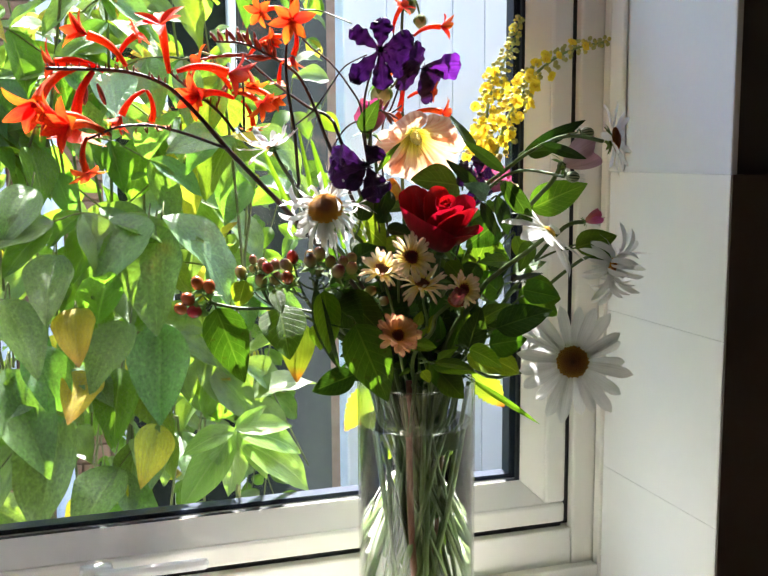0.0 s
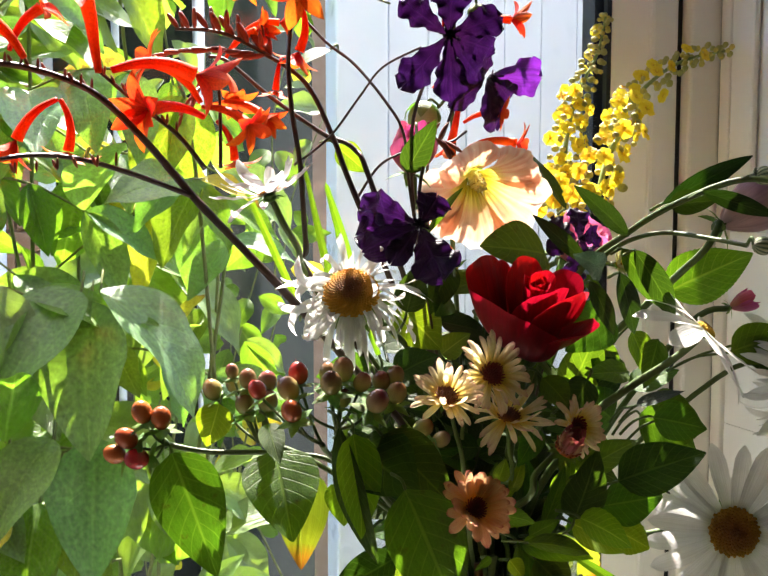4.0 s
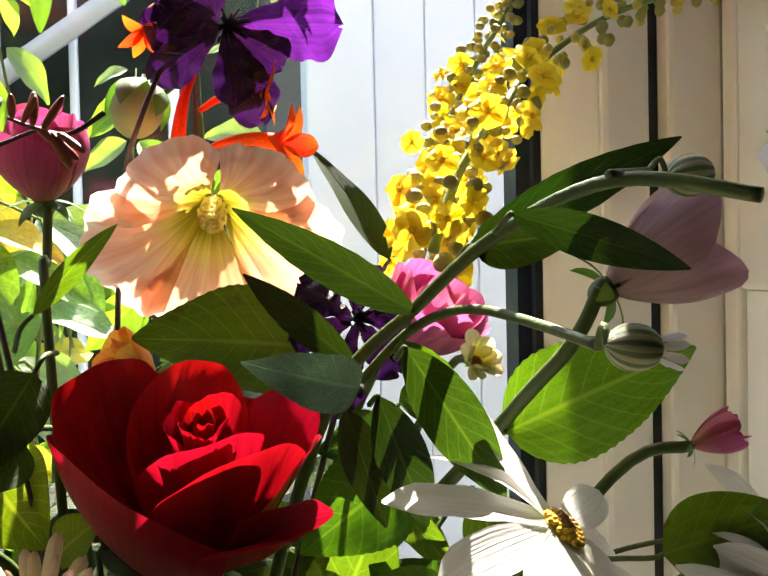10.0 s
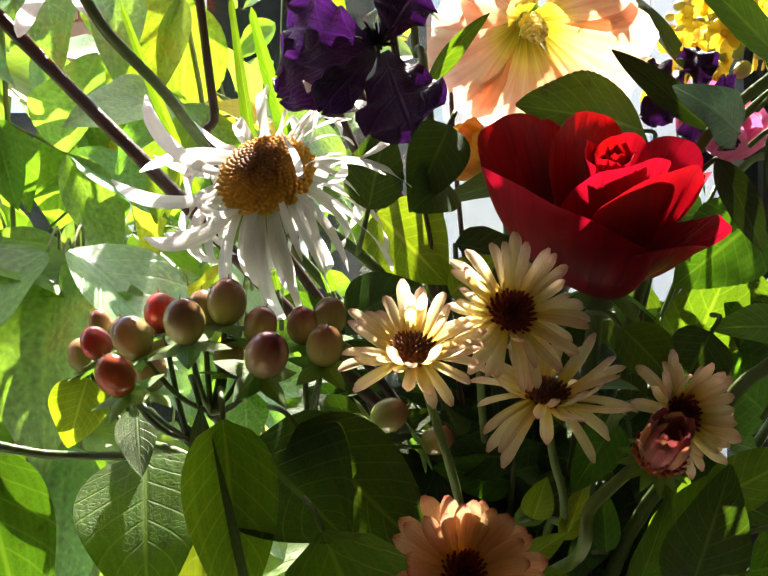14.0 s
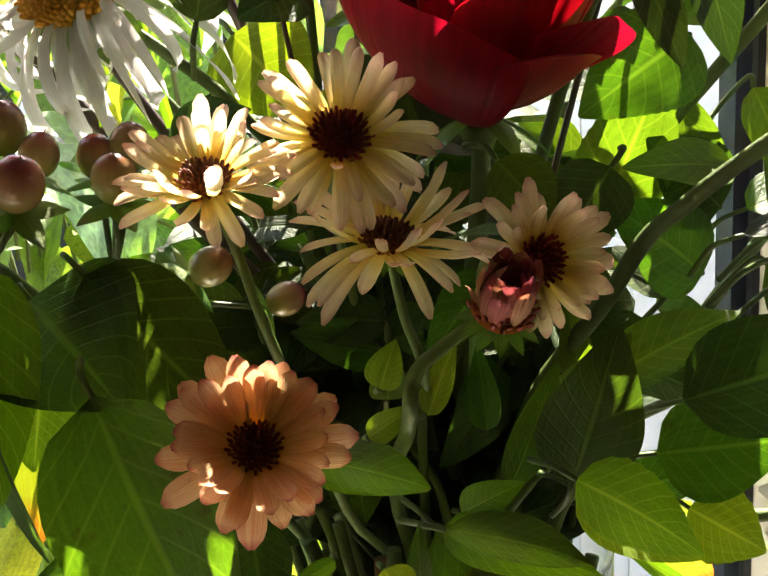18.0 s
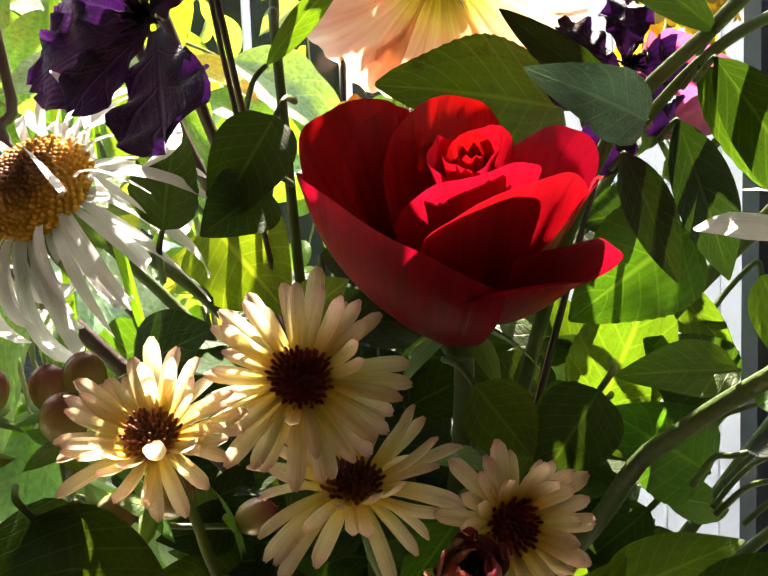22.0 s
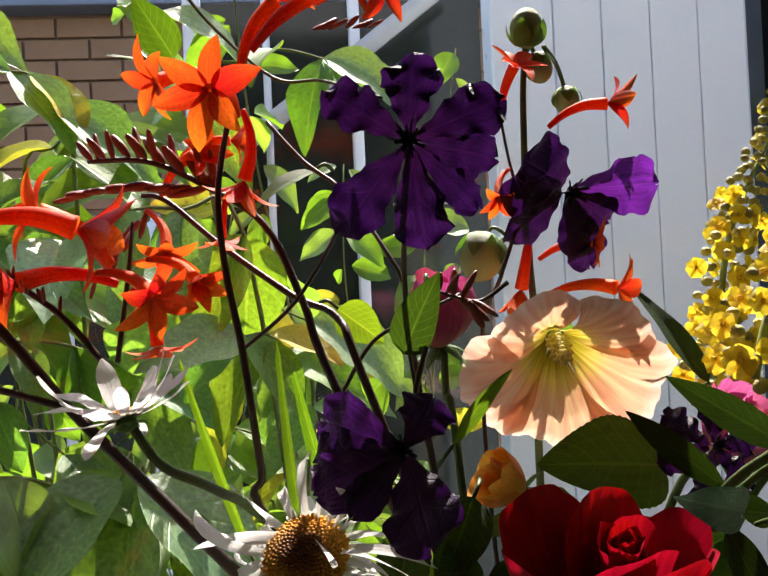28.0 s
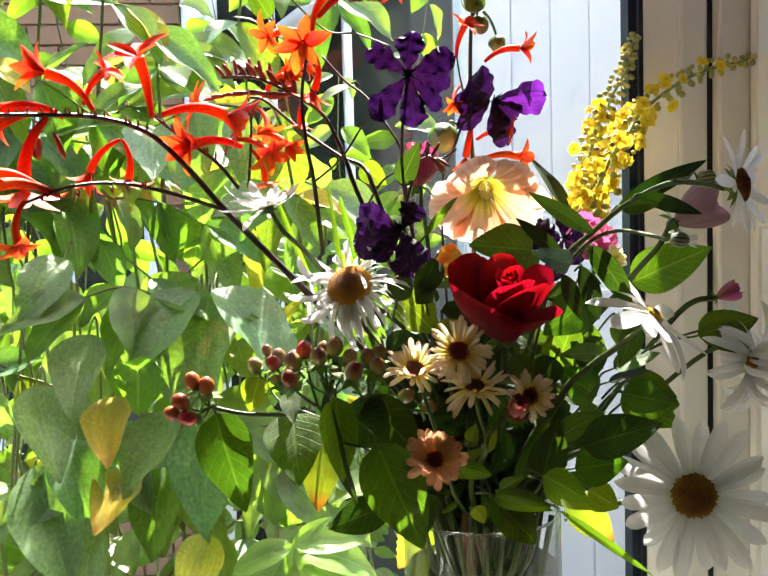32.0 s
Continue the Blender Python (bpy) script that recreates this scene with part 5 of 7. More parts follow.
# ---- calendulas ----
daisy("calendula", "cream calendula with a maroon centre", (-0.0865, -0.147, 0.4655), (-0.12, -0.66, 0.75), 0.0222, 0.0060, 20, CREAM, DISC_DARK, 0.0037, spike=0.34, lift=12, curl=-6, spread=24, rows=2, florets=80, dome=0.55, profile=tongue, cup=0.55, seed=21, jitter=0.12, stem_r=0.0013, stem=[(-0.0839, -0.1450, 0.4594), (-0.0793, -0.1420, 0.4455), (-0.0736, -0.1400, 0.4268), (-0.055, -0.11, 0.37), (-0.03, -0.07, 0.30), (-0.01, -0.06, 0.04)], stem_mat=STEM_FRESH)
daisy("calendula", "cream calendula with a maroon centre, fully open", (-0.0545, -0.137, 0.4745), (0.05, -0.90, 0.42), 0.0252, 0.0068, 20, CREAM, DISC_DARK, 0.0037, spike=0.34, lift=12, curl=-6, spread=24, rows=2, florets=90, dome=0.55, profile=tongue, cup=0.55, seed=22, jitter=0.14, stem_r=0.0013, stem_mat=STEM_FRESH)
daisy("calendula", "cream calendula facing up with a maroon centre", (-0.044, -0.137, 0.4495), (0.02, -0.50, 0.86), 0.0272, 0.0064, 20, CREAM, DISC_DARK, 0.0037, spike=0.34, lift=12, curl=-6, spread=24, rows=2, florets=80, dome=0.55, profile=tongue, cup=0.55, seed=23, jitter=0.14, stem_r=0.0013, stem=[(-0.0433, -0.1350, 0.4458), (-0.0396, -0.1300, 0.4290), (-0.0328, -0.1200, 0.4069), (-0.03, -0.09, 0.36), (-0.02, -0.08, 0.05)], stem_mat=STEM_FRESH)
daisy("calendula", "peach calendula with dark tipped petals", (-0.0775, -0.166, 0.4080), (0.06, -0.84, 0.54), 0.0226, 0.0058, 19, PEACH, DISC_DARK, 0.0058, spike=0.34, lift=22, curl=2, spread=10, rows=2, florets=80, dome=0.45, seed=24, jitter=0.12, stem_r=0.0015, cup=0.3, profile=petal_round, wave=0.05, stem_mat=STEM_FRESH)
daisy("calendula", "cream calendula behind a wilting one", (-0.0111, -0.1580, 0.4457), (0.20, -0.93, 0.18), 0.0190, 0.0056, 20, CREAM, DISC_DARK, 0.0037, spike=0.34, lift=12, curl=-6, spread=24, rows=2, florets=60, profile=tongue, cup=0.55, seed=25, stem_mat=STEM_FRESH)
daisy("wilted_calendula", "wilting pink brown calendula closing up", (-0.0220, -0.1660, 0.4365), (0.05, -0.66, 0.74), 0.0195, 0.0072, 19, FADED, DISC_DARK, 0.0046, spike=0.30, lift=66, curl=-34, spread=9, rows=2, florets=70, dome=0.4, seed=31, jitter=0.12, cup=0.4, profile=petal_round, stem_r=0.0018, stem=[(-0.0245, -0.1620, 0.4345), (-0.0352, -0.1650, 0.4282), (-0.0418, -0.1650, 0.4218), (-0.0430, -0.1600, 0.4080), (-0.04, -0.10, 0.37), (-0.03, -0.08, 0.30), (-0.03, -0.05, 0.05)], stem_mat=STEM_FRESH)

# ---- roses ----
RED_AT = Vector((-0.0185, -0.107, 0.5077))
RED_X, RED_Y = Vector((0.980, -0.197, 0.0)), Vector((-0.197, -0.980, 0.0))
RED_UNIT = 0.0131
red_rose = thing("red_rose", RED_AT, "deep red rose with velvety open petals", "flower")


def red_place(p):
    """A place in the rose: across, up and towards the room, in units of its own."""
    return RED_AT + (RED_X * p[0] + Vector((0, 0, p[1])) + RED_Y * p[2]) * RED_UNIT


def red_petal(left, top, right, bulge, roll=0.0, foot=(0.3, -2.1, -0.4), seed=0.0, square=0.8, nu=18, nv=20):
    """A broad petal from the foot to an arched rim; it bellies outwards, and its edge rolls over."""
    foot, left, top, right = (Vector(q) for q in (foot, left, top, right))
    mid = (left + right) / 2
    verts, faces, uvs = [], [], []
    heart = Vector((0.45, 0.0, -0.1))
    for i in range(nu + 1):
        u = i / nu
        for j in range(nv + 1):
            v = j / nv
            a = math.pi * (1 - v)
            c, n = math.cos(a), math.sin(a)
            rim = mid + (right - left) / 2 * math.copysign(abs(c) ** square, c) + (top - mid) * n ** square
            rim += (rim - foot).normalized() * 0.055 * (math.sin(v * 9 + seed) + 0.6 * math.sin(v * 23 + seed * 3)) * n
            p = foot.lerp(rim, u)
            out = Vector((p.x - heart.x, 0.25 * (p.y - heart.y) - 0.25, p.z - heart.z))
            out = out.normalized() if out.length > 1e-4 else Vector((0, 0, 1))
            belly = math.sin(math.pi * u ** 0.8) ** 0.85 * (0.85 + 0.15 * n)
            p += out * bulge * belly
            edge = max(0.0, u - 0.80) / 0.20
            p += out * roll * edge ** 2 * (0.4 + 0.6 * n) - Vector((0, 1, 0)) * abs(roll) * 0.75 * edge ** 3 * n
            p += out * 0.05 * u * math.sin(v * 13 + seed * 2 + u * 3)
            verts.append(red_place(p))
            uvs.append((u, v))
    m = nv + 1
    for i in range(nu):
        for j in range(nv):
            k = i * m + j
            faces.append((k, k + 1, k + m + 1, k + m))
    part("petal", mesh_of(verts, faces, uvs), SCARLET, red_rose)


def red_ring(deg, rho, tall, half, roll, seed):
    """A petal of the tight middle, wound round the rose's leaning axis."""
    up, ahead, across = Vector((0.08, 0.86, 0.50)), Vector((0.0, -0.50, 0.86)), Vector((1, 0, 0))
    low = Vector((0.50, 0.0, -0.35))
    def ring(d, r, h):
        q = radians(d)
        return tuple(low + (across * math.sin(q) + ahead * math.cos(q)) * r + up * h)
    red_petal(ring(deg - half, rho, tall * 0.72), ring(deg, rho * 1.05, tall), ring(deg + half, rho * 0.92, tall * 0.72), rho * 0.25, roll, tuple(low - up * 1.4), seed, 0.75, 14, 14)


# the back and sides of the bowl
red_petal((-2.1, 0.5, -1.5), (0.0, 1.5, -2.1), (2.2, 0.5, -1.6), 0.9, 0.10, seed=0.3)
red_petal((-2.65, 0.75, 0.1), (-1.75, 2.45, -0.9), (-0.5, 1.2, -1.4), 0.55, 0.10, seed=1.0)
red_petal((-1.75, 0.7, 0.3), (-1.05, 2.15, -0.6), (-0.2, 1.0, -1.0), 0.40, 0.06, seed=2.2)
red_petal((1.1, 0.6, -1.2), (2.05, 1.75, -1.0), (2.95, 0.75, -0.5), 0.40, 0.16, seed=3.1)
red_petal((1.5, -0.9, 1.1), (2.75, 0.55, 0.5), (2.6, 0.3, -0.9), 0.5, 0.10, seed=4.4)
# the folded middle
for k, (deg, rho, tall, half, roll) in enumerate(((10, 0.20, 1.52, 100, 0.03), (130, 0.22, 1.56, 100, 0.03), (250, 0.22, 1.54, 100, 0.03), (70, 0.42, 1.50, 78, 0.07), (190, 0.44, 1.60, 80, 0.06), (310, 0.42, 1.48, 78, 0.07), (20, 0.66, 1.34, 66, 0.12), (140, 0.68, 1.62, 70, 0.08), (255, 0.68, 1.55, 70, 0.08))):
    red_ring(deg, rho, tall, half, roll, k * 1.3)
red_petal((-0.85, 0.1, 0.55), (-0.10, 2.30, -0.5), (1.35, 1.1, -1.1), 0.45, 0.08, seed=5.0)
red_petal((-0.75, -0.1, 0.75), (0.75, 0.98, 1.05), (1.75, 0.6, 0.3), 0.40, 0.14, seed=6.1)
# the wide outer petals towards the room
red_petal((-0.15, -0.75, 1.35), (1.05, 0.62, 1.50), (2.75, 0.45, 0.40), 0.60, 0.20, seed=7.3, square=0.85)
red_petal((-2.55, 0.95, 0.20), (-0.95, 0.10, 1.45), (1.20, -1.25, 1.50), 1.05, 0.18, foot=(0.2, -1.9, -0.2), seed=8.2, square=0.95)
red_petal((-0.3, -1.55, 1.2), (1.35, -1.05, 1.65), (2.50, -1.20, 0.9), 0.55, 0.20, foot=(0.3, -1.9, -0.2), seed=9.4)
red_petal((1.4, -0.75, 1.3), (3.15, -0.50, 0.8), (2.2, -1.45, 0.8), 0.25, 0.08, foot=(0.9, -1.5, 0.7), seed=10.5)
for k in range(5):
    a = 1.2566 * k
    part("sepal", blade(0.026, 0.0075, lance, curl=-50, fold=0.2, nu=6, nv=2), SEPAL, red_rose, m=aim(red_place((0.3, -2.1, -0.4)), (math.cos(a), math.sin(a), -0.15), (0, 0, -1)))
part("hip", ball(0.0065, 1, 1, 1.2), STEM, red_rose, m=Matrix.Translation(red_place((0.3, -2.3, -0.4))))
part("stem", tube([tuple(red_place((0.3, -2.4, -0.4))), (-0.012, -0.090, 0.45), (-0.02, -0.075, 0.34), (-0.035, -0.07, 0.05)], 0.0028, 0.0031, 8), STEM, red_rose)
rose("rose_bud", "pink rose bud on a thin green stem", (-0.0615, -0.0320, 0.6040), (0.05, -0.30, 1.0), 0.0185, PINK, ((5, 1.02, 1.36, -0.06, 0.95, 0.26), (4, 0.84, 1.52, -0.02, 1.0, 0.26), (4, 0.60, 1.66, 0.10, 1.1, 0.10), (4, 0.36, 1.72, 0.12, 1.2)), seed=5, stem=[(-0.0605, -0.0320, 0.5880), (-0.0610, -0.0360, 0.5695), (-0.0600, -0.0500, 0.5532), (-0.05, -0.06, 0.40), (-0.02, -0.06, 0.05)], stem_r=0.0016)
rose("rose", "bright pink rose half hidden by leaves", (0.0820, 0.0000, 0.5420), (0.45, -0.55, 0.70), 0.0215, BRIGHT_PINK, ((5, 0.98, 1.45, 0.16, 0.95, 0.05), (4, 0.74, 1.55, 0.08, 1.0, 0.08), (4, 0.50, 1.6, 0.06, 1.1, 0.08), (3, 0.28, 1.6, 0.05, 1.2)), seed=6)
rose("rose_bud", "pale lilac rose bud nodding sideways", (0.1124, -0.1400, 0.5650), (0.75, -0.25, 0.45), 0.0190, LILAC, ((4, 0.85, 1.7, 0.08, 0.9), (3, 0.6, 1.8, 0.05, 0.95), (3, 0.3, 1.6, 0.0, 1.2)), seed=7, stem=[(0.0957, -0.1400, 0.5580), (0.0891, -0.1350, 0.5422), (0.0745, -0.1150, 0.5171), (0.03, -0.045, 0.43), (-0.02, -0.06, 0.32), (-0.05, -0.07, 0.05)])
rose("rose_bud", "small closed dark pink rose bud", (0.1665, -0.0750, 0.5011), (0.75, -0.3, 0.35), 0.0090, PINK, ((4, 0.8, 2.0, 0.03, 0.9), (3, 0.5, 2.1, 0.0, 1.0)), seed=8)
rose("rose", "yellow orange rose behind the red rose", (-0.0350, -0.0250, 0.5290), (-0.75, -0.35, 0.40), 0.0135, GOLD, ((5, 0.90, 1.5, 0.12, 0.9, 0.05), (4, 0.66, 1.6, 0.05, 1.0, 0.1), (3, 0.35, 1.5, 0.0, 1.1)), seed=9)

# ---- the hollyhock ----
def hollyhock(label, at, face, r, stem, seed):
    rnd = random.Random(seed)
    at, face = Vector(at), Vector(face).normalized()
    e = thing("hollyhock", at, label, "flower")
    side = Vector((1, 0, 0))
    side = (side - face * side.dot(face)).normalized()
    other = side.cross(face)
    up = other if other.z > 0 else -other
    def petal_mesh(deg, half, reach, order):
        """A pleated fan of the funnel between two angles, its rim ruffled and turned back."""
        verts, faces, uvs = [], [], []
        nu, nv = 22, 28
        for i in range(nu + 1):
            u = i / nu
            for j in range(nv + 1):
                s = 2 * j / nv - 1
                q = radians(deg + s * half * (0.70 + 0.30 * u))
                high = math.sin(q)
                rim = 1 - 0.20 * abs(s) ** 3.2 + 0.022 * math.sin(s * 8 + order * 2.0) + 0.014 * math.sin(s * 23 + order)
                out = r * reach * rim * (0.10 + 0.90 * u ** 1.15)
                deep = r * (-0.62 + 0.80 * min(1, u * 1.15) ** 0.85 - 0.42 * max(0, u - 0.62) * (1.0 - 0.4 * high))
                pleat = 0.016 * math.sin(q * 31 + order) * u ** 0.7 + 0.007 * math.sin(q * 67 + order * 2)
                deep += r * (pleat + 0.070 * u ** 3 * math.sin(s * 6.0 + order * 1.9) + 0.050 * s * u)
                verts.append(at + (side * math.cos(q) + up * math.sin(q)) * out + face * deep)
                uvs.append((u, j / nv))
        m = nv + 1
        for i in range(nu):
            for j in range(nv):
                k = i * m + j
                faces.append((k, k + 1, k + m + 1, k + m))
        return mesh_of(verts, faces, uvs)

    for k, (deg, half, reach) in enumerate(((266, 47, 1.00), (197, 44, 1.08), (-20, 46, 1.10), (46, 40, 0.92), (128, 44, 0.90))):
        part("petal", petal_mesh(deg, half, reach, k), APRICOT, e)
    col = [(ball(r * 0.027, 1, 1, 1, 6, 4), Matrix.Translation(at - face * r * 0.60 + face * r * 0.50 * (i / 90) + (side * math.cos(i * 2.4) + other * math.sin(i * 2.4)) * r * (0.03 + 0.060 * math.sin(3.0 * i / 90) + 0.012 * (i % 3)))) for i in range(90)]
    tagged(part("column", joined(col), STAMEN, e, "pale pollen column"), kind="stuff")
    cal = [(blade(r * 0.26, r * 0.24, ovate, curl=20, nu=5, nv=3), aim(at - face * r * 0.80, side * math.cos(q) + other * math.sin(q) - face * 0.1, -face)) for q in [1.2566 * k for k in range(5)]]
    part("calyx", joined(cal), SEPAL, e)
    part("stem", tube(stem, 0.0016, 0.0024, 8), STEM, e)
    return e


hollyhock("apricot hollyhock bloom with a yellow throat", (-0.0040, -0.0190, 0.5790), (-0.06, -0.88, -0.46), 0.0445, [(-0.002, 0.014, 0.5965), (-0.003, 0.030, 0.602), (-0.005, 0.034, 0.56), (-0.015, -0.01, 0.45), (-0.02, -0.06, 0.33), (-0.01, -0.07, 0.05)], 3)


def bud_stem(label, pts, buds, r, skin=None):
    """A hollyhock stalk with round buds wrapped in green sepals."""
    e = thing("bud_stalk", Vector(pts[0]), label, "flower bud")
    part("stem", tube(pts, r, r * 0.8, 8), STEM, e)
    for p, q, size, way in buds:
        p, q, way = Vector(p), Vector(q), Vector(way).normalized()
        m = Matrix.Translation(p) @ way.to_track_quat("Z", "Y").to_matrix().to_4x4() @ Matrix.Scale(size, 4)
        ob = part("bud", ball(1.0, 0.92, 0.92, 1.1, 22, 10), skin or BUD_GREEN, e, m=m)
        wrap = blade(2.1, 1.0, lance, curl=115, cup=-0.15, nu=8, nv=3)
        for k in range(0 if skin else 5):
            part("sepal", wrap, SEPAL, ob, m=m @ aim((0, 0, -1.05), (math.cos(1.2566 * k), math.sin(1.2566 * k), -0.05), (0, 0, -1), 1.02))
        part("stalk", tube([tuple(q), tuple(q.lerp(p - way * size, 0.6) + Vector((0, 0, 0.004))), tuple(p - way * size)], r * 0.7, r * 0.6, 6, 4), STEM, e)
    return e


bud_stem("green hollyhock buds on an upright stalk", [(-0.0052, 0.0300, 0.6071), (-0.0071, 0.0300, 0.6438), (-0.0063, 0.0300, 0.6855), (-0.0054, 0.0300, 0.7150), (-0.0036, 0.0280, 0.7366)],
    (((-0.0032, 0.0260, 0.7439), (-0.0044, 0.0280, 0.7354), 0.0092, (0.05, -0.1, 1.0)), ((0.0036, 0.0320, 0.7256), (-0.0036, 0.0300, 0.7322), 0.0075, (0.2, -0.2, -1.0)), ((0.0224, 0.0500, 0.7125), (0.0061, 0.0300, 0.7357), 0.0072, (0.1, -0.1, -1.0))), 0.0019)
bud_stem("fat green flower bud behind the clematis", [(-0.0311, 0.0300, 0.6327), (-0.0168, 0.0300, 0.6410), (-0.0084, 0.0300, 0.6534)], (((-0.0311, 0.0270, 0.6314), (-0.0168, 0.0300, 0.6410), 0.0118, (-0.3, -0.3, -1.0)),), 0.0014)
opening = bud_stem("striped green daisy buds on arching stalks", [(0.0392, -0.0850, 0.5289), (0.0483, -0.1000, 0.5428), (0.0547, -0.1200, 0.5508), (0.0608, -0.1400, 0.5534), (0.0661, -0.1700, 0.5510), (0.0690, -0.1970, 0.5480)], (((0.0738, -0.2040, 0.5481), (0.0690, -0.1970, 0.5480), 0.0056, (1.0, -0.1, -0.12)),), 0.0016, BUD_STRIPED)
for k in range(9):
    a = 0.698 * k
    tip_way = Vector((1.0, -0.1, -0.12)).normalized()
    spread = Vector((0, math.cos(a), math.sin(a)))
    part("petal", blade(0.0062, 0.0022, strap, curl=-20 + 9 * (k % 4), cup=0.3, nu=5, nv=2), WHITE, opening, m=aim(Vector((0.0738, -0.2040, 0.5481)) + tip_way * 0.0047 + spread * 0.0018, tip_way + spread * 0.45, spread))
bud_stem("round green bud on the arching daisy stalk", [(0.0778, -0.1850, 0.5853), (0.0952, -0.1700, 0.5875)], (((0.1128, -0.1580, 0.5874), (0.0952, -0.1700, 0.5875), 0.0062, (1.0, 0.0, 0.1)),), 0.0012, BUD_STRIPED)

# ---- clematis ----
def clematis(label, at, face, r, petals, stem, seed, mat=None, ruffle=1.0):
    """Petals of (angle, length, width, lift, curl) about a knot of stamens."""
    rnd = random.Random(seed)
    at, face = Vector(at), Vector(face).normalized()
    e = thing("clematis", at, label, "flower")
    up = Vector((0, 0, 1))
    up = (up - face * up.dot(face)).normalized()
    right = face.cross(up) * -1
    for k, (deg, long, wide, lift, curl, *skin) in enumerate(petals):
        d = right * math.sin(radians(deg)) + up * math.cos(radians(deg))
        me = blade(r * long, r * wide, lambda u: (0.13 + 0.92 * max(0.0, math.sin(math.pi * min(1.0, u) ** 1.95)) ** 0.62) * (1 + 0.10 * ruffle * math.sin(19 * u + 2 * k + seed) + 0.05 * ruffle * math.sin(43 * u + k)), curl=curl, cup=0.14, fold=-0.16 * ruffle, wave=0.15 * ruffle, waves=7, notch=0.09, nu=24, nv=8, seed=k + seed, twist=14 * ruffle * (-1) ** k)
        part("petal", me, skin[0] if skin else mat or PURPLE, e, m=aim(at + d * r * 0.06 - face * 0.0004 * k, d * math.cos(radians(lift)) + face * math.sin(radians(lift)), face))
    st = [(tube([tuple(at), tuple(at + face * r * 0.12 + (right * math.cos(i * 2.4) + up * math.sin(i * 2.4)) * r * 0.07), tuple(at + face * r * 0.2 + (right * math.cos(i * 2.4) + up * math.sin(i * 2.4)) * r * (0.08 + 0.06 * (i % 3)))], r * 0.018, r * 0.012, 4, 2), Matrix()) for i in range(30)]
    tagged(part("stamen_knot", joined(st), PURPLE, e, "knot of dark stamens"), kind="stuff")
    part("stem", tube(stem, 0.0010, 0.0012, 6), STEM_DARK, e)
    return e


clematis("open deep purple clematis with ruffled petals", (-0.085, -0.143, 0.660), (-0.22, -0.97, -0.05), 0.0305, ((4, 0.88, 0.62, 8, 30), (-56, 1.0, 0.50, 15, 30), (68, 1.06, 0.56, 10, 35), (104, 0.92, 0.50, 2, 35), (138, 1.05, 0.38, -4, 40), (175, 1.12, 0.58, 8, 25), (222, 1.22, 0.58, 12, 30)), [(-0.085, -0.139, 0.660), (-0.083, -0.11, 0.645), (-0.080, -0.075, 0.60), (-0.06, -0.06, 0.48), (-0.03, -0.07, 0.33)], 2)
clematis("purple clematis bent over with one bright petal", (0.0037, -0.0090, 0.6587), (0.20, -0.80, -0.35), 0.0375, ((86, 1.24, 0.74, 4, 6, BACKLIT_PURPLE), (122, 0.75, 0.5, 15, 30), (155, 1.12, 0.56, 14, 25), (172, 0.8, 0.42, 30, 20), (-60, 0.80, 0.85, 55, 140), (-100, 0.85, 0.50, 30, 90), (228, 0.95, 0.46, 22, 40)), [(-0.0007, -0.0050, 0.6594), (-0.0152, -0.0050, 0.6513), (-0.0303, -0.0100, 0.6185), (-0.0367, 0.0050, 0.5921), (-0.04, -0.02, 0.50), (-0.03, -0.06, 0.33)], 4, ruffle=0.55)
clematis("crumpled wilting purple clematis", (-0.0871, -0.1080, 0.5578), (-0.35, -0.85, 0.25), 0.0340, ((30, 0.58, 0.60, 10, 20), (158, 1.12, 0.80, 22, 4), (215, 0.85, 0.42, 30, 30), (244, 1.05, 0.62, 24, 40, PURPLE_MID), (290, 1.15, 0.72, 14, 55, PURPLE_MID), (264, 1.12, 0.64, 10, 40, PURPLE_MID)), [(-0.0852, -0.1040, 0.5591), (-0.0801, -0.0900, 0.5784), (-0.0736, -0.0800, 0.5959), (-0.075, -0.075, 0.60)], 6, ruffle=0.6)
clematis("dark purple clematis behind the leaves", (0.0406, -0.0700, 0.5469), (0.1, -0.90, 0.30), 0.0250, ((10, 0.9, 0.6, 10, 30), (80, 0.8, 0.6, 10, 40), (140, 0.9, 0.6, 5, 30), (200, 1.3, 0.6, 5, 20), (260, 0.9, 0.5, 5, 40), (310, 0.9, 0.6, 10, 30)), [(0.0425, -0.0660, 0.5472), (0.03, -0.06, 0.50), (0.0, -0.07, 0.40)], 8)

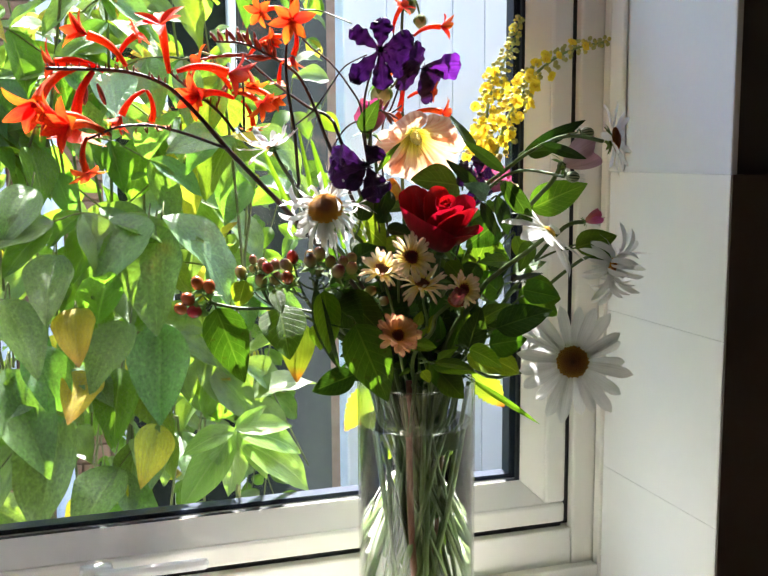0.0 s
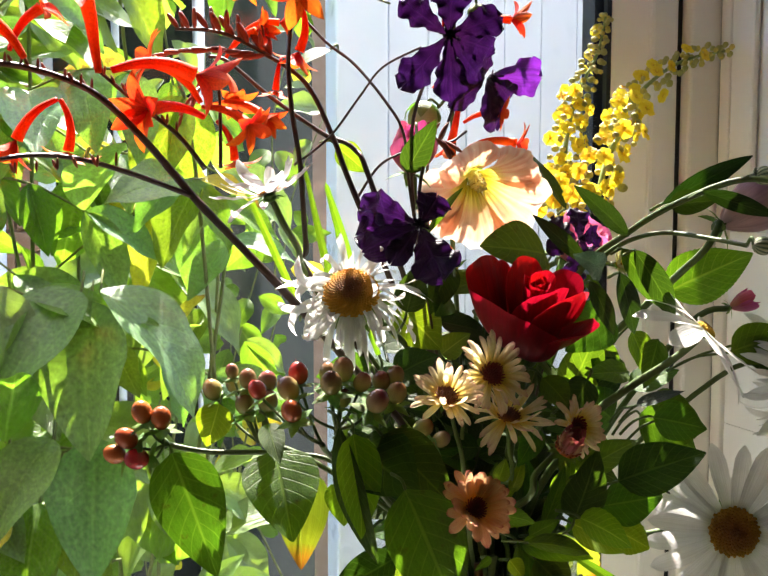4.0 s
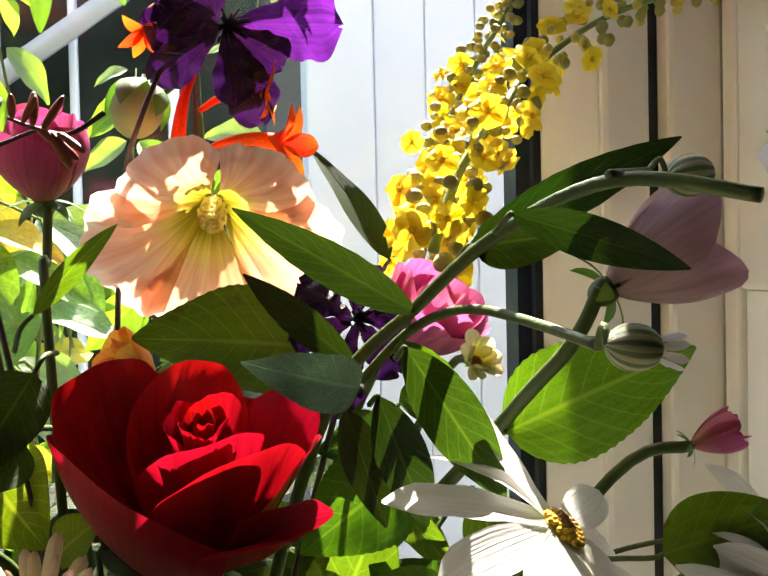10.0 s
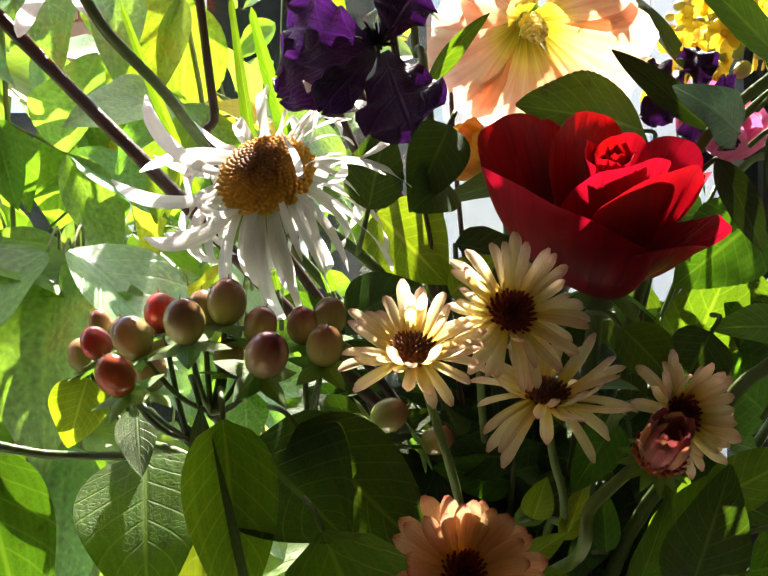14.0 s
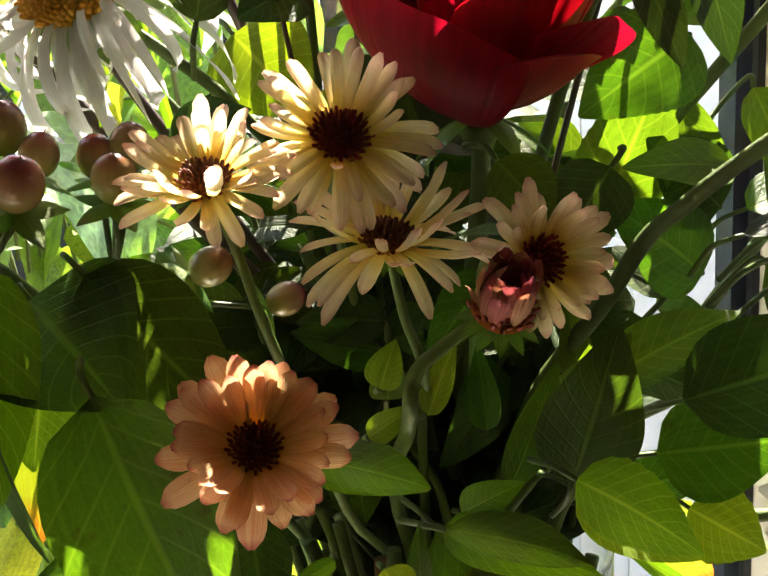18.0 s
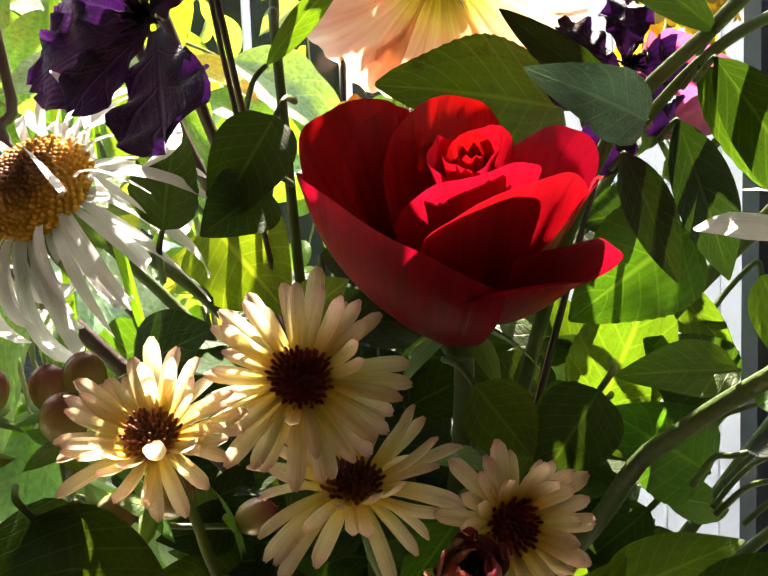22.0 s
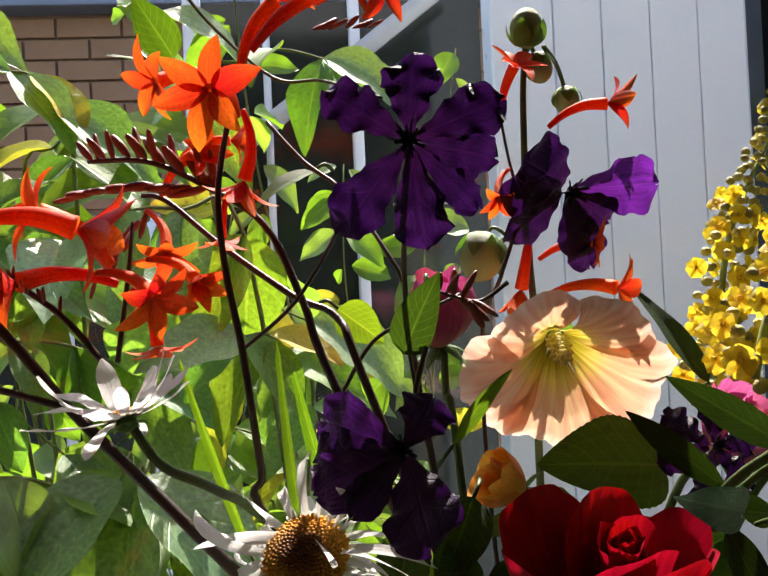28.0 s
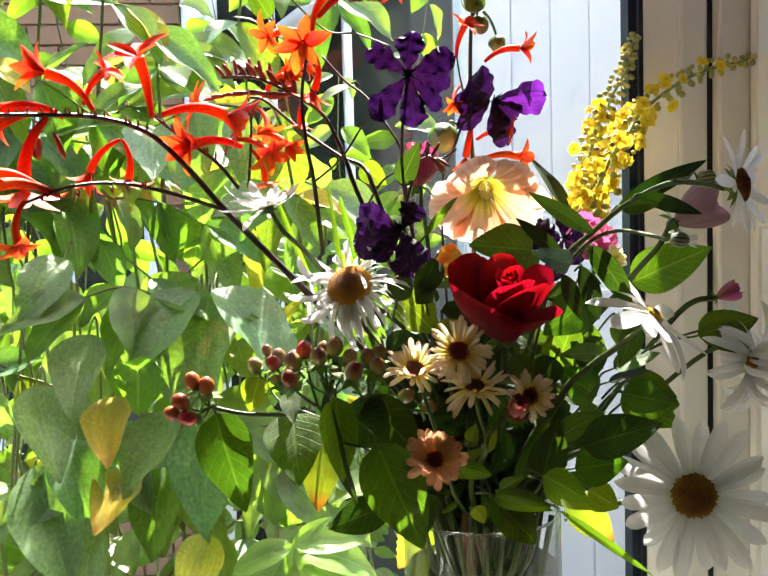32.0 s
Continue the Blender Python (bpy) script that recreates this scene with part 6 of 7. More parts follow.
# ---- crocosmia ----
crocosmia("tall crocosmia with a star shaped orange flower", [(-0.05, -0.055, 0.40), (-0.1353, -0.0550, 0.5222), (-0.1394, -0.0515, 0.5450), (-0.1446, -0.0586, 0.5932), (-0.1498, -0.0598, 0.6250), (-0.1517, -0.0596, 0.6548), (-0.1478, -0.0530, 0.6819), (-0.1443, -0.0500, 0.6932)],
    flowers=(((-0.1434, -0.0500, 0.6888), (0.02, -1.0, 0.12), 0.036), ((-0.1419, -0.0440, 0.7055), (0.25, 0.0, 1.0), 0.036), ((-0.1371, -0.0440, 0.7165), (0.9, -0.1, 0.55), 0.040), ((-0.1461, -0.0480, 0.7047), (-0.9, -0.2, -0.1), 0.030), ((-0.1096, -0.0380, 0.7377), (0.8, -0.3, 0.1), 0.03), ((-0.1412, -0.0480, 0.6913), (0.05, -0.2, -1.0), 0.028)),
    buds=(([(-0.1096, 0.0000, 0.7377), (-0.0801, 0.0000, 0.7383)], 7, 0.0075, (0.8, -0.1, 0.4)),))
crocosmia("crocosmia spray with a comb of dark buds", [(-0.04, -0.055, 0.42), (-0.1076, -0.0520, 0.5749), (-0.1198, -0.0450, 0.6112), (-0.1347, -0.0360, 0.6449), (-0.1591, -0.0280, 0.6632), (-0.1844, -0.0200, 0.6757), (-0.2108, -0.0120, 0.6778)],
    flowers=(((-0.1487, -0.0300, 0.6605), (-0.1, -0.3, -1.0), 0.02), ((-0.1697, -0.0200, 0.6774), (0.7, -0.3, 0.3), 0.022)),
    buds=(([(-0.1550, -0.0280, 0.6620), (-0.1844, -0.0200, 0.6768), (-0.2108, -0.0120, 0.6778)], 14, 0.0120, (-0.35, -0.2, 0.8)), ([(-0.1591, -0.0280, 0.6622), (-0.1889, -0.0200, 0.6653), (-0.2170, -0.0150, 0.6615)], 9, 0.0115, (-0.9, -0.2, -0.1))))
crocosmia("crocosmia stem with orange trumpets hanging off a short fork", [(-0.04, -0.06, 0.42), (-0.0958, -0.0550, 0.5765), (-0.1060, -0.0450, 0.6045), (-0.1237, -0.0350, 0.6146), (-0.1545, -0.0200, 0.6385), (-0.1780, -0.0100, 0.6597), (-0.1893, -0.0050, 0.6629)],
    branches=([(-0.1928, -0.0600, 0.5914), (-0.1899, -0.0450, 0.6262), (-0.1892, -0.0350, 0.6480)],), 
    flowers=(((-0.1867, -0.0100, 0.6557), (0.5, -0.4, -0.7), 0.026), ((-0.1798, -0.0120, 0.6617), (0.3, -0.5, 0.5), 0.026), ((-0.1845, -0.0300, 0.6328), (0.9, -0.3, -0.35), 0.026), ((-0.1902, -0.0350, 0.6205), (0.35, -0.3, -0.8), 0.026), ((-0.1987, -0.0300, 0.6313), (-0.8, -0.3, 0.9), 0.036), ((-0.1970, -0.0300, 0.6230), (-0.95, -0.3, 0.05), 0.04)),
    buds=(([(-0.1867, -0.0100, 0.6557), (-0.2112, -0.0200, 0.6218)], 9, 0.009, (-0.5, -0.2, -0.8)),))
crocosmia("long arching crocosmia heavy with red orange flowers", [(-0.06, -0.06, 0.41), (-0.1485, -0.0700, 0.5086), (-0.1829, -0.0680, 0.5456), (-0.2100, -0.0660, 0.5748), (-0.2370, -0.0620, 0.6073), (-0.2638, -0.0600, 0.6325), (-0.2961, -0.0700, 0.6425), (-0.3286, -0.0900, 0.6426), (-0.3648, -0.1100, 0.6410)],
    branches=([(-0.2100, -0.0660, 0.5748), (-0.2470, -0.0750, 0.5878), (-0.2786, -0.0900, 0.5949), (-0.3078, -0.1100, 0.5933), (-0.3353, -0.1300, 0.5823)], [(-0.2000, -0.0500, 0.5909), (-0.2164, -0.0500, 0.6111), (-0.2405, -0.0500, 0.6295), (-0.2621, -0.0550, 0.6470)]),
    flowers=(((-0.2599, -0.0600, 0.6430), (0.05, -0.1, 1.0), 0.042), ((-0.2529, -0.0600, 0.6446), (0.95, -0.2, 0.1), 0.045), ((-0.2984, -0.0750, 0.6471), (-0.65, -0.1, 0.8), 0.040), ((-0.3058, -0.0700, 0.6512), (0.35, -0.2, 0.7), 0.028), ((-0.3270, -0.0900, 0.6409), (-0.3, -0.3, -0.9), 0.050), ((-0.3382, -0.0900, 0.6444), (-0.75, -0.2, -0.6), 0.05), ((-0.2823, -0.0650, 0.6272), (-0.5, -0.3, -0.5), 0.030), ((-0.2806, -0.0650, 0.6272), (0.15, -0.2, -0.9), 0.028), ((-0.3176, -0.0800, 0.6418), (-0.9, -0.2, 0.25), 0.04), ((-0.3166, -0.1150, 0.5869), (-0.9, -0.4, 0.2), 0.040), ((-0.3218, -0.1200, 0.5869), (-0.7, -0.5, 0.5), 0.038), ((-0.3352, -0.1300, 0.5838), (-0.2, -0.3, -0.9), 0.030), ((-0.2015, -0.0500, 0.6270), (0.8, -0.3, -0.3), 0.03)),
    buds=(([(-0.2638, -0.0600, 0.6325), (-0.2961, -0.0700, 0.6425), (-0.3286, -0.0900, 0.6426), (-0.3648, -0.1100, 0.6410)], 22, 0.0052, (-0.2, -0.1, 1.0)), ([(-0.2164, -0.0500, 0.6111), (-0.2621, -0.0550, 0.6470)], 12, 0.0052, (-0.2, -0.1, 1.0)), ([(-0.2532, -0.0800, 0.5913), (-0.3353, -0.1300, 0.5823)], 12, 0.0050, (-0.2, -0.1, 1.0)), ([(-0.3204, -0.0850, 0.6313), (-0.3456, -0.0900, 0.6247)], 3, 0.013, (0.1, -0.1, -1.0))), stem_r=0.0027)
crocosmia("single orange crocosmia trumpets round the hollyhock stalk", [(-0.0082, 0.0220, 0.6119), (-0.0085, 0.0200, 0.6406), (-0.0169, 0.0180, 0.6765), (-0.0212, 0.0150, 0.7000)],
    flowers=(((-0.0216, 0.0120, 0.6946), (0.35, -0.1, 1.0), 0.026), ((0.0039, 0.0200, 0.6931), (0.85, -0.3, 0.45), 0.03), ((-0.0078, 0.0120, 0.6446), (-0.1, -0.3, -1.0), 0.03), ((-0.0067, 0.0100, 0.6280), (0.9, -0.3, 0.35), 0.026), ((-0.0066, 0.0000, 0.6102), (1.0, -0.2, 0.1), 0.032), ((-0.0184, 0.0120, 0.6721), (-0.4, -0.3, -0.5), 0.02)), stem_r=0.0011)

crocosmia("dark red crocosmia buds beside the rose bud", [(-0.0386, -0.0650, 0.6160), (-0.0497, -0.0650, 0.6091), (-0.0600, -0.0650, 0.6110), (-0.0680, -0.0650, 0.6140)],
    buds=(([(-0.0560, -0.0650, 0.6100), (-0.0680, -0.0650, 0.6140)], 4, 0.0085, (0.3, -0.3, 0.9)), ([(-0.0600, -0.0650, 0.6110), (-0.0500, -0.0660, 0.6085)], 3, 0.0105, (0.6, -0.3, -0.7))), stem_r=0.0010)

# ---- mullein ----
mullein("arching spike of yellow mullein flowers and buds", [(0.0779, -0.0300, 0.5697), (0.0925, -0.0200, 0.6018), (0.1160, -0.0050, 0.6285), (0.1326, 0.0150, 0.6448), (0.1641, 0.0280, 0.6677), (0.1961, 0.0400, 0.6836), (0.2280, 0.0500, 0.6929), (0.2588, 0.0580, 0.6987)], 44, 130, 0.0120, 2)
mullein("upright spike of yellow mullein flowers and buds", [(0.0914, 0.0450, 0.5648), (0.1022, 0.0600, 0.5894), (0.1169, 0.0750, 0.6357), (0.1364, 0.0900, 0.6679), (0.1557, 0.0970, 0.6976), (0.1652, 0.1000, 0.7302)], 46, 130, 0.0130, 3)

# ---- berries ----
berries("cluster of red hypericum berries", [(-0.2269, -0.0550, 0.4297), (-0.2017, -0.0600, 0.4239), (-0.1587, -0.0750, 0.4228), (-0.1242, -0.0900, 0.4133), (-0.05, -0.075, 0.345), (-0.02, -0.06, 0.06)], (((-0.2396, -0.0520, 0.4490), 0.0066), ((-0.2291, -0.0560, 0.4455), 0.0066), ((-0.2488, -0.0520, 0.4340), 0.0066), ((-0.2436, -0.0560, 0.4223), 0.0068), ((-0.2555, -0.0500, 0.4247), 0.0062)), True)
berries("hypericum berries ripening from green to red", [(-0.1688, -0.0500, 0.4239), (-0.1442, -0.0700, 0.4174), (-0.08, -0.08, 0.37), (-0.04, -0.07, 0.32), (0.0, -0.07, 0.06)], (((-0.1929, -0.0220, 0.4538), 0.0066), ((-0.1814, -0.0300, 0.4579), 0.0050), ((-0.1771, -0.0450, 0.4479), 0.0066), ((-0.1751, -0.0450, 0.4636), 0.0060), ((-0.1642, -0.0500, 0.4619), 0.0066), ((-0.1650, -0.0550, 0.4508), 0.0068), ((-0.1838, -0.0400, 0.4681), 0.0045)), False)
berries("plump green and red hypericum berries", [(-0.1428, -0.1250, 0.4470), (-0.1335, -0.1100, 0.4335), (-0.09, -0.09, 0.38), (-0.04, -0.07, 0.33), (-0.05, -0.05, 0.05)], (((-0.1494, -0.1370, 0.4754), 0.0064), ((-0.1374, -0.1200, 0.4793), 0.0066), ((-0.1273, -0.1490, 0.4665), 0.0066), ((-0.1278, -0.1250, 0.4724), 0.0054), ((-0.1445, -0.1150, 0.4771), 0.0055), ((-0.1660, -0.1100, 0.4687), 0.0066), ((-0.1373, -0.1200, 0.4631), 0.005)), False)
berries("dark hypericum berries in the shade of the flowers", [(-0.1137, -0.1150, 0.4421), (-0.1064, -0.1000, 0.4283), (-0.07, -0.08, 0.36), (-0.03, -0.07, 0.32), (-0.01, -0.05, 0.05)], (((-0.1149, -0.1200, 0.4715), 0.0055), ((-0.1066, -0.1200, 0.4738), 0.0058), ((-0.1093, -0.1300, 0.4662), 0.0062), ((-0.0885, -0.1180, 0.4423), 0.0058), ((-0.1024, -0.1150, 0.4383), 0.0052), ((-0.0694, -0.1000, 0.4298), 0.0054)), False)
berries("small red berry among the dark berries", [(-0.1499, -0.1200, 0.4383), (-0.1320, -0.1000, 0.4194), (-0.06, -0.08, 0.36), (-0.02, -0.07, 0.30)], (((-0.1576, -0.1000, 0.4751), 0.0062), ((-0.1693, -0.1300, 0.4602), 0.0062), ((-0.1792, -0.0900, 0.4653), 0.0055)), True)

# ---- leaves that can be told apart ----
leaf((-0.2233, -0.0580, 0.4246), (-0.2026, -0.0850, 0.3572), 0.043, LEAF, curl=20, label="broad dark green hypericum leaf hanging down")
leaf((-0.1658, -0.0750, 0.4250), (-0.1642, -0.1100, 0.3815), 0.046, LEAF, curl=25, label="broad green hypericum leaf hanging down")
leaf((-0.1434, -0.0500, 0.4056), (-0.1502, -0.0750, 0.3508), 0.036, LEAF_RUST, curl=12, label="sunlit yellow green leaf with a rusty tip")
leaf((-0.1902, -0.0300, 0.4461), (-0.1986, -0.0300, 0.4197), 0.024, LEAF_BRIGHT_LIT, label="sunlit bright green leaf")
leaf((-0.1687, -0.0700, 0.4406), (-0.1664, -0.0900, 0.4209), 0.016, LEAF, label="small green leaf under the berries")
leaf((-0.1457, -0.1400, 0.4519), (-0.1274, -0.1500, 0.3786), 0.020, LEAF_DARK, profile=lance, curl=25, face=(-0.9, -0.6, 0.2), label="narrow dark leaf bending down")
leaf((-0.1395, -0.1450, 0.4487), (-0.1367, -0.1500, 0.3932), 0.027, LEAF_BRIGHT_LIT, curl=20, face=(0.1, -1, 0.2), label="long green leaf lit from behind")
leaf((-0.1137, -0.1550, 0.4187), (-0.0853, -0.1600, 0.3475), 0.044, LEAF, curl=18, face=(-0.3, -1, 0.3), label="broad green leaf over the vase rim")
leaf((-0.1329, -0.1250, 0.4368), (-0.1068, -0.1550, 0.4150), 0.046, LEAF_DARK, curl=20, face=(0.0, -0.9, 0.5), label="broad dark leaf with pale veins")
leaf((-0.1352, -0.1100, 0.4130), (-0.1371, -0.1200, 0.3903), 0.022, LEAF_BRIGHT_LIT, label="bright leaf glowing in the sun")
leaf((-0.0984, -0.1000, 0.3604), (-0.1458, -0.1200, 0.3520), 0.026, LEAF_DARK, profile=lance, curl=10, label="dark leaf spreading over the rim")
leaf((0.0504, -0.1120, 0.5513), (-0.0035, -0.1370, 0.5812), 0.0125, LEAF_DEEP_SHADED, profile=lance, face=(0.1, -1.0, -0.15), curl=10, teeth=8, tooth=0.07, label="long narrow dark leaf with small teeth")
leaf((0.0376, -0.0850, 0.5330), (0.0031, -0.0760, 0.5635), 0.0115, LEAF_DEEP_SHADED, profile=lance, face=(0.1, -1.0, -0.15), curl=10, teeth=8, tooth=0.07, label="narrow dark leaf among the flowers")
leaf((0.0618, -0.1300, 0.5707), (0.1241, -0.1340, 0.6004), 0.014, LEAF_DEEP_SHADED, profile=lance, face=(0.1, -1.0, 0.1), curl=-8, teeth=8, tooth=0.05, stalk=(), label="dark leaf along the arching stem")
leaf((0.0599, -0.1700, 0.5775), (0.0948, -0.1900, 0.5637), 0.0105, LEAF_DEEP_SHADED, profile=lance, face=(0.1, -1.0, -0.15), curl=12, label="narrow dark leaf in front of the lilac bud")
leaf((0.0596, -0.1400, 0.5702), (0.0864, -0.1500, 0.5728), 0.016, LEAF_DEEP_SHADED, label="dark leaf behind the stem")
leaf((0.0336, -0.1100, 0.5300), (-0.0019, -0.1350, 0.5416), 0.018, LEAF_GREY, curl=35, face=(-0.4, -0.9, 0.1), wave=0.08, teeth=10, tooth=0.05, label="grey green leaf curling forward")
leaf((0.0757, -0.1180, 0.5158), (0.1300, -0.1300, 0.5396), 0.038, LEAF_BRIGHT_LIT, curl=8, fold=0.10, teeth=20, tooth=0.06, face=(0.1, -0.8, 0.6), label="toothed rose leaf glowing green in the sun")
leaf((0.0471, -0.1100, 0.5430), (0.0679, -0.1200, 0.5072), 0.016, LEAF, curl=20, profile=lance, face=(-0.2, -1, 0.2), teeth=9, label="green leaf with a notched edge")
leaf((0.0310, -0.1000, 0.5223), (0.0396, -0.1150, 0.4897), 0.013, LEAF_DEEP_SHADED, profile=lance, curl=20, label="dark leaf hanging beside the rose")
leaf((0.0520, -0.0900, 0.5010), (0.0170, -0.0950, 0.4780), 0.034, LEAF, teeth=16, tooth=0.06, curl=14, face=(0.1, -0.9, 0.4), label="rounded toothed rose leaf beside the red rose")
leaf((0.0270, -0.0500, 0.5370), (-0.0320, -0.0720, 0.5440), 0.042, LEAF, teeth=18, tooth=0.05, curl=12, face=(0, -0.85, 0.5), label="dark toothed leaf under the hollyhock")
leaf((0.0655, -0.0100, 0.5669), (0.0378, 0.0100, 0.6131), 0.016, LEAF_DEEP_SHADED, curl=14, face=(0.4, -0.8, 0.3), label="dark leaf behind the hollyhock")
leaf((-0.0828, -0.0750, 0.5899), (-0.0697, -0.0900, 0.6201), 0.018, LEAF_DARK, curl=20, face=(-0.3, -0.9, 0.1), label="green clematis leaf among the flowers", stalk=[(-0.0746, -0.0700, 0.6051), (-0.0706, -0.0600, 0.6206)])
leaf((-0.0902, -0.0950, 0.5068), (-0.0837, -0.0980, 0.5353), 0.021, LEAF_DARK, curl=18, teeth=8, face=(-0.2, -0.9, 0.3), label="dark leaf with a wavy edge")
leaf((-0.0629, -0.0900, 0.5167), (-0.0786, -0.1100, 0.5057), 0.020, LEAF_DARK, curl=10, face=(0.4, -0.8, 0.4), label="glossy dark wrinkled leaf among the flowers")
leaf((-0.0599, -0.0850, 0.5356), (-0.0772, -0.1000, 0.5059), 0.022, LEAF_DARK, curl=30, face=(0.2, -0.8, 0.5), label="wrinkled dark leaf with a shine")
leaf((-0.0819, -0.0600, 0.5067), (-0.0595, -0.0750, 0.4802), 0.036, LEAF_BRIGHT_LIT, curl=10, face=(-0.2, -0.9, 0.3), label="bright leaf glowing behind the stems")
leaf((-0.0569, -0.0700, 0.4762), (-0.0418, -0.0800, 0.4899), 0.018, LEAF_BRIGHT_LIT, curl=20, face=(0, -0.8, 0.6), label="bright leaf edge in the sun")
leaf((-0.0992, -0.1000, 0.4700), (-0.0762, -0.1100, 0.4822), 0.026, LEAF_DARK, curl=25, face=(0, -0.7, 0.7), label="dark rounded leaf among the flowers")
leaf((0.0817, -0.0950, 0.4404), (0.1169, -0.1000, 0.4278), 0.028, LEAF, curl=18, teeth=12, tooth=0.05, face=(0.1, -0.8, 0.6), label="rounded green rose leaf")
leaf((0.0758, -0.0800, 0.4481), (0.1104, -0.0850, 0.4591), 0.024, LEAF, curl=14, teeth=10, tooth=0.05, face=(0.1, -0.5, 0.9), label="glossy green leaf seen edge on")
leaf((0.0618, -0.0800, 0.4283), (0.0256, -0.0950, 0.4532), 0.030, LEAF, teeth=12, tooth=0.05, curl=14, label="dark toothed leaf in the shade")
leaf((0.0219, -0.1000, 0.4548), (0.0015, -0.1100, 0.4463), 0.024, LEAF, curl=18, label="dark leaf in the shade among the flowers")
leaf((0.0530, -0.0600, 0.4840), (0.0756, -0.0600, 0.4586), 0.014, LEAF, curl=8, label="pale striped leaf behind the stem")
leaf((0.0348, -0.1300, 0.4023), (0.0869, -0.1450, 0.4190), 0.034, LEAF_DARK, curl=12, face=(-0.1, -0.8, 0.6), label="large green leaf beside the daisy")
leaf((0.0220, -0.1100, 0.4043), (0.0551, -0.1200, 0.4234), 0.022, LEAF, curl=20, face=(0, -0.6, 0.8), label="grey green leaf turned to the light")
leaf((0.0317, -0.1200, 0.3843), (0.0673, -0.1300, 0.3896), 0.030, LEAF, curl=12, label="dark leaf in shade among the flowers")
leaf((0.0697, -0.1150, 0.4358), (0.1028, -0.1250, 0.4281), 0.028, LEAF, curl=14, teeth=12, tooth=0.05, face=(0, -0.9, 0.4), label="rounded green leaf against the window frame")
leaf((0.0026, -0.1400, 0.3859), (0.0320, -0.1500, 0.3677), 0.024, LEAF_BRIGHT_LIT, curl=25, teeth=10, face=(0.1, -0.8, 0.6), label="sunlit green leaf at the rim")
leaf((0.0413, -0.1200, 0.3677), (0.0620, -0.1250, 0.3551), 0.024, LEAF_BRIGHT_LIT, curl=12, teeth=8, label="bright toothed leaf at the rim")
leaf((-0.0316, -0.1400, 0.3747), (0.0030, -0.1500, 0.3672), 0.016, LEAF, curl=30, profile=lance, face=(0, -0.5, 0.9), label="long green calendula leaf")
leaf((-0.0644, -0.1500, 0.3988), (-0.0380, -0.1600, 0.3935), 0.016, LEAF, curl=20, profile=lance, face=(0, -0.5, 0.9), label="long green calendula leaf")
leaf((-0.0151, -0.1200, 0.4371), (-0.0341, -0.1300, 0.4173), 0.016, LEAF, curl=20, face=(0, -0.9, 0.4), label="green calendula leaf in the shade")
leaf((-0.0428, -0.1100, 0.4015), (-0.0422, -0.1200, 0.4183), 0.011, LEAF, curl=40, face=(0, -0.9, 0.4), label="rolled green leaf with a lit edge")
leaf((-0.0265, -0.1000, 0.4412), (-0.0116, -0.1300, 0.4480), 0.012, LEAF, curl=40, profile=lance, face=(0, -0.4, 0.9), label="curved green leaf behind the calendulas")
leaf((-0.0022, -0.1000, 0.4325), (-0.0051, -0.1000, 0.4642), 0.013, LEAF_DARK, curl=50, face=(0.3, -0.8, 0.3), label="hooded dark leaf among the flowers")
leaf((0.0046, -0.1300, 0.3818), (0.0139, -0.1400, 0.4257), 0.028, LEAF_DARK, curl=12, label="dark green leaf in the shade")
leaf((0.0372, -0.0600, 0.3361), (0.0967, -0.1000, 0.2941), 0.007, LEAF_BRIGHT_LIT, profile=lance, curl=30, label="thin pale leaf drooping from the rim")
leaf((0.0568, -0.0200, 0.3340), (0.0997, -0.0100, 0.2897), 0.034, LEAF_RUST, curl=20, teeth=9, tooth=0.3, label="yellow green toothed leaf in the sun")
leaf((-0.0573, -0.0200, 0.3266), (-0.0817, 0.0000, 0.2757), 0.034, LEAF_RUST, curl=12, teeth=9, tooth=0.3, label="yellow green toothed leaf behind the vase")
for k, (a, b, w) in enumerate((((-0.1194, -0.0750, 0.4798), (-0.1319, -0.0200, 0.5963), 0.0055), ((-0.1004, -0.0750, 0.4789), (-0.1204, -0.0500, 0.5552), 0.0045), ((-0.1450, -0.0500, 0.5117), (-0.1740, -0.0200, 0.5905), 0.0050), ((-0.1128, -0.0600, 0.5333), (-0.1249, -0.0450, 0.5838), 0.006))):
    leaf(a, b, w, LEAF_BRIGHT_LIT, profile=lambda u: 0.55 + 0.45 * math.sin(3.1416 * min(1, u + 0.15)) if u < 1 else 0.05, curl=6, fold=0.5, face=(-0.5, -0.9, 0), label="long striped grassy blade", name="grass_blade", seed=k)
leaf((-0.1723, -0.0100, 0.7228), (-0.1894, -0.0100, 0.7516), 0.019, LEAF, curl=18, label="green clematis leaf high on the tendril")
leaf((-0.1759, -0.0100, 0.7142), (-0.1997, -0.0200, 0.7219), 0.012, LEAF, curl=40, face=(0, -0.4, 0.9), label="curled clematis leaf shining in the sun")
leaf((-0.1128, -0.0150, 0.6699), (-0.1391, -0.0200, 0.6529), 0.014, LEAF, curl=40, face=(0, -0.4, 0.9), label="pale shining clematis leaf")
leaf((-0.1039, 0.0000, 0.6088), (-0.0833, 0.0000, 0.5921), 0.02, LEAF_BRIGHT_LIT, curl=10, label="bright clematis leaf among the flowers")
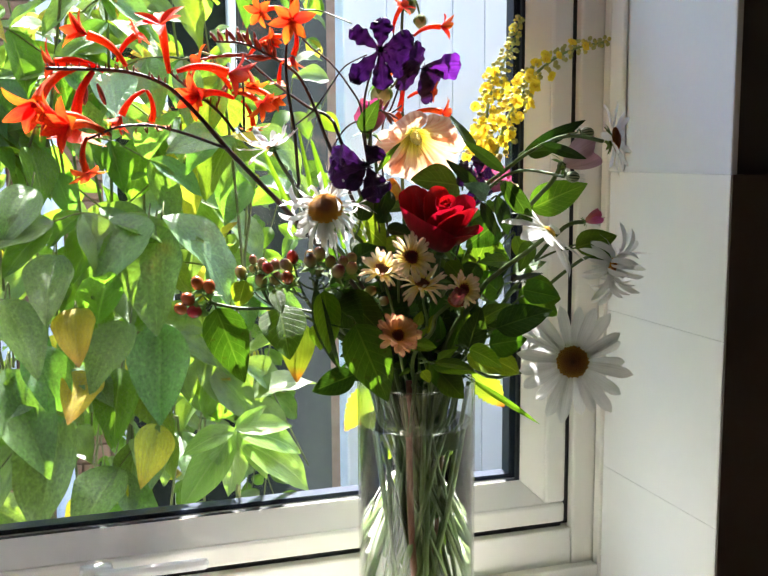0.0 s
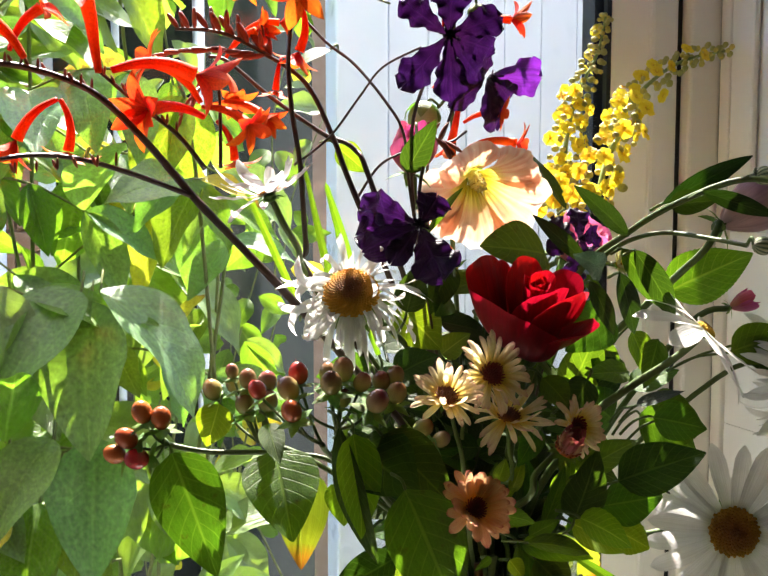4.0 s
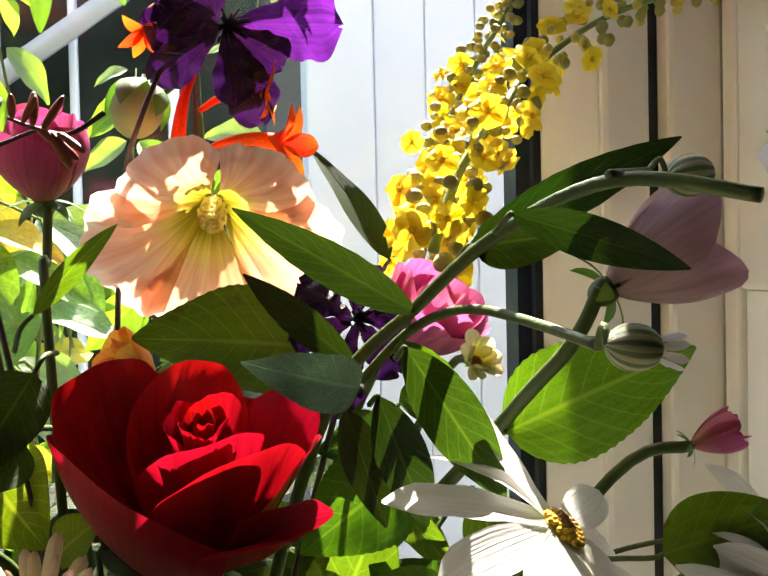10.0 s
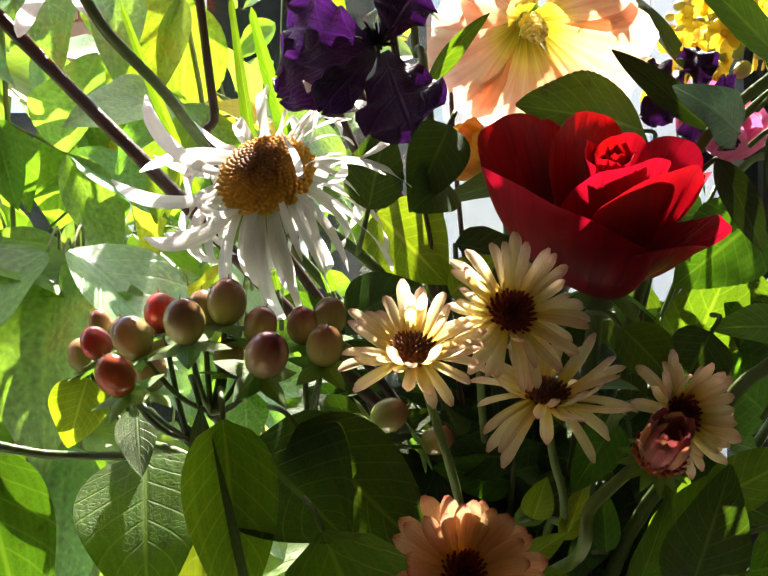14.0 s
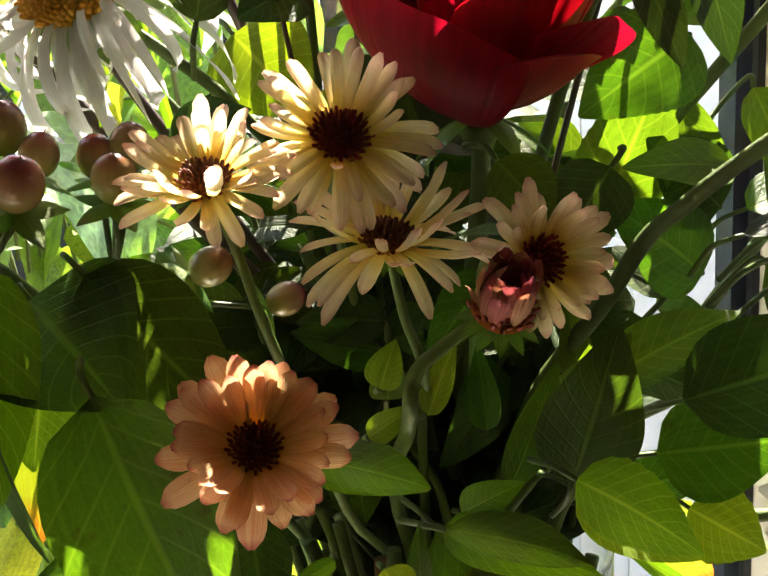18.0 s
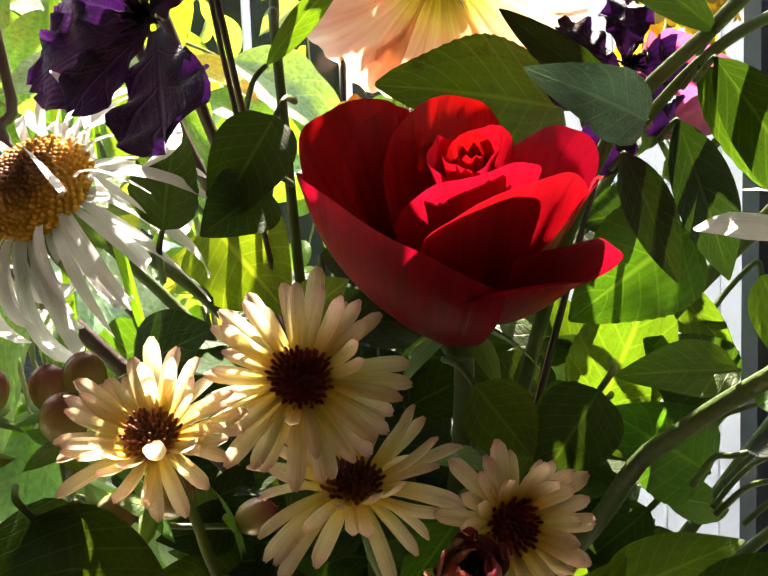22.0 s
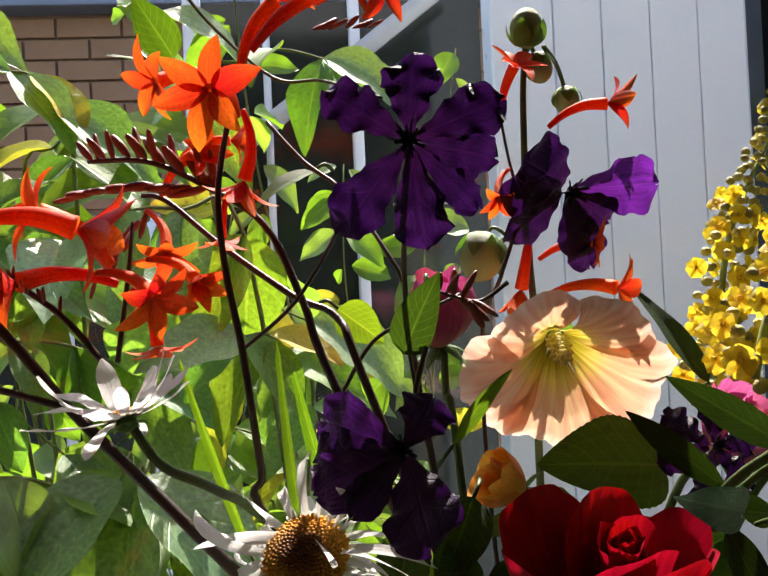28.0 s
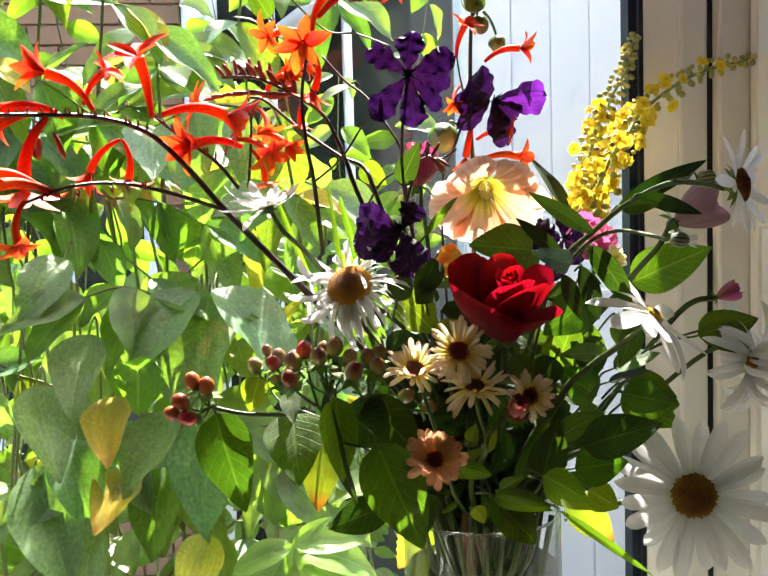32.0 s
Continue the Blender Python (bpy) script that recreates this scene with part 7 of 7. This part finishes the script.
leaf((-0.0629, -0.0600, 0.5518), (-0.0366, -0.0550, 0.5805), 0.009, LEAF, curl=-25, profile=lance, face=(0.3, -0.8, -0.4), label="slender grey leaf curving up")
leaf((0.0359, -0.1250, 0.5294), (0.0507, -0.1200, 0.4906), 0.015, LEAF_DEEP_SHADED, profile=lance, curl=20, label="narrow dark leaf under the arching stem")
leaf((0.0429, -0.1300, 0.5431), (0.0691, -0.1350, 0.5009), 0.017, LEAF_DARK, profile=lance, curl=25, face=(-0.3, -0.9, 0.3), label="dark leaf hanging from the arching stem")
leaf((0.0641, -0.0950, 0.4620), (0.0283, -0.1000, 0.4631), 0.018, LEAF, curl=18, face=(0.1, -0.8, 0.6), label="dark rose leaf over the stems")
leaf((0.0792, -0.0750, 0.4856), (0.0908, -0.0800, 0.4532), 0.024, LEAF_BRIGHT_LIT, curl=14, face=(0.2, -0.9, 0.3), label="green rose leaf beside the white daisy")
leaf((0.0510, -0.0700, 0.4871), (0.0722, -0.0750, 0.4602), 0.011, LEAF, profile=lance, curl=8, face=(-0.3, -0.9, 0.2), label="slender striped leaf between the stems")
leaf((0.0182, -0.1200, 0.4644), (0.0014, -0.1250, 0.4428), 0.022, LEAF_DARK, curl=25, label="dark calendula leaf folded down")
leaf((-0.0127, -0.1200, 0.4671), (-0.0011, -0.1300, 0.4513), 0.018, LEAF, curl=40, profile=lance, label="curved green calendula leaf")
leaf((0.0890, -0.1000, 0.4290), (0.1166, -0.1050, 0.4233), 0.030, LEAF, curl=14, teeth=10, tooth=0.05, label="rounded rose leaf at the edge of the bouquet")
leaf((0.1347, -0.1200, 0.4786), (0.1653, -0.1250, 0.4633), 0.022, LEAF_DARK, curl=20, label="dark green leaf between the white daisies")
leaf((0.0287, -0.0800, 0.3564), (0.0628, -0.1000, 0.3706), 0.024, LEAF, curl=16, face=(0, -0.6, 0.8), label="green leaf spreading over the rim")
leaf((-0.0324, -0.1300, 0.3709), (-0.0043, -0.1350, 0.3389), 0.024, LEAF, curl=30, label="green leaf bent over the rim")
leaf((-0.0810, -0.1300, 0.3767), (-0.0780, -0.1350, 0.3496), 0.02, LEAF_DARK, curl=25, label="dark leaf hanging into the vase mouth")
leaf((-0.1181, -0.1300, 0.4430), (-0.0793, -0.1400, 0.4016), 0.034, LEAF_DARK, curl=18, label="broad dark leaf in the shade under the berries")
leaf((0.1240, -0.1200, 0.4761), (0.1671, -0.1250, 0.4873), 0.028, LEAF, curl=14, face=(0, -0.9, 0.4), label="dark green rose leaf between the white daisies")
leaf((0.0801, -0.0850, 0.4311), (0.1221, -0.0900, 0.4038), 0.034, LEAF, curl=14, teeth=12, tooth=0.05, label="rounded green rose leaf in half shade")
leaf((0.0085, -0.1200, 0.3756), (0.0409, -0.1300, 0.3569), 0.026, LEAF_BRIGHT_LIT, curl=25, face=(0, -0.8, 0.6), label="sunlit leaf bent over the vase rim")
leaf((-0.0240, -0.1350, 0.3626), (-0.0031, -0.1400, 0.3385), 0.026, LEAF, curl=25, label="green leaf hanging over the vase rim")
for k, (a, b, w, mat) in enumerate((((-0.0674, -0.1400, 0.3972), (-0.0374, -0.1500, 0.3894), 0.0150, LEAF), ((-0.0308, -0.1300, 0.3707), (0.0057, -0.1500, 0.3641), 0.0165, LEAF_BRIGHT_LIT), ((-0.0256, -0.1300, 0.3749), (-0.0110, -0.1400, 0.3862), 0.0110, LEAF_BRIGHT_LIT), ((-0.0487, -0.1500, 0.3701), (-0.0426, -0.1550, 0.3600), 0.0120, LEAF_BRIGHT_LIT), ((-0.0100, -0.1200, 0.3778), (0.0034, -0.1200, 0.4123), 0.0120, LEAF), ((0.0080, -0.1000, 0.3864), (0.0276, -0.1100, 0.4167), 0.0195, LEAF))):
    leaf(a, b, w, mat, curl=22, fold=0.25, face=(0.1, -0.85, 0.5), stalk=(), label="fleshy green calendula leaf low in the bouquet", seed=k)
for k, (a, b, w, mat) in enumerate((((-0.0464, -0.1300, 0.4101), (-0.0418, -0.1300, 0.4227), 0.0103, LEAF_BRIGHT_LIT), ((-0.0326, -0.1200, 0.3993), (-0.0246, -0.1200, 0.4198), 0.0085, LEAF_BRIGHT_LIT), ((-0.0604, -0.1500, 0.3732), (-0.0727, -0.1550, 0.3688), 0.0050, LEAF), ((-0.0384, -0.1400, 0.3576), (-0.0385, -0.1400, 0.3766), 0.0070, LEAF), ((-0.0497, -0.1300, 0.3973), (-0.0371, -0.1350, 0.4066), 0.0080, LEAF_BRIGHT_LIT), ((-0.0144, -0.1100, 0.3907), (-0.0168, -0.1100, 0.4159), 0.0100, LEAF), ((0.0163, -0.1000, 0.3990), (0.0117, -0.1000, 0.4252), 0.0110, LEAF), ((-0.0038, -0.1100, 0.4518), (-0.0006, -0.1100, 0.4637), 0.0110, LEAF))):
    leaf(a, b, w, mat, curl=30, fold=0.35, face=(-0.2, -0.9, 0.3), stalk=(), label="small green calendula leaf among the stems", seed=k)
leaf((0.0282, -0.0800, 0.4465), (0.0457, -0.0900, 0.4947), 0.0304, LEAF, curl=12, teeth=16, tooth=0.05, label="broad rose leaf behind the thick stem")
leaf((0.0897, -0.0900, 0.4812), (0.0723, -0.1000, 0.4515), 0.0190, LEAF, curl=14, teeth=12, tooth=0.05, label="rose leaf hanging beside the white daisy")
leaf((0.0603, -0.1100, 0.4434), (0.0894, -0.1200, 0.4524), 0.0110, LEAF_GREY, curl=14, face=(0, -0.5, 0.9), label="grey green leaf catching the light")
leaf((0.0670, -0.0800, 0.4489), (0.0391, -0.0900, 0.4712), 0.0288, LEAF_DARK, curl=12, teeth=14, tooth=0.05, label="dark rounded rose leaf in the shade")
tendril = thing("clematis_tendril", (-0.1445, -0.0430, 0.5942), "thin dark clematis tendril between the stems", "tendril")
part("vine", tube([(-0.1445, -0.0430, 0.5942), (-0.1238, -0.0500, 0.6113), (-0.1072, -0.0600, 0.6358), (-0.0999, -0.0800, 0.6507), (-0.0876, -0.1100, 0.6586)], 0.0009, 0.0007, 6), STEM_DARK, tendril)
part("vine", tube([(-0.1055, -0.0500, 0.5747), (-0.0931, -0.0550, 0.5941), (-0.0773, -0.0600, 0.6033), (-0.0571, -0.0600, 0.6122)], 0.0009, 0.0007, 6), STEM_DARK, tendril)
part("vine", tube([(-0.1324, -0.0100, 0.6933), (-0.1170, -0.0200, 0.6737), (-0.1009, -0.0300, 0.6589), (-0.0869, -0.0500, 0.6338), (-0.0788, -0.0600, 0.6131), (-0.0779, -0.0700, 0.5748), (-0.05, -0.07, 0.42)], 0.0010, 0.0009, 6), STEM_DARK, tendril)
part("vine", tube([(-0.1679, -0.0100, 0.7535), (-0.1535, -0.0100, 0.7356), (-0.1283, -0.0100, 0.7131), (-0.1069, -0.0200, 0.7090), (-0.0842, -0.0500, 0.6942)], 0.0008, 0.0007, 6), STEM, tendril)

# ---- the mass of foliage in the middle ----
rnd = random.Random(31)
def sprig(root, top, count, big, mats, seed):
    rnd = random.Random(seed)
    root, top = Vector(root), Vector(top)
    e = thing("foliage_sprig", root, "dark green leafy filler sprig, its green partly painted shade", "foliage", "sprigs of foliage")
    pts = [tuple(root), tuple(root.lerp(top, 0.5) + Vector((0, 0.008, 0.008))), tuple(top)]
    part("stem", tube(pts, 0.0015, 0.001, 6), STEM, e)
    line = curve_points(pts, 10)
    for i in range(count):
        f = 0.35 + 0.65 * i / max(1, count - 1)
        b = i * 2.4 + rnd.uniform(-0.5, 0.5)
        out = Vector((math.cos(b), math.sin(b) * 0.7, rnd.uniform(-0.35, 0.6)))
        size = rnd.uniform(0.7, 1.15) * big
        me = blade(size, size * rnd.uniform(0.42, 0.66), ovate, curl=rnd.uniform(5, 45), fold=0.2, wave=0.03, teeth=10, tooth=0.05, nu=14, nv=4, seed=i)
        part("leaf", me, mats[0] if rnd.random() < 0.7 else mats[1], e, m=aim(line[int(f * (len(line) - 1))], out, (rnd.uniform(-0.5, 0.5), -0.8, rnd.uniform(0.2, 0.9))))
    return e


# Inner sprigs: the darkest greens stand in for the unlit middle.
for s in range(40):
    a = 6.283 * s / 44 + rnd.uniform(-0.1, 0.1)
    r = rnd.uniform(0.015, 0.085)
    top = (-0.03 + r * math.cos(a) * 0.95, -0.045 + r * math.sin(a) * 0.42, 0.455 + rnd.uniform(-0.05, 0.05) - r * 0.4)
    sprig((VASE.x + math.cos(a) * 0.02, VASE.y + math.sin(a) * 0.02, 0.30), top, 9, 0.036, (LEAF_DEEP_SHADED, LEAF_DARK), s)
for s, (x, y, z) in enumerate(((0.03, -0.055, 0.46), (0.02, -0.07, 0.43), (0.06, -0.06, 0.42), (-0.06, -0.07, 0.40), (-0.09, -0.07, 0.43), (-0.04, -0.09, 0.42), (-0.10, -0.06, 0.47), (0.0, -0.08, 0.41), (-0.015, -0.05, 0.52))):
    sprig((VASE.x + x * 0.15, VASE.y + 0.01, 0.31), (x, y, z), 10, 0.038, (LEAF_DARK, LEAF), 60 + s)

# Rear sprigs, added to hold the sun off the middle; shade in their green.
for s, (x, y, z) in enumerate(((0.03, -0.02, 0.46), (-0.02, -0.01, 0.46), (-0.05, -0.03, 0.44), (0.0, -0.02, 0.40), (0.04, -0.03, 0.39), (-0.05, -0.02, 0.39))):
    sprig((VASE.x + x * 0.15, VASE.y + 0.02, 0.31), (x, y, z), 10, 0.040, (LEAF_DEEP_SHADED, LEAF_DARK), 90 + s)
for s, (x, y, z) in enumerate(((0.060, -0.045, 0.515),)):
    sprig((VASE.x + x * 0.3, VASE.y + 0.01, 0.34), (x, y, z), 9, 0.036, (LEAF, LEAF_DARK), 120 + s)
